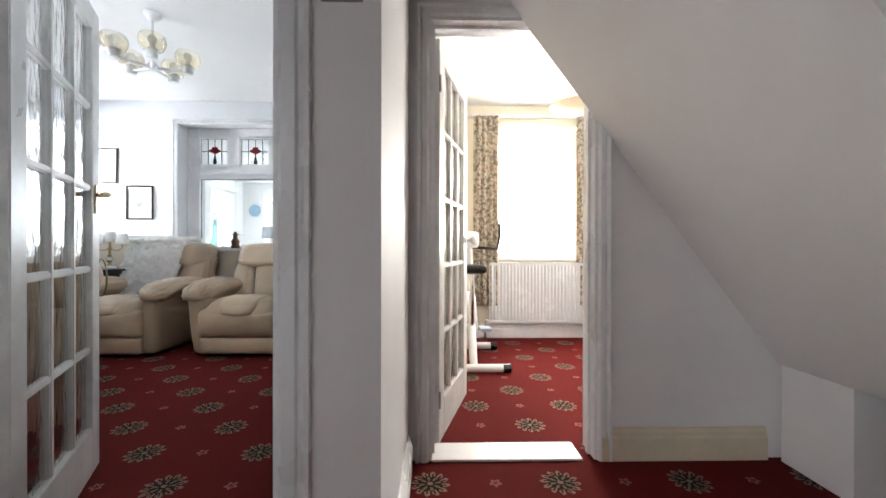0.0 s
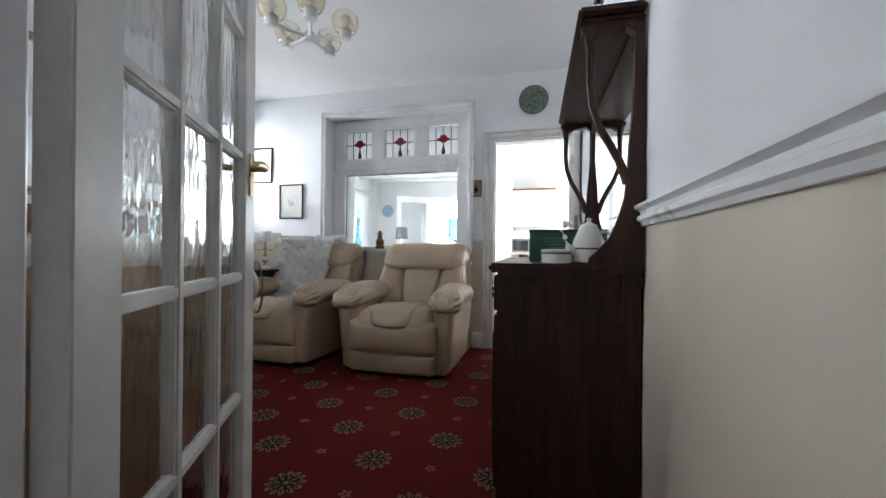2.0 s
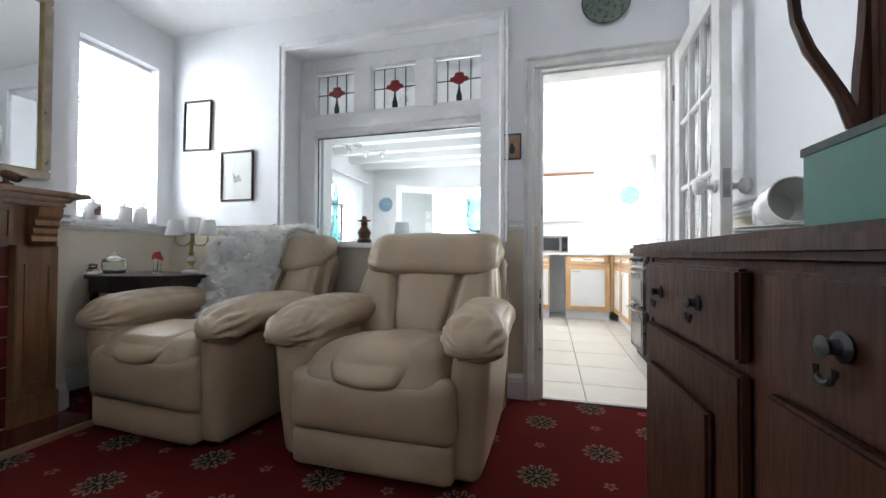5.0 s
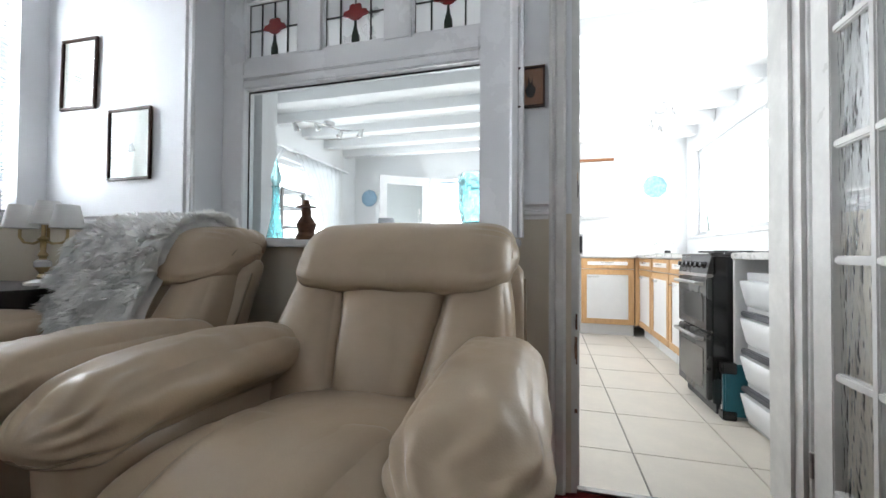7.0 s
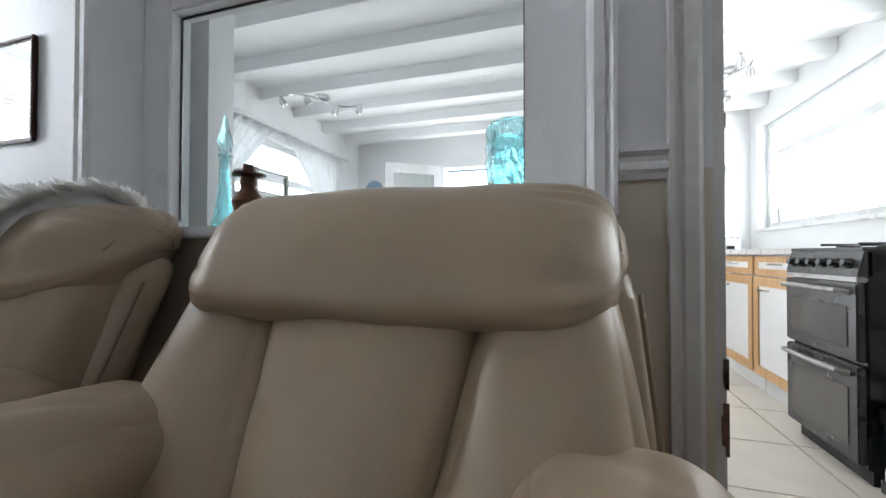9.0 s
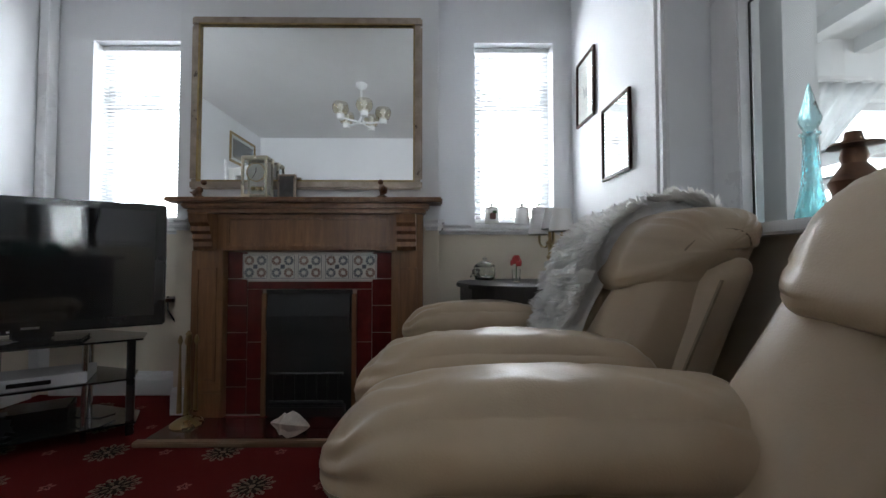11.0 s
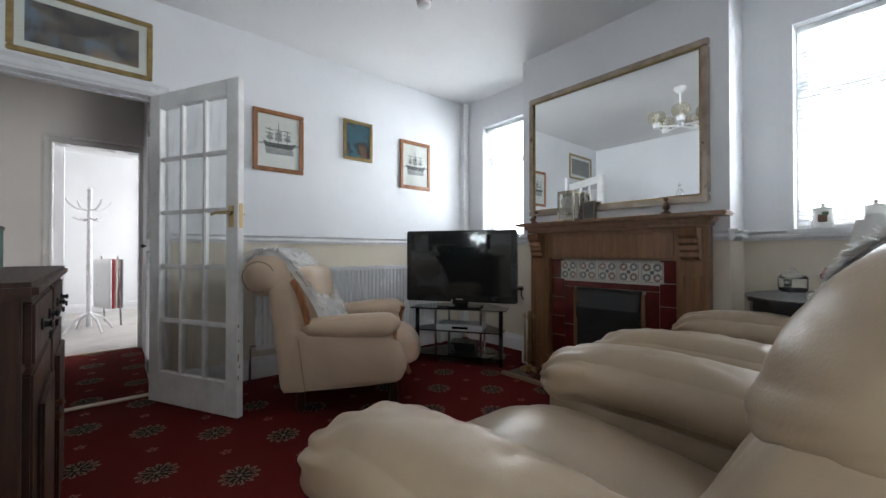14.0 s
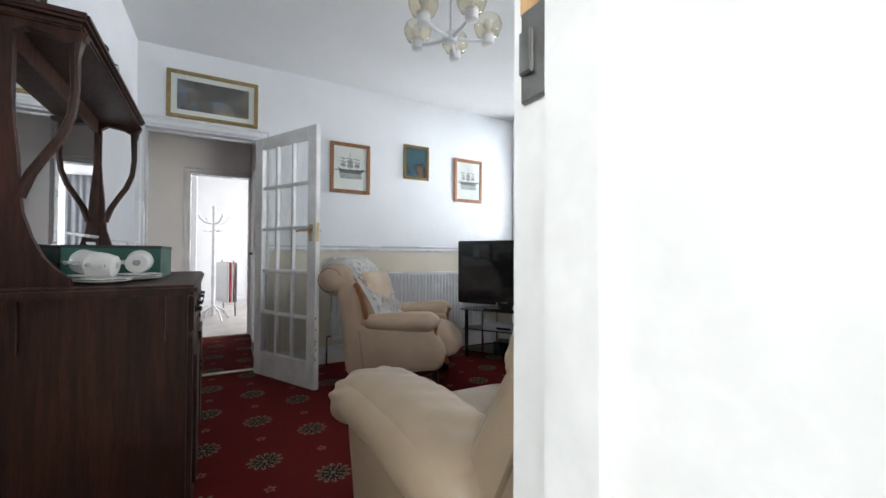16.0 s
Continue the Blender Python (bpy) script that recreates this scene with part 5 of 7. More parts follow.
for k in (-1, 1):
    y0, y1 = (H - 0.17, H) if k > 0 else (-H, -H + 0.17)
    pl = part("pilaster", box(0.002, 0.085, y0, y1, 0.0, 0.905), OAK, fp, bevel=0.004)
    bm = bmesh.new()
    for f in ((y0 + 0.03, y1 - 0.03, 0.20, 0.212), (y0 + 0.03, y1 - 0.03, 0.80, 0.812), (y0 + 0.03, y0 + 0.042, 0.212, 0.80), (y1 - 0.042, y1 - 0.03, 0.212, 0.80)):
        box(0.0855, 0.094, f[0], f[1], f[2], f[3], bm)
    part("panel_moulding", bm, OAK, pl)
    part("plinth_block", box(0.003, 0.10, y0 - 0.006, y1 + 0.006, 0.0, 0.15), OAK, pl, bevel=0.006)
    prof = [(0.0, 0.0), (0.03, 0.0), (0.045, 0.02), (0.04, 0.045), (0.055, 0.06), (0.05, 0.085), (0.07, 0.10), (0.065, 0.125), (0.085, 0.145), (0.095, 0.19), (0.0, 0.19)]
    cb = poly([(o, z) for o, z in prof], 0.10)
    part("corbel", moved(cb, Matrix.Translation((0.084, (y0 + y1) / 2 - 0.05, 0.905))), OAK, pl, "carved stepped corbel")
# tiled insert
part("tile_backing", box(0.002, 0.030, -H + 0.171, H - 0.171, 0.0, 0.904), plain("pale_grout", (0.40, 0.33, 0.28), 0.85), fp)
ti = H - 0.172
part("pattern_tile_bed", box(0.031, 0.033, -0.40, 0.40, 0.735, 0.895), plain("white_grout", (0.5, 0.48, 0.45), 0.8), fp)
for i in range(5):
    y = -0.372 + i * 0.150
    tl = part("pattern_tile", box(0.033, 0.041, y, y + 0.143, 0.745, 0.888), DELFT, fp, "cream tile with slate and red motif", bevel=0.002)
    bm = bmesh.new()
    bm2 = bmesh.new()
    for q, (dy, dz) in enumerate(((0.038, 0.038), (0.105, 0.038), (0.038, 0.105), (0.105, 0.105))):
        t = bm if q in (0, 3) else bm2
        for a0_, r0 in ((0, 0.027), (1, 0.0)):
            if r0:
                for s in range(10):
                    a1_, a2_ = 2 * math.pi * s / 10, 2 * math.pi * (s + 0.8) / 10
                    pts = [(y + dy + r * math.cos(a), 0.745 + dz + r * math.sin(a)) for r, a in ((0.012, a1_), (r0, a1_), (r0, a2_), (0.012, a2_))]
                    vv = [t.verts.new((0.0418, p[0], p[1])) for p in pts]
                    t.faces.new(vv)
    for dy in (0.006, 0.134):
        box(0.0411, 0.0417, y + dy, y + dy + 0.003, 0.751, 0.882, bm)
    for dz in (0.006, 0.134):
        box(0.0411, 0.0417, y + 0.006, y + 0.137, 0.745 + dz, 0.748 + dz, bm)
    box(0.0411, 0.0421, y + 0.060, y + 0.083, 0.745 + 0.06, 0.745 + 0.083, bm)
    part("motif", bm, BLUEI, tl, "slate blue leaf motif")
    part("motif", bm2, REDI, tl, "brick red leaf motif")
part("white_label", box(0.033, 0.037, 0.405, 0.432, 0.83, 0.885), PAPER, fp, "small white label")
OPW, OPH = 0.235, 0.67
for yy0, yy1 in ((-ti, -ti + 0.11), (ti - 0.11, ti)):
    for z in range(6):
        part("tile", box(0.0305, 0.040, yy0 + 0.002, yy1 - 0.002, 0.012 + z * 0.148, 0.012 + (z + 1) * 0.148 - 0.004), MAROON, fp, bevel=0.002)
for z0_, z1_ in ((0.012, 0.20), (0.204, 0.40), (0.404, 0.69)):
    for k in (-1, 1):
        a, b = sorted((k * (OPW + 0.025), k * (ti - 0.112)))
        part("tile", box(0.0305, 0.0402, a, b, z0_, z1_), MAROON, fp, bevel=0.002)
part("tile", box(0.0305, 0.0402, -ti + 0.112, ti - 0.112, 0.694, 0.733), MAROON, fp, bevel=0.002)
for k in (-1, 1):
    a, b = sorted((k * OPW, k * (OPW + 0.024)))
    part("fire_frame", box(0.031, 0.052, a, b, 0.0, OPH), OAK, fp, bevel=0.003)
part("fire_frame", box(0.031, 0.050, -OPW, OPW, OPH, OPH + 0.02), MATTB, fp, bevel=0.003)
part("firebox", box(0.0308, 0.036, -OPW, OPW, 0.0, OPH), MATTB, fp, "black cast iron fireback")
part("fire_hood", moved(poly([(0.0, 0.0), (0.035, -0.12), (0.035, -0.20), (0.0, -0.20)], 2 * OPW - 0.02), Matrix.Translation((0.0365, -OPW + 0.01, OPH - 0.002))), MATTB, fp, "sloping black hood")
for i in range(7):
    part("grate_bar", tube([(0.072, -OPW + 0.06 + i * 0.058, 0.09), (0.078, -OPW + 0.06 + i * 0.058, 0.24)], 0.006, 6), MATTB, fp)
for z in (0.09, 0.24):
    part("grate_rail", tube([(0.075, -OPW + 0.04, z), (0.075, OPW - 0.04, z)], 0.008, 6), MATTB, fp)
part("ash_pan", box(0.037, 0.09, -OPW + 0.03, OPW - 0.03, 0.0, 0.07), MATTB, fp, bevel=0.006)
he = thing("hearth", "low dark red tiled hearth with a pale kerb", "hearth", -3.43, fc, 0)
part("slab", box(0.10, 0.36, -0.66, 0.66, 0.0, 0.018), MAROON, he, bevel=0.003)
part("kerb", box(0.361, 0.40, -0.68, 0.68, 0.0, 0.026), plain("buff_kerb", (0.24, 0.16, 0.10), 0.5), he, bevel=0.005)
# fire irons beside the pilaster
fi = thing("fire_companion_set", "brass fire companion set on a round base", "fire irons", -3.25, 2.355, 0.018)
part("base", lathe([(0.075, 0), (0.075, 0.008), (0.05, 0.025), (0.012, 0.04)], 20), BRASS, fi, smooth=True)
part("stem", lathe([(0.009, 0.03), (0.009, 0.40), (0.014, 0.41), (0.008, 0.44), (0.016, 0.455), (0.001, 0.475)], 12), BRASS, fi, smooth=True)
for i in range(4):
    a = i * math.pi / 2 + 0.4
    x, y = 0.035 * math.cos(a), 0.035 * math.sin(a)
    part("tool", tube([(x, y, 0.06), (x, y, 0.40), (x, y, 0.42), (x, y, 0.45)], [0.012, 0.004, 0.012, 0.005], 8), BRASS, fi, smooth=True)
co = thing("conch_shell", "pale spiky seashell lying on the hearth", "seashell", -3.13, 2.93, 0.022)
part("shell", moved(lathe([(0.002, -0.09), (0.02, -0.07), (0.045, -0.03), (0.055, 0.0), (0.04, 0.03), (0.045, 0.04), (0.025, 0.06), (0.012, 0.085), (0.002, 0.10)], 16, wave=5, amp=0.22), Matrix.Translation((0, 0, 0.04)) @ Matrix.Rotation(radians(84), 4, "X")), plain("shell_white", (0.62, 0.55, 0.48), 0.5, var=0.2, big=25), co, smooth=True)

# big mirror over the mantel
mi = thing("wall_mirror", "large wall mirror in a champagne gilt frame", "mirror", -3.428, (2.241 + 3.543) / 2, 1.25)
w, h = (3.543 - 2.241) / 2, 2.235 - 1.25
part("mirror_glass", box(0.012, 0.018, -w + 0.04, w - 0.04, 0.04, h - 0.04), MIRROR, mi)
part("backing", box(0.0, 0.012, -w + 0.01, w - 0.01, 0.01, h - 0.01), BLACK, mi)
for f in ((-w, w, 0, 0.05), (-w, w, h - 0.05, h), (-w, -w + 0.05, 0.05, h - 0.05), (w - 0.05, w, 0.05, h - 0.05)):
    fr = part("frame_side", box(0.0, 0.03, f[0], f[1], f[2], f[3]), SILVERG, mi, bevel=0.009)
for f in ((-w + 0.042, w - 0.042, 0.042, 0.050), (-w + 0.042, w - 0.042, h - 0.050, h - 0.042), (-w + 0.042, -w + 0.05, 0.05, h - 0.05), (w - 0.05, w - 0.042, 0.05, h - 0.05)):
    part("inner_bead", box(0.019, 0.034, f[0], f[1], f[2], f[3]), GOLD, mi)

# mantel ornaments
MZ = 1.185
CLOCKM = plain("pale_gilt", (0.72, 0.66, 0.52), 0.25, 0.7, var=0.12)
ck = thing("carriage_clock", "pale gilt and glass carriage clock with a white dial", "clock", -3.335, 2.655, MZ, 0)
part("base", box(-0.045, 0.045, -0.07, 0.07, 0, 0.018), CLOCKM, ck, bevel=0.004)
part("top", box(-0.045, 0.045, -0.07, 0.07, 0.205, 0.225), CLOCKM, ck, bevel=0.004)
for sx in (-0.038, 0.038):
    for sy in (-0.062, 0.062):
        part("pillar", box(sx - 0.006, sx + 0.006, sy - 0.006, sy + 0.006, 0.018, 0.205), CLOCKM, ck)
part("glass_front", box(0.036, 0.038, -0.056, 0.056, 0.019, 0.204), CLEAR, ck, shadow=False)
part("back_plate", box(-0.036, -0.032, -0.056, 0.056, 0.019, 0.204), PAPER, ck)
part("dial", moved(lathe([(0.048, 0), (0.048, 0.006), (0.042, 0.008), (0.001, 0.008)], 28), Matrix.Translation((0.012, 0, 0.14)) @ Matrix.Rotation(radians(90), 4, "Y")), PAPER, ck, "round white dial")
part("bezel", moved(lathe([(0.052, 0), (0.052, 0.009), (0.046, 0.010), (0.046, 0)], 28), Matrix.Translation((0.012, 0, 0.14)) @ Matrix.Rotation(radians(90), 4, "Y")), BRASS, ck)
part("hour_hand", box(0.0205, 0.0215, -0.002, 0.002, 0.14, 0.166), BLACK, ck)
part("minute_hand", moved(box(0.0215, 0.0225, -0.0015, 0.0015, 0, 0.036), Matrix.Translation((0, 0, 0.14)) @ Matrix.Rotation(radians(150), 4, "X")), BLACK, ck)
for i in range(3):
    part("pendulum_ball", moved(lathe([(0.001, -0.013), (0.009, -0.009), (0.013, 0), (0.009, 0.009), (0.001, 0.013)], 12), Matrix.Translation((0.0, -0.025 + i * 0.025, 0.055))), BRASS, ck, smooth="all")


def bird(name, x, y, s, rz):
    e3 = thing(name, "small brown bird figurine on the mantel", "figurine", x, y, MZ, rz)
    b = soft(-0.05 * s, 0.04 * s, -0.02 * s, 0.02 * s, 0.03 * s, 0.075 * s, 0.02 * s, 6, rough=0.001)
    part("body", moved(b, Matrix.Rotation(radians(-20), 4, "Y")), BRONZE, e3, smooth="all")
    part("head", moved(lathe([(0.001, -0.016), (0.012, -0.01), (0.016, 0), (0.012, 0.01), (0.001, 0.016)], 10), Matrix.Translation((0.045 * s, 0, 0.10 * s))), BRONZE, e3, smooth="all")
    part("beak", tube([(0.055 * s, 0, 0.10 * s), (0.078 * s, 0, 0.096 * s)], [0.005, 0.001], 6), BRONZE, e3)
    part("tail", moved(poly([(0, 0), (-0.05 * s, 0.01), (-0.05 * s, 0.018), (0, 0.015)], 0.018), Matrix.Translation((-0.04 * s, -0.009, 0.03 * s))), BRONZE, e3)
    part("perch", lathe([(0.03 * s, 0), (0.028 * s, 0.012), (0.012 * s, 0.02), (0.012 * s, 0.045 * s)], 12), BRONZE, e3, smooth=True)


bird("bird_figurine", -3.33, 3.33, 1.0, 200)
bird("bird_figurine", -3.34, 2.34, 0.85, 60)
ph = thing("photo_frame", "small photo frame behind the clock", "photo frame", -3.37, 2.80, MZ, 0)
part("frame", box(-0.008, 0.008, -0.05, 0.05, 0, 0.14), SILVERG, ph, bevel=0.002)
part("photo", box(0.0085, 0.0095, -0.038, 0.038, 0.012, 0.128), INK, ph)


# ---------------------------------------------------------------- pictures
def picture(name, label, cx, cz, w, h, fw, frame_mat, m, mount=0.0, art=None, depth=0.018, tilt=0.0):
    """A framed picture centred on (cx, cz) of a wall plane; m places local x across, y out of the wall."""
    p = tagged(new(name), label, "picture", "")
    p.matrix_basis = m @ pose(cx, 0, cz, 0, tilt, 0)
    a, b = w / 2, h / 2
    for f in ((-a, a, -b, -b + fw), (-a, a, b - fw, b), (-a, -a + fw, -b + fw, b - fw), (a - fw, a, -b + fw, b - fw)):
        part("frame_side", box(f[0], f[1], 0.002, depth + 0.002, f[2], f[3]), frame_mat, p, bevel=min(0.005, fw * 0.25))
    part("mount", box(-a + fw * 0.8, a - fw * 0.8, 0.003, 0.007, -b + fw * 0.8, b - fw * 0.8), PAPER, p, "pale paper mount")
    if art:
        art(p, a - fw - mount, b - fw - mount)
    part("glazing", box(-a + fw * 0.9, a - fw * 0.9, 0.0105, 0.0125, -b + fw * 0.9, b - fw * 0.9), CLEAR, p, shadow=False)
    return p


def flat(points, y=0.0085):
    bm = bmesh.new()
    bm.faces.new([bm.verts.new((x, y, z)) for x, z in points])
    return bm


def ship(p, a, b, left=False, s=1.0):
    k = min(a, b * 0.8) * 1.12 * s
    bm = flat([(-0.8 * k, -0.15 * k), (-0.86 * k, 0.02 * k), (-0.62 * k, -0.06 * k), (0.55 * k, -0.08 * k), (0.78 * k, 0.02 * k), (0.66 * k, -0.30 * k), (-0.62 * k, -0.32 * k)])
    for x, top in ((-0.42, 0.62), (0.02, 0.98), (0.45, 0.70)):
        for f in ((x - 0.014, x + 0.014, -0.1, top),):
            bm.faces.new([bm.verts.new((u * k, 0.0087, v * k)) for u, v in ((f[0], f[2]), (f[1], f[2]), (f[1], f[3]), (f[0], f[3]))])
        for z in (0.12, 0.34, 0.54):
            if z < top:
                bm.faces.new([bm.verts.new((u * k, 0.0089, v * k)) for u, v in ((x - 0.18, z), (x + 0.2, z + 0.05), (x + 0.2, z + 0.09), (x - 0.18, z + 0.04))])
    part("drawing", bm, INK, p, "grey drawing of a sailing ship")
    bm = bmesh.new()
    for x, z, w_ in ((-0.42, 0.2, 0.15), (0.02, 0.4, 0.17), (0.45, 0.2, 0.14), (0.02, 0.16, 0.18)):
        bm.faces.new([bm.verts.new((u * k, 0.0083, v * k)) for u, v in ((x - w_, z - 0.14), (x + w_, z - 0.12), (x + w_ * 0.85, z + 0.1), (x - w_ * 0.9, z + 0.12))])
    bm.faces.new([bm.verts.new((u * k, 0.0081, v * k)) for u, v in ((-0.75, -0.62), (0.62, -0.66), (0.7, -0.3), (-0.7, -0.3))])
    bm.faces.new([bm.verts.new((u * k, 0.0081, v * k)) for u, v in ((-1.0, -0.14), (0.98, -0.2), (0.98, -0.12), (-1.0, -0.04))])
    part("wash", bm, INK2, p, "soft grey wash of sails and water")


def canvas(mat):
    def f(p, a, b):
        part("painting", box(-a, a, 0.0075, 0.0095, -b, b), mat, p, "painted canvas")
    return f


def sketch(p, a, b):
    bm = flat([(-0.5 * a, -0.3 * b), (-0.2 * a, 0.1 * b), (0.1 * a, -0.05 * b), (0.5 * a, 0.25 * b), (0.3 * a, -0.4 * b)])
    part("drawing", bm, INK2, p, "faint grey sketch")


mS = Matrix.Translation((0, 1.1005, 0))
picture("picture", "sailing ship drawing in an orange wood frame", -1.717, 1.814, 0.384, 0.476, 0.035, TEAK, mS, 0.02, ship)
picture("picture", "small teal oil painting in a gold frame", -2.406, 1.951, 0.29, 0.356, 0.03, GOLD, mS, 0.0, canvas(TEALART))
picture("picture", "sailing ship drawing in an orange wood frame", -3.047, 1.822, 0.374, 0.48, 0.035, TEAK, mS, 0.02, ship)
picture("picture", "wide dark seascape in a dull gold frame", -0.599, 2.245, 0.64, 0.375, 0.03, GOLD, mS, 0.04, canvas(SEA))
mN = Matrix.Translation((0, 4.5145, 0)) @ Matrix.Rotation(math.pi, 4, "Z")
picture("picture", "faint sketch in a thin dark frame", 3.11, 1.452, 0.298, 0.378, 0.014, DARKW, mN, 0.05, sketch)
picture("picture", "faint landscape sketch in a thin dark frame", 3.49, 1.865, 0.27, 0.395, 0.016, DARKW, mN, 0.04, sketch, tilt=-1.5)


def hare(p, a, b):
    k = b
    bm = flat([(-0.18 * k, -0.5 * k), (-0.3 * k, -0.1 * k), (-0.1 * k, 0.1 * k), (-0.12 * k, 0.6 * k), (0.0, 0.15 * k), (0.12 * k, 0.65 * k), (0.14 * k, 0.08 * k), (0.3 * k, -0.15 * k), (0.2 * k, -0.5 * k), (0, -0.62 * k)])
    part("silhouette", bm, BLACK, p, "dark animal head silhouette")


sm = picture("picture", "small terracotta plaque with a dark silhouette", 1.056, 1.531, 0.108, 0.158, 0.008, DARKW, mN, 0.0, hare)
part("ground", box(-0.047, 0.047, 0.0072, 0.0080, -0.072, 0.072), TERRA, sm, "terracotta ground")
# round plate above the kitchen door
pt = tagged(thing("wall_plate", "dark green decorative plate hung above the doorway", "plate", -0.524, 4.512, 2.335))
part("dish", moved(lathe([(0.001, 0.012), (0.075, 0.012), (0.095, 0.018), (0.132, 0.026), (0.134, 0.022), (0.09, 0.004), (0.001, 0.002)], 36), Matrix.Rotation(radians(90), 4, "X")), GREENP, pt, smooth=True)
part("rim_pattern", moved(lathe([(0.100, 0.0195), (0.128, 0.0262), (0.127, 0.0268), (0.101, 0.0202)], 36, wave=18, amp=0.02), Matrix.Rotation(radians(90), 4, "X")), plain("sage_glaze", (0.16, 0.20, 0.16), 0.3, var=0.5, big=40), pt)
bm = flat([(-0.06, -0.03), (-0.02, 0.0), (0.03, -0.01), (0.06, 0.02), (0.05, -0.04), (0.0, -0.05)], -0.0135)
part("scene_motif", bm, plain("pale_glaze", (0.3, 0.32, 0.28), 0.3), pt)

# ---------------------------------------------------------------- television corner
tvd = Vector((0.85, 0.53, 0)).normalized()
TR = math.degrees(math.atan2(tvd.y, tvd.x)) - 90 + 90
tc = Vector((-2.784, 1.345, 0)) + Vector((-0.53, 0.85, 0)).normalized() * 0.50
st = thing("tv_stand", "three tier black glass corner stand with chrome legs", "tv stand", tc.x - 0.06, tc.y - 0.04, 0, TR)
# local +x faces the room
shelf_pts = [(0.20, -0.42), (0.20, 0.42), (0.02, 0.42), (-0.22, 0.20), (-0.22, -0.20), (0.02, -0.42)]
for z, sc in ((0.46, 1.0), (0.27, 0.92), (0.06, 0.95)):
    bm = bmesh.new()
    for zz in (z, z + 0.010):
        bm.faces.new([bm.verts.new((x * sc, y * sc, zz)) for x, y in shelf_pts])
    vs = bm.verts[:]
    for i in range(6):
        bm.faces.new((vs[i], vs[(i + 1) % 6], vs[6 + (i + 1) % 6], vs[6 + i]))
    part("glass_shelf", bm, DARKGL, st)
for x, y in ((0.15, -0.37), (0.15, 0.37), (-0.16, -0.17), (-0.16, 0.17), (0.15, -0.2), (0.15, 0.2)):
    part("leg", tube([(x, y, 0), (x, y, 0.459)], 0.018 if abs(y) > 0.3 else 0.011, 12), CHROME if abs(y) < 0.3 else BLACK, st, smooth=True)
tv = thing("television", "black flat screen television, switched off", "television", tc.x, tc.y, 0.471, TR)
part("foot", box(-0.10, 0.10, -0.19, 0.19, 0.0, 0.014), BLACK, tv, bevel=0.006)
part("neck", box(-0.03, 0.02, -0.07, 0.07, 0.013, 0.09), BLACK, tv, bevel=0.01)
part("cabinet", box(-0.05, 0.03, -0.495, 0.495, 0.045, 0.67), BLACK, tv, bevel=0.008)
part("screen", box(0.0302, 0.0315, -0.45, 0.45, 0.10, 0.635), DARKGL, tv, "glossy dark screen")
part("badge", box(0.0302, 0.032, -0.03, 0.03, 0.066, 0.076), STEEL, tv)
part("power_light", box(0.0302, 0.032, -0.075, -0.065, 0.055, 0.063), WHITEP, tv)
dv = thing("set_top_box", "silver disc player on the stand shelf", "disc player", tc.x - 0.02, tc.y, 0.2815, TR)
part("case", box(-0.10, 0.12, -0.20, 0.20, 0, 0.05), plain("silver_plastic", (0.5, 0.5, 0.52), 0.35, 0.3), dv, bevel=0.004)
part("display", box(0.1205, 0.122, -0.06, 0.08, 0.015, 0.035), BLACK, dv)
sb = thing("black_box", "black set box on the bottom shelf", "set box", tc.x - 0.06, tc.y, 0.0715, TR)
part("case", box(-0.10, 0.08, -0.14, 0.10, 0, 0.09), BLACK, sb, bevel=0.004)
part("cable", tube([(0.02, 0.11, 0.02), (0.08, 0.16, 0.03), (0.10, 0.22, 0.02), (0.05, 0.27, 0.015)], 0.005, 6), BLACK, sb)
# router shelf on the west wall behind the television
rs = thing("cable_shelf", "small dark shelf with cables beside the fireplace", "shelf", -3.745, 2.02, 0.60)
part("board", box(0.0, 0.16, -0.14, 0.13, 0, 0.022), DARKW, rs, bevel=0.003)
part("cable", tube([(0.10, -0.05, 0.03), (0.14, -0.02, -0.05), (0.10, 0.05, -0.20), (0.06, 0.08, -0.40)], 0.005, 6), BLACK, rs)


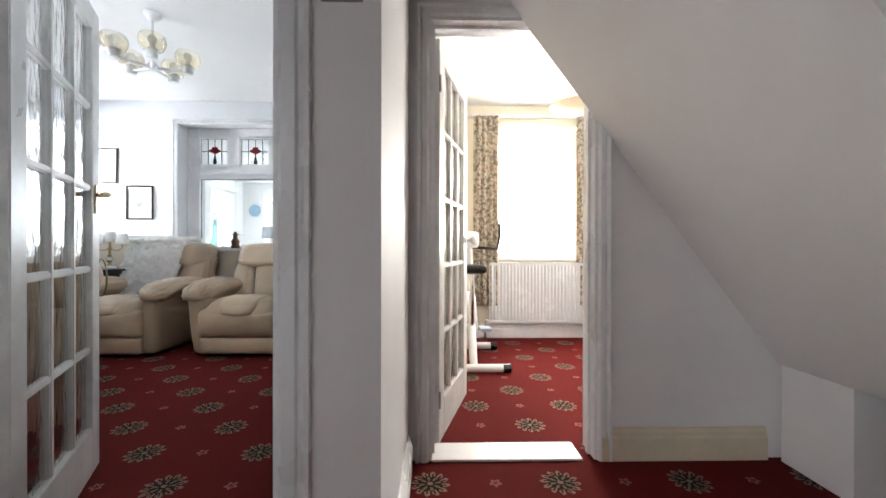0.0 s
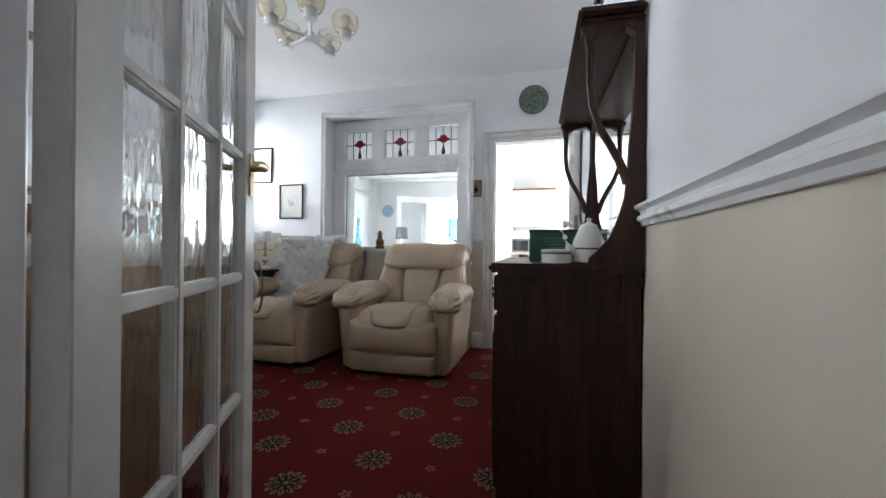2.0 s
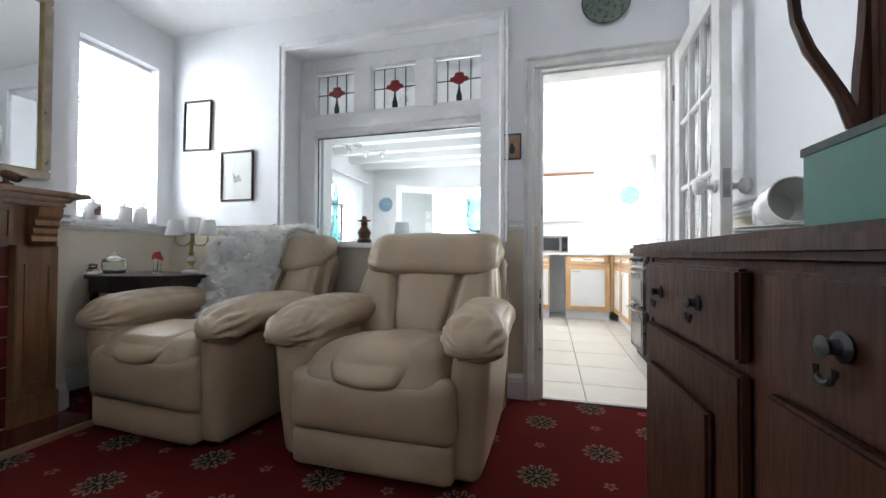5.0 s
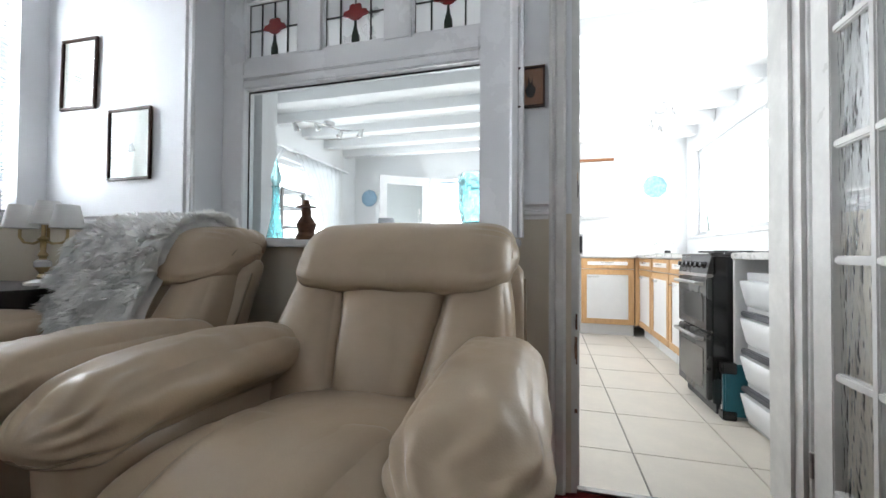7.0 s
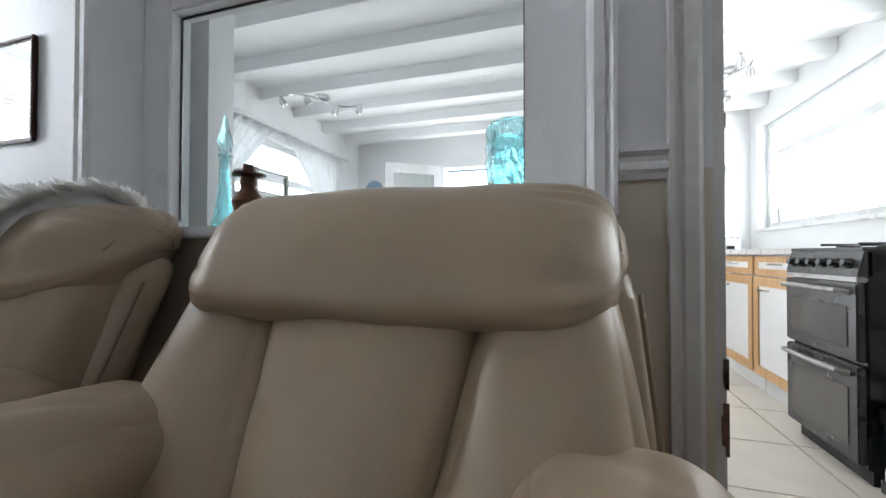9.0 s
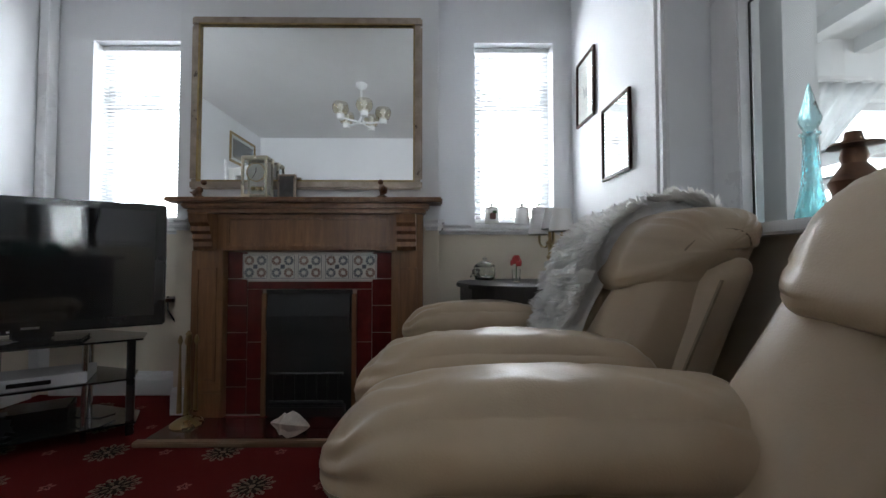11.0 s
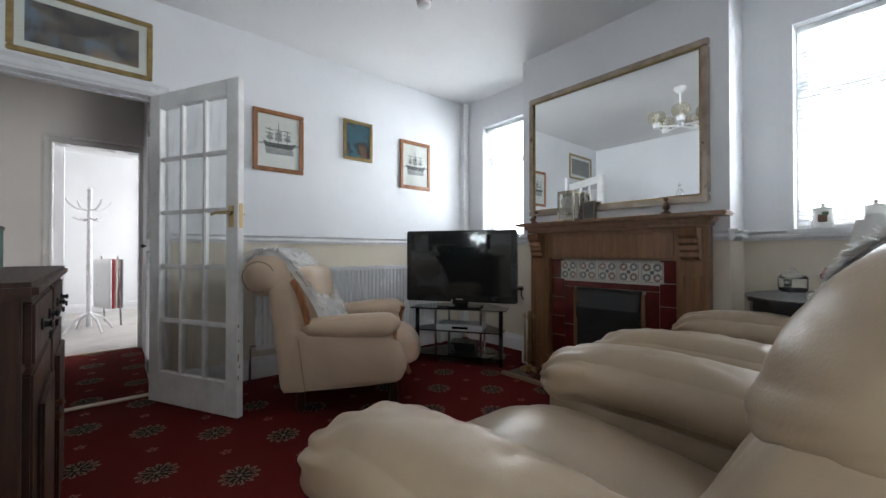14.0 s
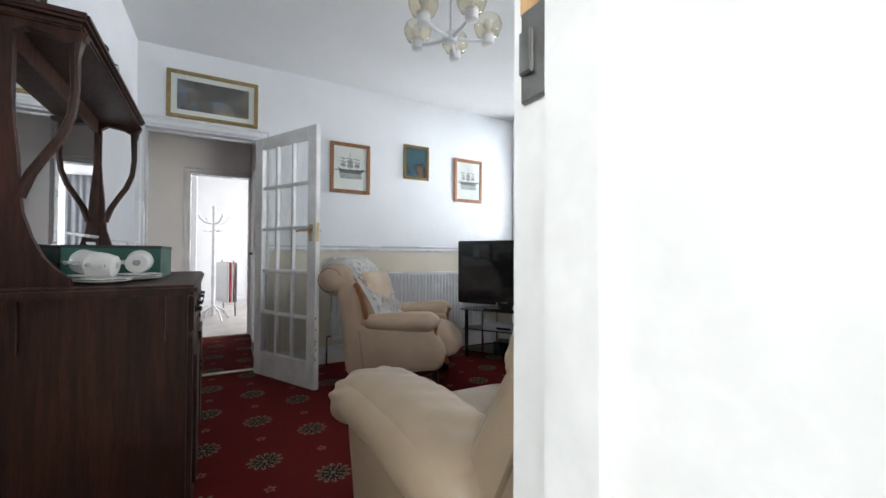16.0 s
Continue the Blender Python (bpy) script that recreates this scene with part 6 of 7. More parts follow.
# ---------------------------------------------------------------- radiators
def radiator(name, label, m, L, h, ridges, z0):
    r = tagged(new(name), label, "radiator")
    r.matrix_basis = m
    bm = bmesh.new()
    n = ridges * 4
    prof = []
    for i in range(n + 1):
        x = -L / 2 + L * i / n
        y = 0.075 + (0.010 if (i % 4) in (1, 2) else 0.0)
        prof.append((x, y))
    lo, hi = z0 + 0.03, z0 + h - 0.03
    for (xa, ya), (xb, yb) in zip(prof, prof[1:]):
        v = [bm.verts.new(c) for c in ((xa, ya, lo), (xb, yb, lo), (xb, yb, hi), (xa, ya, hi))]
        bm.faces.new(v)
    bmesh.ops.remove_doubles(bm, verts=bm.verts[:], dist=0.0002)
    part("corrugated_panel", bm, ENAMEL, r)
    part("top_grille", box(-L / 2 - 0.004, L / 2 + 0.004, 0.02, 0.09, z0 + h - 0.032, z0 + h), ENAMEL, r, bevel=0.004)
    part("bottom_edge", box(-L / 2, L / 2, 0.02, 0.086, z0, z0 + 0.032), ENAMEL, r, bevel=0.004)
    for s in (-1, 1):
        part("end_cap", box(s * L / 2 - 0.004, s * L / 2 + 0.004, 0.02, 0.088, z0 + 0.005, z0 + h - 0.005), ENAMEL, r, bevel=0.002)
        part("wall_bracket", box(s * L * 0.35 - 0.02, s * L * 0.35 + 0.02, 0.0, 0.074, z0 + 0.08, z0 + h - 0.1), ENAMEL, r)
        part("valve", tube([(s * (L / 2 + 0.004), 0.055, z0 + 0.03), (s * (L / 2 + 0.04), 0.055, z0 + 0.03), (s * (L / 2 + 0.045), 0.055, z0), (s * (L / 2 + 0.045), 0.055, 0.003)], 0.009, 8), WHITEP if s < 0 else CHROME, r)
    part("pipe", tube([(-L / 2 - 0.045, 0.05, 0.165), (L / 2 + 0.045, 0.05, 0.165)], 0.008, 8), GLOSS, r)
    return r


radiator("radiator", "long white panel radiator under the dado", pose(-2.42, 1.103, 0), 1.75, 0.60, 46, 0.225)
radiator("radiator", "white panel radiator below the dining room window", pose(1.30, 4.197, 0, 0, 0, 180), 1.06, 0.63, 30, 0.17)

# ---------------------------------------------------------------- side table and what stands on it
tb = thing("side_table", "black half round side table beside the window", "side table", -3.33, 4.02, 0)
TZ = 0.735
bm = bmesh.new()
pts = [(-0.38, 0.30), (0.40, 0.30), (0.40, 0.0), (0.36, -0.14), (0.24, -0.24), (0.05, -0.29), (-0.15, -0.27), (-0.30, -0.18), (-0.37, -0.05)]
for z in (TZ - 0.022, TZ):
    bm.faces.new([bm.verts.new((x, y, z)) for x, y in pts])
vs = bm.verts[:]
n = len(pts)
for i in range(n):
    bm.faces.new((vs[i], vs[(i + 1) % n], vs[n + (i + 1) % n], vs[n + i]))
part("tabletop", bm, EBONY, tb, bevel=0.004)
bm = bmesh.new()
for z in (TZ - 0.10, TZ - 0.0225):
    bm.faces.new([bm.verts.new((x * 0.93, y * 0.93, z)) for x, y in pts])
vs = bm.verts[:]
for i in range(n):
    bm.faces.new((vs[i], vs[(i + 1) % n], vs[n + (i + 1) % n], vs[n + i]))
part("apron", bm, EBONY, tb)
for x, y in ((-0.33, 0.25), (0.36, 0.25), (0.30, -0.12), (-0.22, -0.17)):
    part("leg", tube([(x, y, TZ - 0.10), (x, y, TZ - 0.2), (x, y, 0.02), (x, y, 0)], [0.026, 0.022, 0.014, 0.016], 8), EBONY, tb, smooth=True)
part("lower_shelf", box(-0.28, 0.32, -0.12, 0.24, 0.20, 0.215), EBONY, tb)
la = thing("candelabra_lamp", "brass and marble three branch table lamp with white shades", "table lamp", -3.19, 4.20, TZ, 12)
part("base", lathe([(0.062, 0), (0.062, 0.012), (0.045, 0.02), (0.02, 0.028)], 24), CHINA, la, smooth=True)
part("stem", lathe([(0.014, 0.024), (0.022, 0.035), (0.012, 0.05), (0.026, 0.075), (0.028, 0.10), (0.012, 0.12), (0.02, 0.135), (0.010, 0.15), (0.012, 0.19), (0.022, 0.205), (0.008, 0.22), (0.008, 0.27)], 16), BRASS, la, smooth=True)
part("marble_ball", lathe([(0.012, 0.07), (0.030, 0.082), (0.030, 0.105), (0.012, 0.117)], 16), CHINA, la, smooth=True)
for i, a in enumerate((0, math.pi, math.pi / 2)):
    r = 0.115 if i < 2 else 0.02
    cx, cy = r * math.cos(a), r * math.sin(a)
    zz = 0.25 if i < 2 else 0.27
    part("branch", tube([(0.0, 0, 0.205), (cx * 0.4, cy * 0.4, 0.185), (cx * 0.8, cy * 0.8, 0.19), (cx, cy, 0.215), (cx, cy, zz)], 0.006, 8), BRASS, la, smooth=True)
    part("shade", lathe([(0.062, 0), (0.040, 0.105), (0.038, 0.105), (0.060, 0)], 20, at=(cx, cy, zz + 0.005)), SHADEM, la, "white fabric shade", smooth=True)
gd = thing("glass_sweet_jar", "clear glass lidded dish on the side table", "glass jar", -3.46, 3.90, TZ)
part("bowl", lathe([(0.03, 0), (0.055, 0.004), (0.062, 0.03), (0.062, 0.075), (0.058, 0.075), (0.056, 0.03), (0.03, 0.008)], 24), CLEAR, gd, smooth=True, shadow=False)
part("lid", lathe([(0.064, 0.077), (0.055, 0.092), (0.03, 0.108), (0.008, 0.115), (0.013, 0.128), (0.001, 0.138)], 24), CLEAR, gd, smooth=True, shadow=False)
gs = thing("glass_ornament", "small clear glass ornament", "ornament", -3.58, 3.86, TZ)
part("body", lathe([(0.03, 0), (0.034, 0.02), (0.018, 0.045), (0.026, 0.06), (0.001, 0.068)], 16), CLEAR, gs, smooth=True, shadow=False)
rf = thing("red_flower", "red flower in a small glass on the side table", "flower", -3.30, 4.05, TZ)
part("glass", lathe([(0.02, 0), (0.024, 0.07), (0.022, 0.07), (0.018, 0.006)], 14), CLEAR, rf, smooth=True, shadow=False)
part("stem", tube([(0, 0, 0.02), (0.004, 0, 0.09)], 0.003, 6), plain("leaf_green", (0.05, 0.12, 0.04), 0.6), rf)
bm = bmesh.new()
for k in range(9):
    a, rr, z = k * 2.4, 0.010 + 0.002 * k, 0.092 + 0.004 * (9 - k)
    moved_b = soft(-0.016, 0.016, -0.005, 0.005, -0.012, 0.016, 0.005, 2, rough=0)
    moved(moved_b, Matrix.Translation((rr * math.cos(a), rr * math.sin(a), z)) @ Matrix.Rotation(a + 1.57, 4, "Z"))
    tmp = bpy.data.meshes.new("petals")
    moved_b.to_mesh(tmp)
    moved_b.free()
    bm.from_mesh(tmp)
    bpy.data.meshes.remove(tmp)
part("petals", bm, REDF, rf, "red petals", smooth="all")
# canisters on the window board
for y, pat in ((3.99, True), (4.19, False), (4.30, False)):
    j = thing("ceramic_jar", "white ceramic jar with a fruit motif" if pat else "plain white ceramic jar on the window board", "jar", -3.80, y, 1.087)
    part("jar", lathe([(0.044, 0), (0.048, 0.006), (0.048, 0.10), (0.044, 0.105)], 22), CHINA, j, smooth=True)
    part("lid", lathe([(0.047, 0.105), (0.046, 0.115), (0.02, 0.122), (0.010, 0.126), (0.013, 0.14), (0.001, 0.148)], 22), CHINA, j, smooth=True)
    if pat:
        part("motif", moved(soft(-0.002, 0.002, -0.02, 0.02, -0.022, 0.022, 0.006, 4, rough=0), Matrix.Translation((0.047, 0, 0.055))), REDI, j, "fruit motif in red and green")
        part("motif", moved(soft(-0.002, 0.002, -0.014, 0.014, -0.010, 0.010, 0.005, 4, rough=0), Matrix.Translation((0.0475, 0.012, 0.082))), plain("leaf_glaze", (0.06, 0.12, 0.05), 0.3), j, "fruit motif in red and green")
for y, z in ((1.62, 0.05), (1.80, 0.035)):
    gl = thing("glass_ornament", "small clear glass ornament on the window board", "ornament", -3.80, y, 1.092)
    part("body", lathe([(0.03, 0), (0.034, 0.012), (0.016, 0.028), (0.022, z), (0.001, z + 0.012)], 16), CLEAR, gl, smooth=True, shadow=False)

# figurine on the sill behind the recliners
fg = thing("figurine", "dark bronze seated figure ornament on the sill", "figurine", -2.07, 4.545, 0.945, 20)
part("figure", lathe([(0.045, 0), (0.048, 0.02), (0.036, 0.035), (0.040, 0.055), (0.046, 0.075), (0.030, 0.10), (0.020, 0.115), (0.024, 0.13), (0.020, 0.148), (0.046, 0.153), (0.044, 0.158), (0.018, 0.163), (0.014, 0.185), (0.001, 0.188)], 18, wave=3, amp=0.10), BRONZE, fg, smooth=True)

# ---------------------------------------------------------------- chandelier
chd = thing("chandelier", "white five arm ceiling light with amber glass globes", "ceiling light", -1.79, 2.87, ZC - 0.04)
part("ceiling_rose", lathe([(0.055, 0.039), (0.055, 0.02), (0.03, -0.01), (0.012, -0.02)], 20), WHITEP, chd, smooth=True)
part("stem", tube([(0, 0, -0.01), (0, 0, -0.34)], 0.009, 10), WHITEP, chd, smooth=True)
part("hub", lathe([(0.012, -0.30), (0.03, -0.325), (0.036, -0.345), (0.028, -0.365), (0.001, -0.37)], 18), WHITEP, chd, smooth=True)
for i in range(5):
    a = 2 * math.pi * i / 5 + 0.3
    d = Vector((math.cos(a), math.sin(a), 0))
    am = part("arm", tube([d * 0.02 + Vector((0, 0, -0.345)), d * 0.12 + Vector((0, 0, -0.345)), d * 0.205 + Vector((0, 0, -0.335))], [0.012, 0.011, 0.010], 8), WHITEP, chd, smooth=True)
    c = d * 0.215
    part("cup", lathe([(0.026, -0.36), (0.034, -0.355), (0.036, -0.30), (0.030, -0.295), (0.001, -0.294)], 18, at=(c.x, c.y, 0)), WHITEP, chd, "white lamp cup", smooth=True)
    part("globe", lathe([(0.036, -0.315), (0.062, -0.30), (0.078, -0.265), (0.080, -0.245), (0.074, -0.220), (0.064, -0.203), (0.062, -0.203), (0.072, -0.221), (0.078, -0.245), (0.076, -0.264), (0.060, -0.298), (0.034, -0.312)], 24, at=(c.x, c.y, 0)), SMOKE, chd, "amber tinted glass globe", smooth=True, shadow=False)
    part("bulb", lathe([(0.012, -0.294), (0.014, -0.27), (0.028, -0.24), (0.022, -0.215), (0.001, -0.205)], 14, at=(c.x, c.y, 0)), OPAL, chd, smooth=True)

# ---------------------------------------------------------------- things on the dresser
gx = -0.318
gb = thing("green_box", "flat dark green card box on the dresser", "box", gx, 2.64, DT, 0)
part("carton", box(-0.15, 0.15, -0.17, 0.17, 0.0, 0.125), GREENB, gb, bevel=0.002)
part("lid", box(-0.152, 0.152, -0.172, 0.172, 0.118, 0.13), plain("dark_card", (0.012, 0.03, 0.024), 0.5), gb)
for i in range(4):
    part("lettering", box(-0.10 + 0.01 * i, 0.0, -0.1712, -0.1702, 0.092 - i * 0.012, 0.096 - i * 0.012), plain("pale_green_ink", (0.12, 0.22, 0.18), 0.6), gb)
part("label", box(0.04, 0.13, -0.1715, -0.1702, 0.05, 0.10), PAPER, gb, "pale paper label")
tu = thing("sugar_bowl", "white china tureen with a dark sprig band", "china bowl", -0.365, 2.225, DT)
tu.scale = (0.74, 0.74, 0.74)
part("bowl", lathe([(0.06, 0), (0.072, 0.004), (0.072, 0.055), (0.076, 0.062), (0.07, 0.066), (0.001, 0.07)], 30), CHINA, tu, smooth=True)
part("band", lathe([(0.0725, 0.044), (0.0727, 0.052), (0.0722, 0.052), (0.0722, 0.044)], 30), INK, tu, "dark sprig band")
tp = thing("teapot", "white china teapot with a small lid", "teapot", -0.262, 2.225, DT, 200)
tp.scale = (0.66, 0.66, 0.74)
part("body", lathe([(0.05, 0), (0.075, 0.01), (0.082, 0.06), (0.078, 0.10), (0.055, 0.15), (0.046, 0.165), (0.044, 0.165)], 28), CHINA, tp, smooth=True)
part("lid", lathe([(0.046, 0.166), (0.04, 0.178), (0.018, 0.188), (0.008, 0.194), (0.014, 0.206), (0.001, 0.214)], 24), CHINA, tp, smooth=True)
part("spout", tube([(0.07, 0, 0.05), (0.11, 0, 0.075), (0.125, 0, 0.12), (0.145, 0, 0.155)], [0.026, 0.02, 0.014, 0.011], 12), CHINA, tp, smooth="all")
part("handle", tube([(-0.055, 0, 0.145), (-0.10, 0, 0.15), (-0.125, 0, 0.11), (-0.11, 0, 0.06), (-0.075, 0, 0.04)], 0.009, 10), CHINA, tp, smooth="all")
part("band", lathe([(0.0825, 0.066), (0.0812, 0.074), (0.0808, 0.074), (0.082, 0.066)], 28), INK, tp, "dark sprig band")
for k, (x, y) in enumerate(((-0.42, 2.96), (-0.30, 3.02), (-0.36, 3.12))):
    sc = thing("saucer_stack", "stack of white china saucers on the dresser", "saucers", x, y, DT)
    for i in range(3 if k < 2 else 2):
        part("saucer", lathe([(0.001, 0.002), (0.04, 0.002), (0.075, 0.012), (0.075, 0.014), (0.04, 0.005), (0.001, 0.005)], 28, at=(0, 0, i * 0.006)), CHINA, sc, smooth=True)
    cu = thing("teacup", "white china teacup lying on its side on saucers", "teacup", x, y, DT + 0.052 + (0.014 if k < 2 else 0.008), 40 * k)
    part("cup", moved(lathe([(0.026, -0.032), (0.034, -0.028), (0.040, 0.0), (0.041, 0.036), (0.0385, 0.036), (0.037, 0.0), (0.03, -0.026), (0.001, -0.027)], 26), Matrix.Rotation(radians(82), 4, "X")), CHINA, cu, smooth=True)
    part("handle", moved(tube([(0.038, 0, 0.025), (0.062, 0, 0.022), (0.066, 0, 0.0), (0.05, 0, -0.014), (0.036, 0, -0.012)], 0.0045, 8), Matrix.Rotation(radians(82), 4, "X")), CHINA, cu, smooth="all")
    part("sprig", moved(lathe([(0.012, 0), (0.012, 0.0006), (0.001, 0.0006)], 10, wave=5, amp=0.3), Matrix.Translation((0, 0.033, 0)) @ Matrix.Rotation(radians(-90), 4, "X")), INK2, cu, "grey sprig motif")
dc = thing("glass_decanter", "clear glass decanter on the dresser shelf", "decanter", -0.22, 2.36, TOP + 0.028)
part("bottle", lathe([(0.04, 0), (0.045, 0.01), (0.045, 0.05), (0.03, 0.08), (0.015, 0.10), (0.015, 0.14), (0.02, 0.15)], 20), CLEAR, dc, smooth=True, shadow=False)
part("stopper", lathe([(0.012, 0.15), (0.02, 0.165), (0.016, 0.185), (0.001, 0.19)], 16), CLEAR, dc, smooth=True, shadow=False)
db = thing("dark_bowl", "dark bowl on the dresser shelf", "bowl", -0.22, 2.86, TOP + 0.028)
part("bowl", lathe([(0.04, 0), (0.05, 0.012), (0.085, 0.055), (0.08, 0.055), (0.045, 0.014), (0.001, 0.010)], 24), MATTB, db, smooth=True)
pf = picture("picture", "dark framed photograph standing on the dresser shelf", 3.1, TOP + 0.028 + 0.10, 0.32, 0.2, 0.02, MATTB, Matrix.Translation((-0.14, 0, 0)) @ Matrix.Rotation(radians(90), 4, "Z"), 0.01, lambda p, a, b: part("photograph", box(-a, a, 0.0075, 0.0095, -b, b), INK, p))


# ---------------------------------------------------------------- kitchen
def base_unit(x, y, rz, w, label="white and beech kitchen base unit with a drawer"):
    """A base unit with its back at local y=0, front at y=-0.58, a drawer over one door."""
    u = thing("kitchen_unit", label, "kitchen unit", x, y, 0, rz, "kitchen base units")
    part("carcass", box(-w / 2 + 0.001, w / 2 - 0.001, -0.56, 0, 0.12, 0.868), WHITEP, u)
    part("plinth", box(-w / 2, w / 2, -0.52, -0.50, 0.0, 0.119), WHITEP, u)
    dr_ = part("drawer_front", box(-w / 2 + 0.004, w / 2 - 0.004, -0.58, -0.561, 0.745, 0.862), PINE, u, "beech drawer front", bevel=0.003)
    part("drawer_inset", box(-w / 2 + 0.07, w / 2 - 0.07, -0.582, -0.5805, 0.785, 0.825), WHITEP, dr_)
    part("bar_handle", tube([(-0.06, -0.582, 0.815), (-0.05, -0.602, 0.815), (0.05, -0.602, 0.815), (0.06, -0.582, 0.815)], 0.006, 8), CHROME, dr_, smooth=True)
    d = part("cupboard_door", box(-w / 2 + 0.004, w / 2 - 0.004, -0.578, -0.561, 0.125, 0.738), WHITEP, u, "white door in a beech frame")
    f = 0.06
    a, b = w / 2 - 0.004, f
    for q in ((-a, a, 0.125, 0.125 + f), (-a, a, 0.738 - f, 0.738), (-a, -a + f, 0.125 + f, 0.738 - f), (a - f, a, 0.125 + f, 0.738 - f)):
        part("door_rail", box(q[0], q[1], -0.5865, -0.5785, q[2], q[3]), PINE, d, bevel=0.003)
    part("bar_handle", tube([(-a + 0.08, -0.579, 0.655), (-a + 0.09, -0.603, 0.655), (-a + 0.17, -0.603, 0.655), (-a + 0.18, -0.579, 0.655)], 0.006, 8), CHROME, d, smooth=True)
    return u


u1 = base_unit(0.56, 6.30, -90, 0.56)
copy_thing(u1, pose(0.56, 6.87, 0, 0, 0, -90))
copy_thing(u1, pose(0.56, 7.44, 0, 0, 0, -90))
copy_thing(u1, pose(-0.35, 8.245, 0, 0, 0, 0))
copy_thing(u1, pose(-0.92 + 0.0, 8.245, 0, 0, 0, 0)).scale = (0.26, 1, 1)
fl = thing("corner_filler", "beech corner post between kitchen units", "kitchen unit")
part("post", box(-0.064, -0.022, 7.664, 7.722, 0.12, 0.868), PINE, fl, bevel=0.003)
WT = plain("pale_worktop", (0.62, 0.61, 0.59), 0.3, var=0.1, big=30, fine=200)
wt = thing("worktop", "pale laminate kitchen worktop along two walls", "worktop", 0, 0, 0)
part("long_run", box(-0.05, 0.615, 6.005, 8.245, 0.87, 0.905), WT, wt, bevel=0.005)
part("short_run", box(-0.995, -0.051, 7.63, 8.245, 0.87, 0.905), WT, wt, bevel=0.005)
wt2 = thing("worktop", "pale laminate worktop over the plastic drawers", "worktop", 0, 0, 0)
part("slab", box(-0.02, 0.615, 4.80, 5.46, 0.87, 0.905), WT, wt2, bevel=0.005)
part("end_panel", box(-0.01, 0.61, 4.80, 4.818, 0.0, 0.869), WHITEP, wt2)
part("end_panel", box(-0.01, 0.61, 5.44, 5.458, 0.0, 0.869), WHITEP, wt2)
part("back_panel", box(0.59, 0.61, 4.82, 5.43, 0.0, 0.869), WHITEP, wt2)

cx0 = -0.126
ck2 = thing("cooker", "dark grey freestanding cooker with two glazed oven doors", "cooker", cx0, 5.735, 0)
GREYE = plain("graphite_enamel", (0.035, 0.034, 0.034), 0.28, var=0.15, bmp=0.05)
part("body", box(0.03, 0.62, -0.245, 0.245, 0.06, 0.885), BLACK, ck2, bevel=0.004)
part("plinth", box(0.05, 0.6, -0.23, 0.23, 0.0, 0.06), MATTB, ck2)
part("control_panel", moved(poly([(0.0, 0.0), (0.05, 0.0), (0.05, 0.10), (0.025, 0.10)], 0.49), Matrix.Translation((0.0, -0.245, 0.785))), GREYE, ck2, bevel=0.003)
for i in range(6):
    y = -0.19 + i * 0.076
    k = part("control_knob", moved(lathe([(0.021, 0), (0.021, 0.006), (0.016, 0.012), (0.015, 0.028), (0.001, 0.030)], 14), Matrix.Translation((0.012, y, 0.835)) @ Matrix.Rotation(radians(-77), 4, "Y")), BLACK, ck2, smooth=True)
part("shelf_edge", box(0.0, 0.05, -0.243, 0.243, 0.765, 0.784), STEEL, ck2, bevel=0.003)
for z0_, z1_, lab in ((0.46, 0.76, "upper oven door"), (0.075, 0.445, "lower oven door")):
    od = part("oven_door", box(0.0, 0.029, -0.242, 0.242, z0_, z1_), GREYE, ck2, lab, bevel=0.006)
    part("oven_glass", box(-0.003, -0.0005, -0.19, 0.19, z0_ + 0.05, z1_ - 0.09), plain("smoked_oven_glass", (0.09, 0.085, 0.08), 0.08, bmp=0), od, "smoked glass window")
    part("door_handle", tube([(-0.001, -0.2, z1_ - 0.035), (-0.035, -0.19, z1_ - 0.03), (-0.04, 0, z1_ - 0.028), (-0.035, 0.19, z1_ - 0.03), (-0.001, 0.2, z1_ - 0.035)], 0.011, 10), STEEL, od, smooth=True)
part("hob", box(0.02, 0.61, -0.245, 0.245, 0.886, 0.90), GREYE, ck2, bevel=0.004)
for x in (0.18, 0.45):
    for y in (-0.12, 0.12):
        part("pan_support", tube([(x - 0.1, y, 0.915), (x + 0.1, y, 0.915)], 0.006, 6), MATTB, ck2)
        part("burner", lathe([(0.04, 0.90), (0.04, 0.91), (0.025, 0.916), (0.001, 0.916)], 16, at=(x, y, 0)), MATTB, ck2, smooth=True)

pd = thing("plastic_drawer_tower", "tower of four white plastic storage drawers with grey rims", "storage drawers", 0.0, 5.13, 0)
part("frame", box(0.03, 0.44, -0.265, 0.265, 0.01, 0.80), plain("frosted_plastic", (0.6, 0.6, 0.6), 0.5), pd)
for i in range(4):
    z = 0.02 + i * 0.198
    d = part("drawer", soft(-0.015, 0.40, -0.27, 0.27, z, z + 0.15, 0.02, 5, (0.012, 0, 0), lambda p, s: p + Vector((0.035 * (0.5 - 0.5 * s.z) if s.x < 0 else 0, 0, 0)), 0), WHITEP if i < 3 else plain("translucent_plastic", (0.66, 0.67, 0.68), 0.35), pd, smooth=True)
    if i < 3:
        part("rim", box(0.0, 0.43, -0.272, 0.272, z + 0.152, z + 0.182), plain("grey_plastic", (0.09, 0.09, 0.10), 0.45), d, "dark grey rim", bevel=0.006)
cl = thing("clutter", "papers and packets heaped on the drawers", "papers", 0.16, 5.12, 0.80)
for i in range(5):
    part("packet", moved(box(-0.07, 0.07, -0.10, 0.10, 0, 0.014), Matrix.Translation((0.02 * i - 0.04, 0.03 * i - 0.06, 0.0145 * i)) @ Matrix.Rotation(0.5 * i, 4, "Z")), (PAPER, TERRA, WHITEP, PAPER, TEAK)[i], cl)
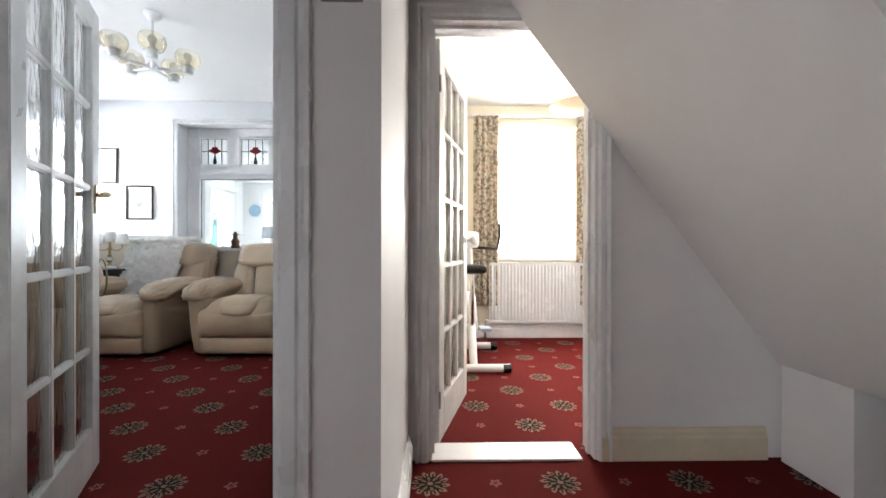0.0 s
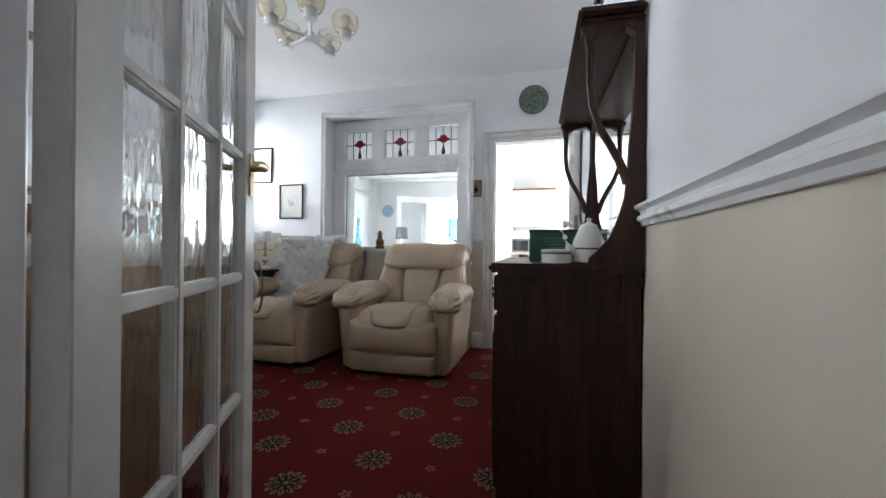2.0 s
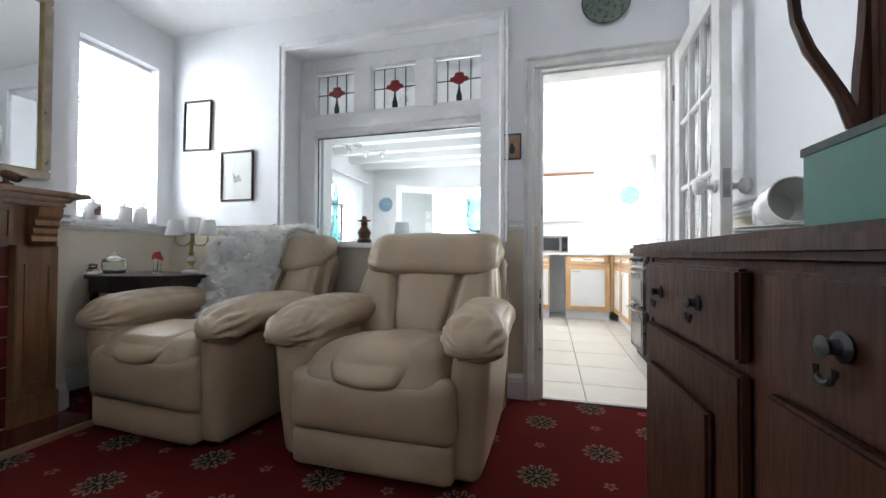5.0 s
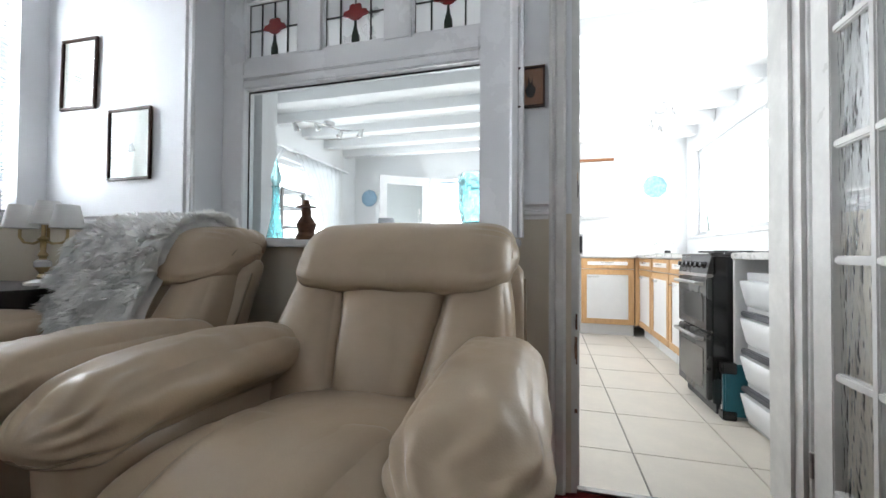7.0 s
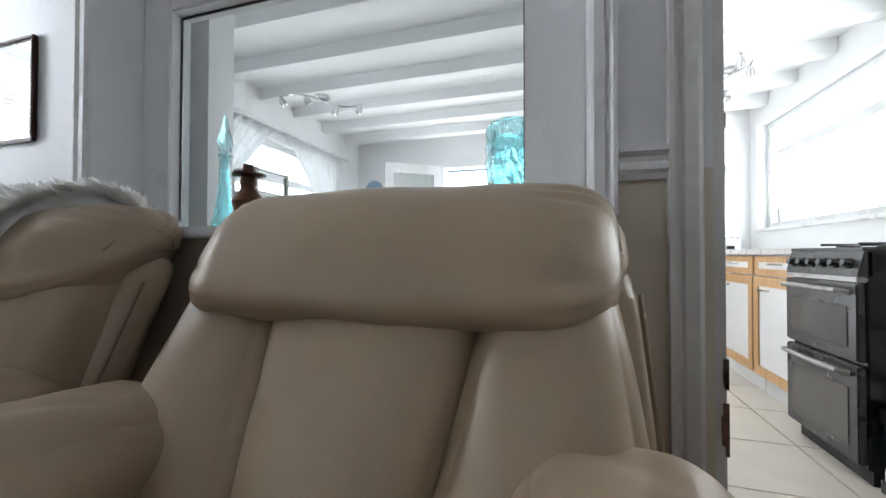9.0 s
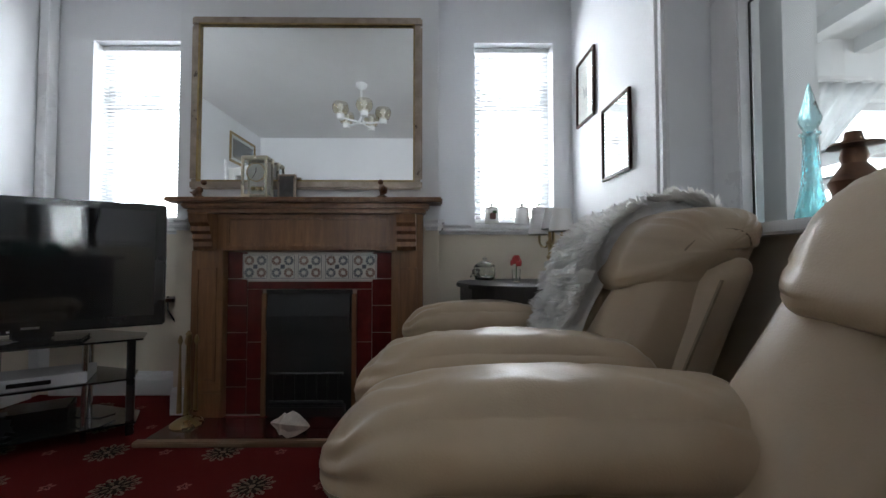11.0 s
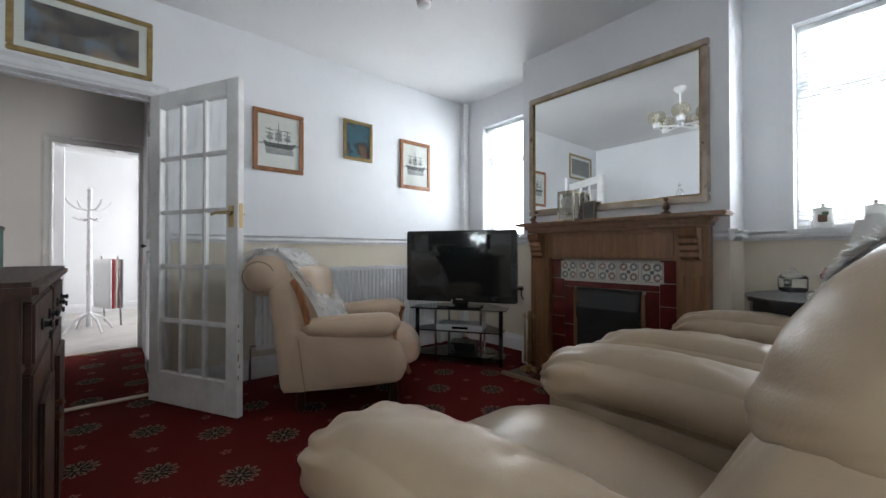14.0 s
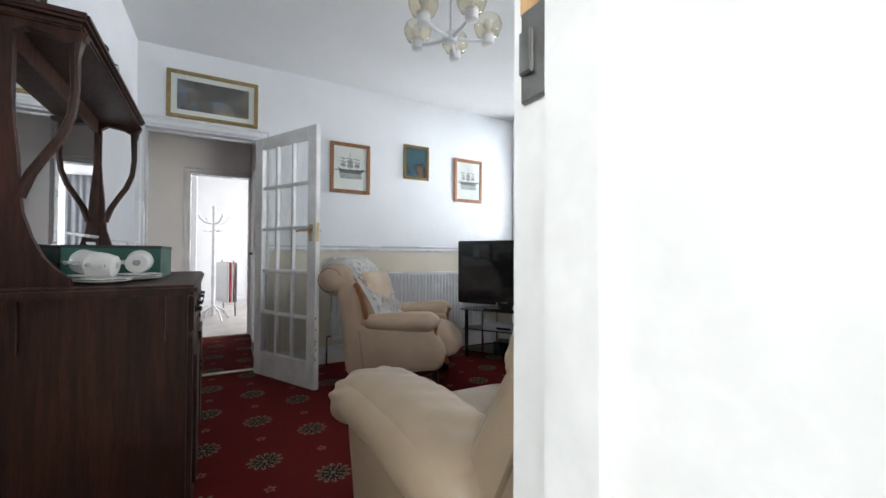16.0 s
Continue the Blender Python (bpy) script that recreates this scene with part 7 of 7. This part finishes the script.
part("cord", tube([(-0.10, -0.16, 0.03), (-0.185, -0.17, -0.02), (-0.19, -0.17, -0.12), (-0.185, -0.16, -0.24)], 0.003, 6), BLACK, cl)
bx = thing("teal_case", "small teal plastic case with black corners on the floor", "tool case", -0.07, 5.47, 0)
part("case", box(0, 0.14, -0.05, 0.0, 0.02, 0.30), TEAL, bx, bevel=0.008)
part("clasp", box(-0.008, 0.06, -0.056, 0.003, 0.25, 0.31), BLACK, bx, bevel=0.004)
part("clasp", box(-0.008, 0.06, -0.056, 0.003, 0.0, 0.05), BLACK, bx, bevel=0.004)
part("strap", box(-0.004, 0.002, -0.035, -0.015, 0.05, 0.25), CHROME, bx)
wc = thing("wall_cabinet", "white wall cabinet with a dark cornice rail", "wall cabinet", -0.55, 8.245, 1.36)
part("body", box(-0.44, 0.30, -0.30, 0, 0, 0.66), WHITEP, wc)
for a, b in ((-0.438, -0.072), (-0.068, 0.298)):
    part("cabinet_door", box(a, b, -0.32, -0.301, 0.004, 0.656), WHITEP, wc, bevel=0.003)
part("cornice", box(-0.45, 0.31, -0.335, 0, 0.661, 0.69), TEAK, wc, bevel=0.004)
mw = thing("microwave", "silver microwave oven with a dark window on the worktop", "microwave", -0.83, 8.05, 0.905)
part("case", box(-0.16, 0.24, -0.17, 0.16, 0, 0.24), STEEL, mw, bevel=0.004)
part("door_glass", box(-0.14, 0.12, -0.1725, -0.1705, 0.03, 0.21), DARKGL, mw)
part("control_panel", box(0.15, 0.23, -0.1725, -0.1705, 0.02, 0.22), BLACK, mw)
sl2 = thing("slow_cooker", "white slow cooker with a glass lid on the worktop", "slow cooker", 0.30, 7.95, 0.905)
part("pot", lathe([(0.09, 0), (0.115, 0.02), (0.12, 0.11), (0.125, 0.115)], 24), WHITEP, sl2, smooth=True)
part("lid", lathe([(0.124, 0.117), (0.10, 0.14), (0.02, 0.155), (0.02, 0.175), (0.001, 0.178)], 24), CLEAR, sl2, smooth=True, shadow=False)
part("dial", box(-0.03, 0.03, -0.122, -0.112, 0.02, 0.05), BLACK, sl2)


def wall_dish(name, x, y, z, r, mat, label, axis):
    p = thing(name, label, "plate", x, y, z)
    part("dish", moved(lathe([(0.001, 0.010), (r * 0.55, 0.010), (r * 0.7, 0.016), (r, 0.024), (r * 1.01, 0.020), (r * 0.6, 0.003), (0.001, 0.002)], 28), axis), WHITEP, p, smooth=True)
    part("rim_pattern", moved(lathe([(r * 0.72, 0.0185), (r * 0.95, 0.0245), (r * 0.95, 0.025), (r * 0.72, 0.019)], 28, wave=9, amp=0.03), axis), mat, p, "blue patterned rim")
    part("centre", moved(lathe([(r * 0.4, 0.0105), (r * 0.4, 0.011), (0.001, 0.011)], 16, wave=5, amp=0.15), axis), mat, p, "blue centre motif")


BLUEP = plain("pale_blue_glaze", (0.22, 0.38, 0.52), 0.25, var=0.3, big=30)
RX = Matrix.Rotation(radians(90), 4, "X")
wall_dish("wall_plate", 0.27, 8.248, 1.74, 0.14, BLUEP, "pale blue and white plate on the kitchen wall", RX)
wall_dish("wall_plate", -3.55, 8.248, 1.72, 0.13, BLUEP, "pale blue and white plate on the end wall", RX)


def spot_rail(name, x, y, z, rz, n=4):
    s = thing(name, "chrome curved spotlight bar on the ceiling", "spotlight", x, y, z, rz)
    part("ceiling_plate", lathe([(0.06, 0), (0.06, -0.02), (0.02, -0.03)], 18), CHROME, s, smooth=True)
    pts = [(0.36 * k / 8, 0.10 * math.sin(k / 8 * math.pi), -0.04) for k in range(-8, 9)]
    part("bar", tube(pts, 0.008, 8), CHROME, s, smooth=True)
    part("stem", tube([(0, 0, -0.02), (0, 0, -0.045)], 0.010, 8), CHROME, s)
    for k in (-0.34, -0.13, 0.13, 0.34)[:n]:
        yb = 0.10 * math.sin(k / 0.36 * math.pi)
        part("spot_head", moved(lathe([(0.012, 0.0), (0.022, -0.02), (0.032, -0.075), (0.028, -0.075), (0.001, -0.05)], 14), Matrix.Translation((k, yb, -0.05)) @ Matrix.Rotation(radians(25 if k > 0 else -30), 4, "Y")), CHROME, s, "small chrome spot", smooth=True)
    return s


spot_rail("spotlight_bar", 0.03, 7.0, 2.258, 75)
spot_rail("spotlight_bar", -3.2, 6.55, 2.258, 30)

# ---------------------------------------------------------------- garden room
vz = 0.942
va = thing("tall_glass_bottle", "tall turquoise glass genie bottle with a pointed stopper", "glass bottle", -2.485, 4.86, vz)
part("bottle", lathe([(0.045, 0), (0.05, 0.012), (0.044, 0.05), (0.034, 0.10), (0.026, 0.16), (0.021, 0.26), (0.020, 0.31), (0.027, 0.318), (0.027, 0.325), (0.018, 0.325), (0.017, 0.26), (0.022, 0.16), (0.036, 0.06), (0.04, 0.015)], 20, wave=8, amp=0.05), TURQ, va, smooth=True, shadow=False)
part("stopper", lathe([(0.016, 0.326), (0.020, 0.335), (0.030, 0.362), (0.030, 0.375), (0.018, 0.42), (0.006, 0.475), (0.001, 0.49)], 18), TURQ, va, smooth=True, shadow=False)
vb2 = thing("glass_lamp", "large turquoise bubble glass lamp on the shelf", "glass lamp", -1.335, 4.88, vz)
part("foot", lathe([(0.05, 0), (0.052, 0.01), (0.02, 0.03), (0.018, 0.09)], 20), CHROME, vb2, smooth=True)
part("glass", lathe([(0.06 + 0.026 * math.sin(min(1, k / 9) * math.pi * 0.62) + 0.005 * abs(math.sin(k * 1.05)), 0.09 + k * 0.0165) for k in range(16)] + [(0.070, 0.335), (0.078, 0.25), (0.078, 0.17), (0.056, 0.10)], 40, wave=10, amp=0.045), TURQ, vb2, smooth=True, shadow=False)
part("rings", lathe([(0.053, 0.09), (0.06, 0.10), (0.053, 0.105)], 20), CHROME, vb2, smooth=True)


def drape(name, label, axis, at, a0, a1, z0, z1, folds, amp, mat, gather_to=None, cat="curtain"):
    c = thing(name, label, cat, 0, 0, 0)
    bm = bmesh.new()
    nu, nz = folds * 8, 16
    g = []
    for i in range(nu + 1):
        col = []
        for k in range(nz + 1):
            v = k / nz
            u = i / nu
            a = a0 + (a1 - a0) * u
            if gather_to is not None:
                wst = math.sin(min(1, v * 1.6) * math.pi / 2)
                a = a + (gather_to + (a - gather_to) * 0.35 - a) * wst * (0.0 if v < 0.02 else 1)
            off = amp * math.sin(u * folds * 2 * math.pi + 1.2 * noise.noise(Vector((u * 4, v * 2, a0)))) * (0.6 + 0.4 * v)
            z = z1 + (z0 - z1) * v
            col.append(bm.verts.new((at + off, a, z) if axis == "x" else (a, at + off, z)))
        g.append(col)
    for i in range(nu):
        for k in range(nz):
            bm.faces.new((g[i][k], g[i + 1][k], g[i + 1][k + 1], g[i][k + 1]))
    o = part("cloth", bm, mat, c, smooth="all")
    sm_ = o.modifiers.new("thickness", "SOLIDIFY")
    sm_.thickness = 0.003
    return c


drape("voile_curtain", "sheer white curtain drawn to one side", "x", -3.74, 5.62, 6.6, 0.5, 2.03, 9, 0.022, VOILE, 5.75)
drape("voile_curtain", "sheer white curtain drawn to one side", "x", -3.74, 6.75, 7.75, 0.5, 2.03, 9, 0.022, VOILE, 7.65)
cr = thing("curtain_rail", "white curtain rail above the garden room window", "curtain rail", -3.76, 6.7, 2.04)
part("rail", box(-0.035, 0.03, -1.35, 1.25, 0, 0.035), GLOSS, cr, bevel=0.006)
sh = thing("shelf_unit", "grey metal open shelf unit with glass shelves", "shelf unit", -3.25, 5.75, 0)
for x in (-0.25, 0.22):
    for y in (-0.14, 0.14):
        part("post", box(x - 0.012, x + 0.012, y - 0.012, y + 0.012, 0, 1.42), STEEL, sh)
for z in (0.5, 0.85, 1.10, 1.26, 1.40):
    part("shelf", box(-0.26, 0.23, -0.15, 0.15, z, z + 0.014), plain("grey_shelf", (0.35, 0.37, 0.39), 0.4), sh)
gl2 = thing("table_lamp", "grey fabric lamp on a low cabinet", "table lamp", -2.96, 7.5, 1.0)
part("shade", lathe([(0.12, 0.13), (0.10, 0.34), (0.098, 0.34), (0.118, 0.13)], 20), GREYM, gl2, smooth=True)
part("stem", lathe([(0.06, 0), (0.06, 0.015), (0.012, 0.03), (0.012, 0.2)], 14), CHROME, gl2, smooth=True)
lc = thing("low_cabinet", "white low cabinet in the garden room", "cabinet", -2.96, 7.5, 0)
part("body", box(-0.35, 0.35, -0.22, 0.22, 0.02, 0.98), WHITEP, lc, bevel=0.004)
part("top", box(-0.37, 0.37, -0.24, 0.24, 0.98, 1.0), PINE, lc, bevel=0.004)
for x in (-0.18, 0.18):
    part("cabinet_door", box(x - 0.165, x + 0.165, -0.234, -0.221, 0.06, 0.95), GLOSS, lc, bevel=0.004)
gdoor = tagged(new("door_garden"), "open white garden room door with a glazed top", "door", "", "structure")
gdoor.matrix_basis = pose(-2.63, 8.22, 0, 0, 0, -145)
for q in ((0, 0.10, 0.0, 1.97), (0.60, 0.70, 0.0, 1.97), (0.10, 0.60, 1.85, 1.97), (0.10, 0.60, 0.0, 1.0)):
    part("door_rail", box(q[0], q[1], -0.02, 0.02, q[2] + 0.005, q[3]), GLOSS, gdoor, bevel=0.003)
part("pane", box(0.098, 0.602, -0.003, 0.003, 1.0, 1.85), CLEAR, gdoor, shadow=False)

# ---------------------------------------------------------------- dining room
drape("floral_curtain", "brown and cream floral curtain beside the window", "y", 4.13, 0.60, 0.86, 0.35, 2.33, 4, 0.022, FLORAL)
drape("floral_curtain", "brown and cream floral curtain beside the window", "y", 4.13, 1.68, 2.10, 0.35, 2.33, 6, 0.022, FLORAL)
tr = thing("curtain_track", "white curtain track over the dining room window", "curtain track", 1.35, 4.16, 2.33)
part("rail", box(-0.85, 0.85, -0.02, 0.03, 0, 0.025), GLOSS, tr, bevel=0.004)
fz = thing("chest_freezer", "white chest freezer standing in the dining room", "freezer", 1.83, 3.69, 0)
part("body", box(0, 0.56, -0.37, 0.37, 0.02, 0.80), ENAMEL, fz, bevel=0.012)
part("lid", box(-0.012, 0.56, -0.375, 0.375, 0.803, 0.86), ENAMEL, fz, bevel=0.014)
part("vent", box(-0.004, 0.002, -0.33, -0.22, 0.09, 0.14), plain("grey_vent", (0.4, 0.4, 0.4), 0.5), fz)
pl2 = thing("pendant_light", "cream glass dish pendant light", "pendant light", 1.33, 3.2, 2.459)
part("rose", lathe([(0.05, -0.001), (0.05, -0.02), (0.012, -0.035)], 18), WHITEP, pl2, smooth=True)
part("flex", tube([(0, 0, -0.03), (0, 0, -0.30)], 0.004, 6), WHITEP, pl2)
part("holder", lathe([(0.014, -0.30), (0.018, -0.31), (0.018, -0.35), (0.012, -0.36)], 12), BRONZE, pl2, smooth=True)
part("dish_shade", lathe([(0.20, -0.36), (0.14, -0.405), (0.06, -0.425), (0.001, -0.428), (0.001, -0.422), (0.06, -0.419), (0.14, -0.399), (0.198, -0.355)], 30), plain("cream_glass_shade", (0.72, 0.64, 0.46), 0.25), pl2, smooth=True)
bk = thing("exercise_bike", "white exercise bike with a black handlebar", "exercise bike", 0.50, 3.35, 0, 90)
part("frame", tube([(0.34, 0, 0.05), (0.30, 0, 0.35), (0.22, 0, 0.70), (0.20, 0, 0.98)], [0.035, 0.05, 0.045, 0.03], 12), WHITEP, bk, smooth=True)
part("frame", tube([(-0.30, 0, 0.05), (-0.10, 0, 0.30), (0.28, 0, 0.32)], [0.03, 0.035, 0.05], 12), WHITEP, bk, smooth=True)
for x in (-0.32, 0.36):
    f_ = part("foot_bar", tube([(x, -0.24, 0.04), (x, 0.24, 0.04)], 0.03, 12), WHITEP, bk, smooth=True)
    for y in (-0.25, 0.25):
        part("rubber_foot", tube([(x, y - 0.03, 0.037), (x, y + 0.03, 0.037)], 0.036, 12), BLACK, f_, smooth=True)
part("flywheel_cover", moved(lathe([(0.19, -0.05), (0.21, -0.03), (0.21, 0.03), (0.19, 0.05)], 28), Matrix.Translation((0.16, 0, 0.36)) @ RX), WHITEP, bk, smooth=True)
part("console", soft(0.16, 0.27, -0.09, 0.09, 0.95, 1.10, 0.03, 5, rough=0), WHITEP, bk, smooth="all")
part("handlebar", tube([(0.20, 0.0, 0.96), (0.20, -0.16, 0.95), (0.10, -0.24, 0.94), (0.02, -0.25, 1.05), (0.04, -0.25, 1.16)], 0.014, 10), BLACK, bk, "black foam handlebar", smooth=True)
part("handlebar", tube([(0.20, 0.0, 0.96), (0.20, 0.16, 0.95), (0.10, 0.24, 0.94), (0.02, 0.25, 1.05), (0.04, 0.25, 1.16)], 0.014, 10), BLACK, bk, "black foam handlebar", smooth=True)
part("seat_post", tube([(-0.10, 0, 0.30), (-0.16, 0, 0.76)], 0.02, 10), CHROME, bk, smooth=True)
part("saddle", soft(-0.30, -0.02, -0.11, 0.11, 0.75, 0.82, 0.035, 6, rough=0, warp=lambda p, s: Vector((p.x, p.y * (0.55 - 0.45 * s.x), p.z))), BLACK, bk, smooth="all")
for s in (-1, 1):
    part("pedal", box(0.10, 0.22, s * 0.15 - 0.045, s * 0.15 + 0.045, 0.36 + s * 0.14, 0.39 + s * 0.14), plain("pale_blue_plastic", (0.35, 0.42, 0.5), 0.4), bk, bevel=0.006)
    part("crank", tube([(0.16, s * 0.075, 0.36), (0.16, s * 0.085, 0.375 + s * 0.14), (0.16, s * 0.12, 0.375 + s * 0.14)], 0.010, 8), CHROME, bk)

# ---------------------------------------------------------------- hall and front room
ht = thing("picture_rail_hook", "small dark metal hook on the pillar", "hook", 0.0, 0.952, 1.49)
part("plate", box(-0.045, 0.045, -0.004, 0.0, 0, 0.012), STEEL, ht)
cs = thing("coat_stand", "white painted coat stand with curved hooks", "coat stand", -0.53, -2.05, 0)
part("pole", lathe([(0.03, 0.06), (0.022, 0.3), (0.026, 0.9), (0.02, 1.5), (0.022, 1.66), (0.03, 1.70), (0.001, 1.74)], 14), GLOSS, cs, smooth=True)
for i in range(4):
    a = i * math.pi / 2 + 0.5
    c_, s_ = math.cos(a), math.sin(a)
    part("hook", tube([(0.02 * c_, 0.02 * s_, 1.46), (0.12 * c_, 0.12 * s_, 1.46), (0.20 * c_, 0.20 * s_, 1.52), (0.23 * c_, 0.23 * s_, 1.58)], 0.011, 8), GLOSS, cs, smooth=True)
    part("hook", tube([(0.02 * c_, 0.02 * s_, 1.36), (0.10 * c_, 0.10 * s_, 1.33), (0.16 * c_, 0.16 * s_, 1.36)], 0.010, 8), GLOSS, cs, smooth=True)
    part("leg", tube([(0.02 * c_, 0.02 * s_, 0.22), (0.16 * c_, 0.16 * s_, 0.14), (0.25 * c_, 0.25 * s_, 0.004)], 0.014, 8), GLOSS, cs, smooth=True)
drape("grey_curtain", "plain grey curtain in the front room", "y", -3.9, -1.55, -1.18, 0.02, 2.3, 4, 0.02, GREYM)
ib = thing("clothes_rack", "folded rack with red and white cloths", "clothes rack", -0.62, -2.5, 0, 20)
for i, mm in enumerate((GREYM, REDI, PAPER, REDF, WHITEP)):
    part("cloth", soft(-0.16 + i * 0.03, -0.135 + i * 0.03, -0.25, 0.25, 0.22, 0.86, 0.012, 5, rough=0.006), mm, ib, smooth="all")
for y in (-0.24, 0.24):
    part("leg", tube([(-0.14, y, 0), (-0.1, y, 0.9)], 0.010, 8), STEEL, ib)

# ---------------------------------------------------------------- kitchen floor tiles
random.seed(11)
tiles = tagged(thing("floor_tiles", "pale ceramic floor tiles with dark joints", "floor tiles"), kind="structure")
base_me = None
T = 0.45
for i in range(-9, 4):
    for j in range(9):
        x, y = -0.62 + i * T, 4.565 + 0.34 + (j - 1) * T
        xa, xb = max(x, -3.79), min(x + T, 0.61)
        ya, yb = max(y, 4.5655), min(y + T, 8.245)
        if xb - xa < 0.03 or yb - ya < 0.03:
            continue
        fullt = abs(xb - xa - T) < 1e-6 and abs(yb - ya - T) < 1e-6
        if fullt and base_me:
            o = new("tile", base_me)
            o.parent, o.location = tiles, (xa, ya, 0)
            continue
        o = part("tile", box(0.003, xb - xa - 0.003, 0.003, yb - ya - 0.003, -0.0118, -0.0008), FLOORT, tiles, bevel=0.0015)
        o.location = (xa, ya, 0)
        if fullt:
            base_me = o.data
